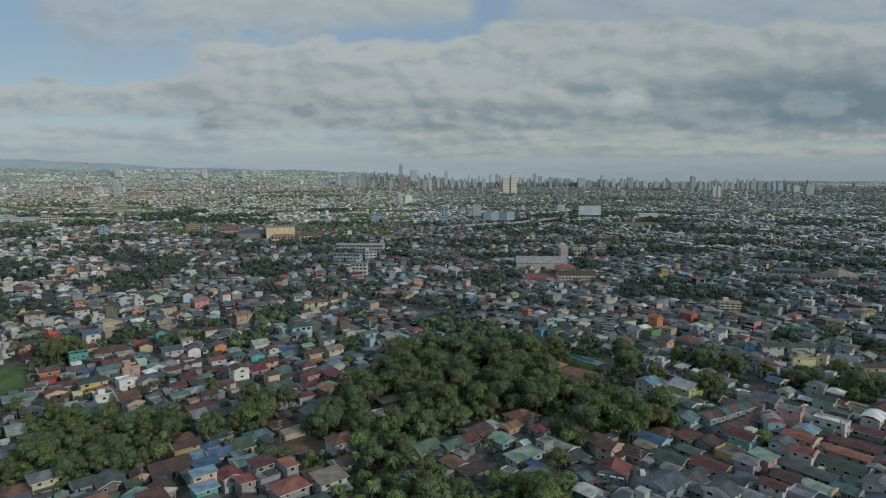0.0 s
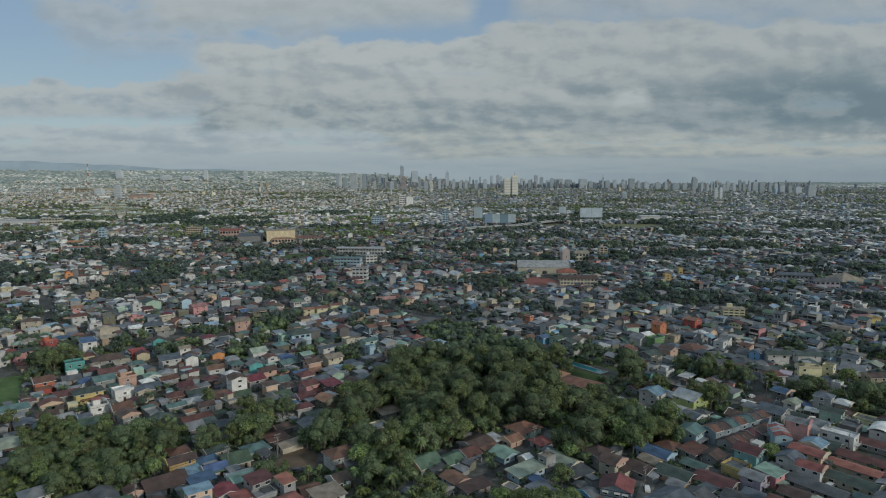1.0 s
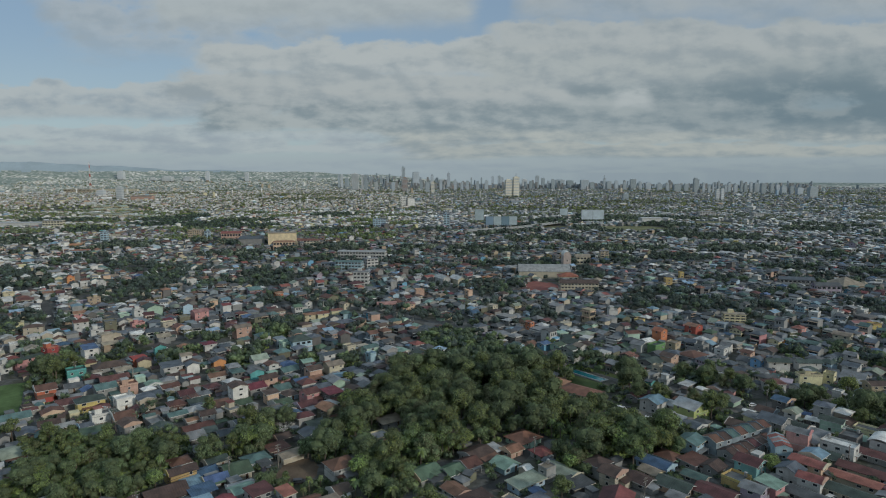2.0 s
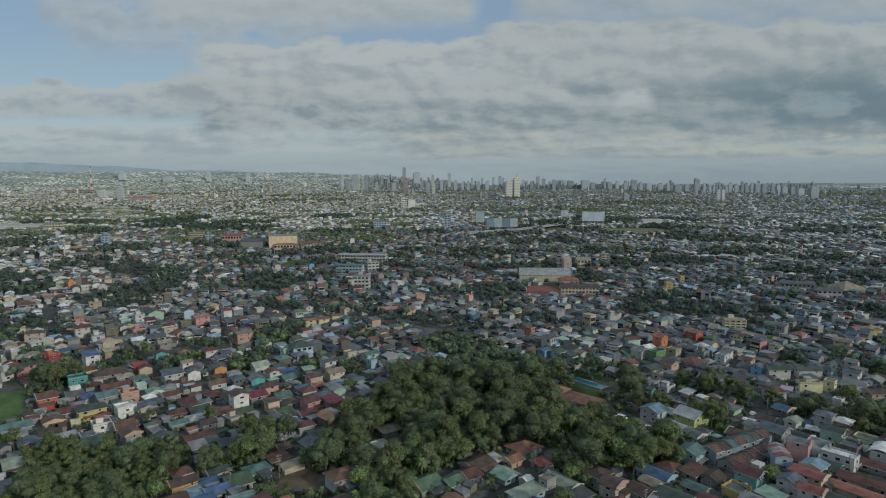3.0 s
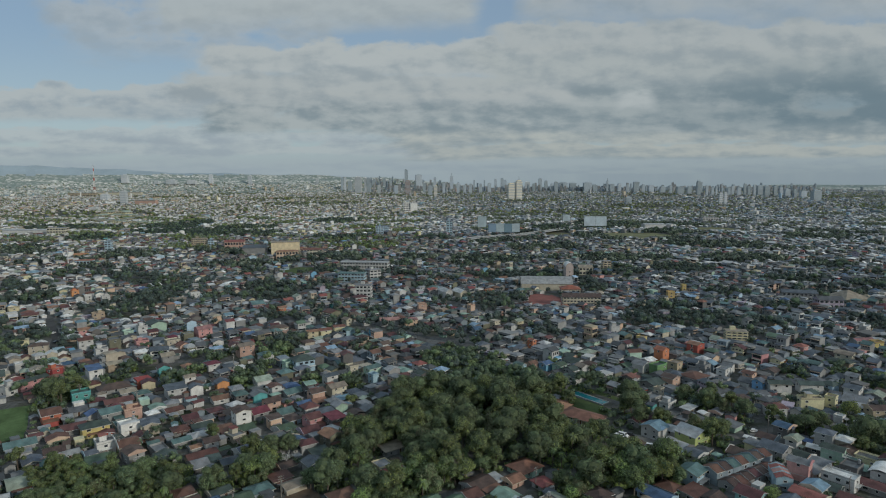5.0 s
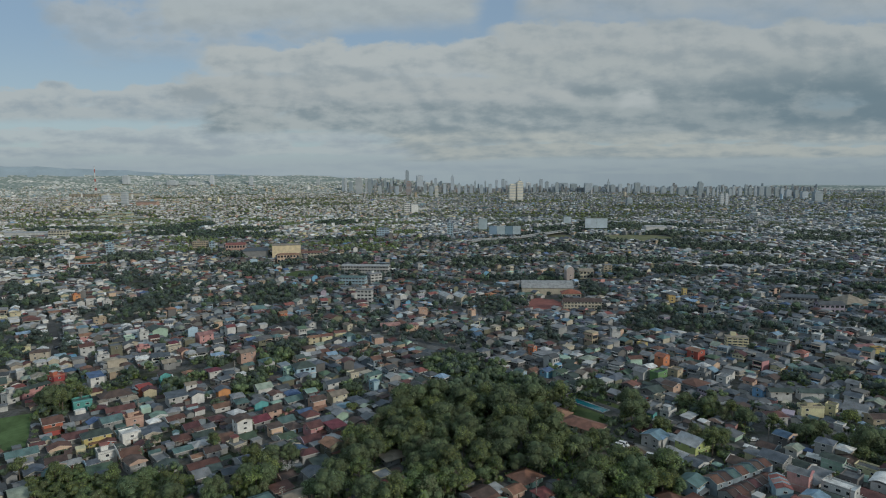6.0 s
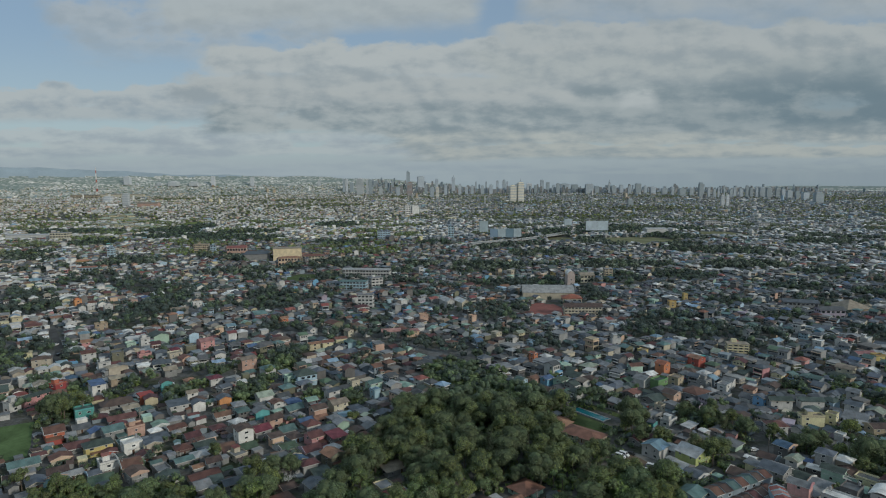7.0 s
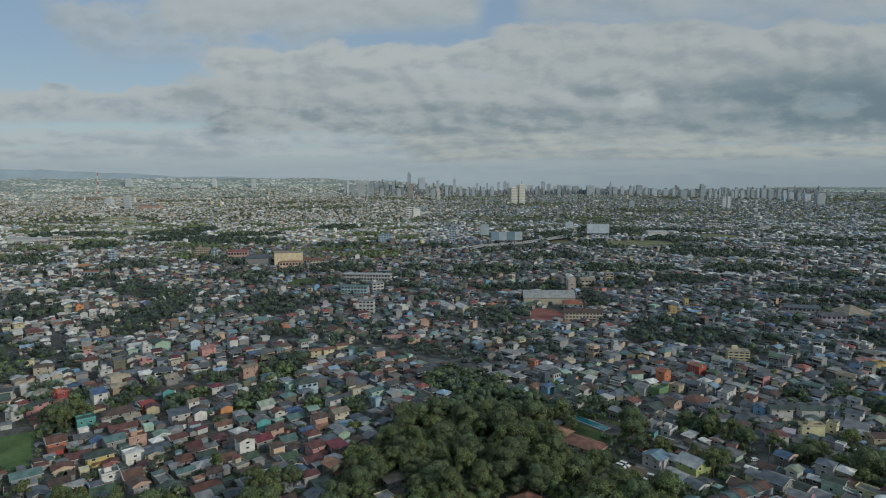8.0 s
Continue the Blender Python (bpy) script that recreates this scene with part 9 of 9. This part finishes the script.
grove(-172.7, 610.4, 30.0, 21.2, spacing=6.5, single=False)
grove(-194.7, 668.2, 20.9, 25.3, spacing=6.5, single=False)
grove(-158.7, 774.3, 24.2, 33.8, spacing=6.5, single=False)
grove(-129.8, 889.4, 23.8, 37.0, spacing=6.5, single=False)
grove(-60.9, 545.9, 8.8, 14.2, spacing=6.5, single=False)
grove(154.1, 663.1, 13.0, 37.5, spacing=6.5, single=False)
grove(163.4, 503.8, 24.7, 19.4, spacing=6.5, single=False)
grove(209.0, 503.3, 22.5, 24.2, spacing=6.5, single=False)
grove(180.7, 542.9, 19.4, 16.8, spacing=6.5, single=False)
grove(333.0, 490.0, 14.0, 18.4, spacing=6.5, single=False)
grove(205.6, 557.0, 12.4, 14.8, spacing=6.5, single=False)
grove(224.3, 458.7, 10.2, 12.1, spacing=6.5, single=False)
grove(301.0, 555.8, 19.9, 11.8, spacing=6.5, single=False)
grove(451.2, 658.7, 23.5, 24.6, spacing=6.5, single=False)
grove(44.0, 559.1, 11.0, 17.8, spacing=6.5, single=False)
grove(117.2, 732.5, 39.3, 25.3, spacing=7, single=False)
grove(64.4, 733.3, 39.3, 20.2, spacing=7, single=False)
grove(217.5, 785.0, 21.0, 23.2, spacing=7, single=False)
grove(294.9, 783.7, 42.0, 28.9, spacing=7, single=False)
grove(425.4, 879.0, 47.1, 36.2, spacing=7, single=False)
grove(487.7, 810.5, 43.4, 24.7, spacing=7, single=False)
grove(442.4, 1053.1, 84.6, 51.8, spacing=8, single=False)
grove(298.5, 1198.4, 58.9, 66.9, spacing=8, single=False)
grove(456.6, 1280.5, 45.7, 61.0, spacing=8, single=False)
grove(696.8, 1162.5, 72.7, 37.7, spacing=8, single=False)
grove(-560.8, 1329.0, 99.9, 53.0, spacing=7, single=False)
grove(-640.8, 1439.0, 79.9, 43.0, spacing=7, single=False)
grove(-630.4, 1528.1, 47.8, 130.3, spacing=9, single=False)
grove(-848.3, 1434.7, 115.3, 46.3, spacing=7.5, single=False)
grove(-430.2, 1278.5, 97.4, 52.8, spacing=7, single=False)
grove(-447.8, 1423.4, 63.6, 56.3, spacing=9, single=False)
grove(-279.5, 1631.2, 58.3, 83.5, spacing=9, single=False)
grove(-676.2, 1195.7, 42.7, 53.1, spacing=8, single=False)
grove(-687.8, 1027.2, 36.7, 39.3, spacing=8, single=False)
grove(-235.8, 764.5, 13.7, 27.4, spacing=7, single=False)
grove(-23.4, 1179.9, 31.6, 38.8, spacing=8, single=False)
grove(-60.9, 820.1, 18.3, 18.9, spacing=7, single=False)
grove(-33.8, 887.6, 31.7, 22.1, spacing=7, single=False)
grove(31.0, 351.3, 25.1, 17.2, tone=1, spacing=6.0, tall=1.22)
grove(61.0, 330.2, 17.7, 13.1, tone=1, spacing=6.0, tall=1.22)
grove(91.5, 309.0, 7.5, 13.6, tone=1, spacing=6.0, tall=1.1)
grove(-4.2, 324.3, 11.6, 12.6, tone=1, spacing=6.0, tall=1.22)
grove(-24.2, 312.3, 8.4, 13.7, tone=1, spacing=6.0, tall=1.22)
grove(84.0, 343.6, 9.2, 7.1, spacing=6.0, tall=1.22)
grove(-79.8, 357.3, 4.5, 7.6)
grove(-194.8, 371.4, 4.6, 6.8)
grove(-113.8, 384.7, 4.1, 8.8)
grove(207.9, 367.7, 5.9, 8.1)
grove(139.5, 292.6, 6.5, 6.0)
grove(234.8, 367.5, 6.6, 8.0)
grove(44.4, 505.2, 13.5, 14.6, spacing=6.5, single=False)
grove(74.0, 460.3, 10.3, 12.2, spacing=6.5, single=False)
grove(-25.7, 665.7, 11.9, 16.7, spacing=6.5, single=False)
grove(-55.6, 424.2, 9.5, 10.4, spacing=6.5, single=False)
grove(-150.5, 408.5, 7.3, 9.7, spacing=6.5, single=False)
grove(-222.5, 366.0, 5.9, 7.8, spacing=6.5, single=False)
grove(252.1, 882.3, 70.9, 36.5, spacing=7, single=False)
grove(53.9, 886.0, 47.5, 29.4, spacing=7, single=False)
grove(392.4, 703.7, 37.7, 23.4, spacing=7, single=False)
grove(279.9, 622.1, 22.2, 18.3, spacing=7, single=False)
grove(-193.1, 1184.0, 63.4, 39.1, spacing=8, single=False)
grove(152.1, 1009.5, 54.1, 38.0, spacing=8, single=False)
grove(250.0, 1390.0, 62.0, 70.0, spacing=9, single=False)
grove(375.0, 1480.0, 75.0, 100.0, spacing=9, single=False)
grove(520.0, 1480.0, 80.0, 60.0, spacing=10, single=False)
plant_groves()

# ---- the rest of the city ----
near_infill()
mid_infill(296, 800, 6.2, 7.0, 3, "mid_houses", "dense low houses with mixed metal roofs", True, 0.16)
mid_infill(800, 1250, 6.8, 7.6, 4, "outer_houses", "dense low houses with mixed metal roofs farther off", True, 0.2)
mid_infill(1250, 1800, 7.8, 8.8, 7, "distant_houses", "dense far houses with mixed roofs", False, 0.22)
yard_sheds(150, 300, 3.9, 12, "yard_sheds", "low sheet-roofed sheds and lean-tos filling the yards")
yard_sheds(300, 620, 4.6, 14, "back_sheds", "low sheet-roofed sheds between the farther houses")
loose_trees()
NEAR_SPOTS = [s for s in SPOTS if s[1] < 430]
MID_SPOTS = [s for s in SPOTS if 430 <= s[1] < 800]
FAR_SPOTS = [s for s in SPOTS if s[1] >= 800]
full_wood("wood", "leafy green trees of the wooded slopes", [s for s in NEAR_SPOTS if s[3] > 3.4 and s[1] < 330], 44)
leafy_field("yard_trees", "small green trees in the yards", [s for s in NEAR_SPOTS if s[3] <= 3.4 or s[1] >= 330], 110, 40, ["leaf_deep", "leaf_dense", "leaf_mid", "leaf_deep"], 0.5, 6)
rng = np.random.default_rng(61)
UNDER = [(x + rng.normal(0, 2.4), y + rng.normal(0, 2.4), rng.uniform(1.4, 3.0), rng.uniform(1.6, 2.8)) for x, y, *_ in PLANTED for _ in range(2) if y < 420]
leafy_field("undergrowth", "low bushes and creepers under the trees of the groves", UNDER, 6, 47, ["leaf_mid", "leaf_fresh", "leaf_deep"], 1.0, 1)
# the darker leaf copies carry the shade between the houses
leafy_field("street_trees", "green trees between the houses", MID_SPOTS, 54, 41, ["leaf_dense", "leaf_deep", "leaf_dense", "leaf_core_shaded"], 0.8)
# lighter leaves here stand in for sunshine on the far west, not for orchards
leafy_field("orchard_trees", "trees of the far western quarters, sunlight in their light leaf colours", [s for s in FAR_SPOTS if s[1] > 1000 and s[0] < -0.04 * s[1]], 3, 43, ["leaf_mid", "leaf_fresh", "leaf_olive", "leaf_far"], 1.2, 1)
# darkest leaf mix: a cloud's shadow over the belts, given as colour
leafy_field("belt_trees", "tree belts between the far quarters, cloud shade in their dark leaves", BELTS, 6, 46, ["leaf_dense", "leaf_deep", "leaf_core_shaded"], 1.2, 1)
leafy_field("distant_trees", "trees among the far eastern quarters, haze in their blue-green colour", [s for s in FAR_SPOTS if s[1] > 1350 and s[0] >= -0.04 * s[1]], 3, 45, ["leaf_far", "leaf_mid", "leaf_far"], 1.2, 1)
leafy_field("outer_trees", "trees among the outer quarters, shade in their dark leaf colours", [s for s in FAR_SPOTS if s[1] <= 1350 and not (s[1] > 1000 and s[0] < -0.04 * s[1])], 3, 42, ["leaf_dense", "leaf_core_shaded", "leaf_far", "leaf_deep"], 1.2, 1)
far_infill()
far_trees()
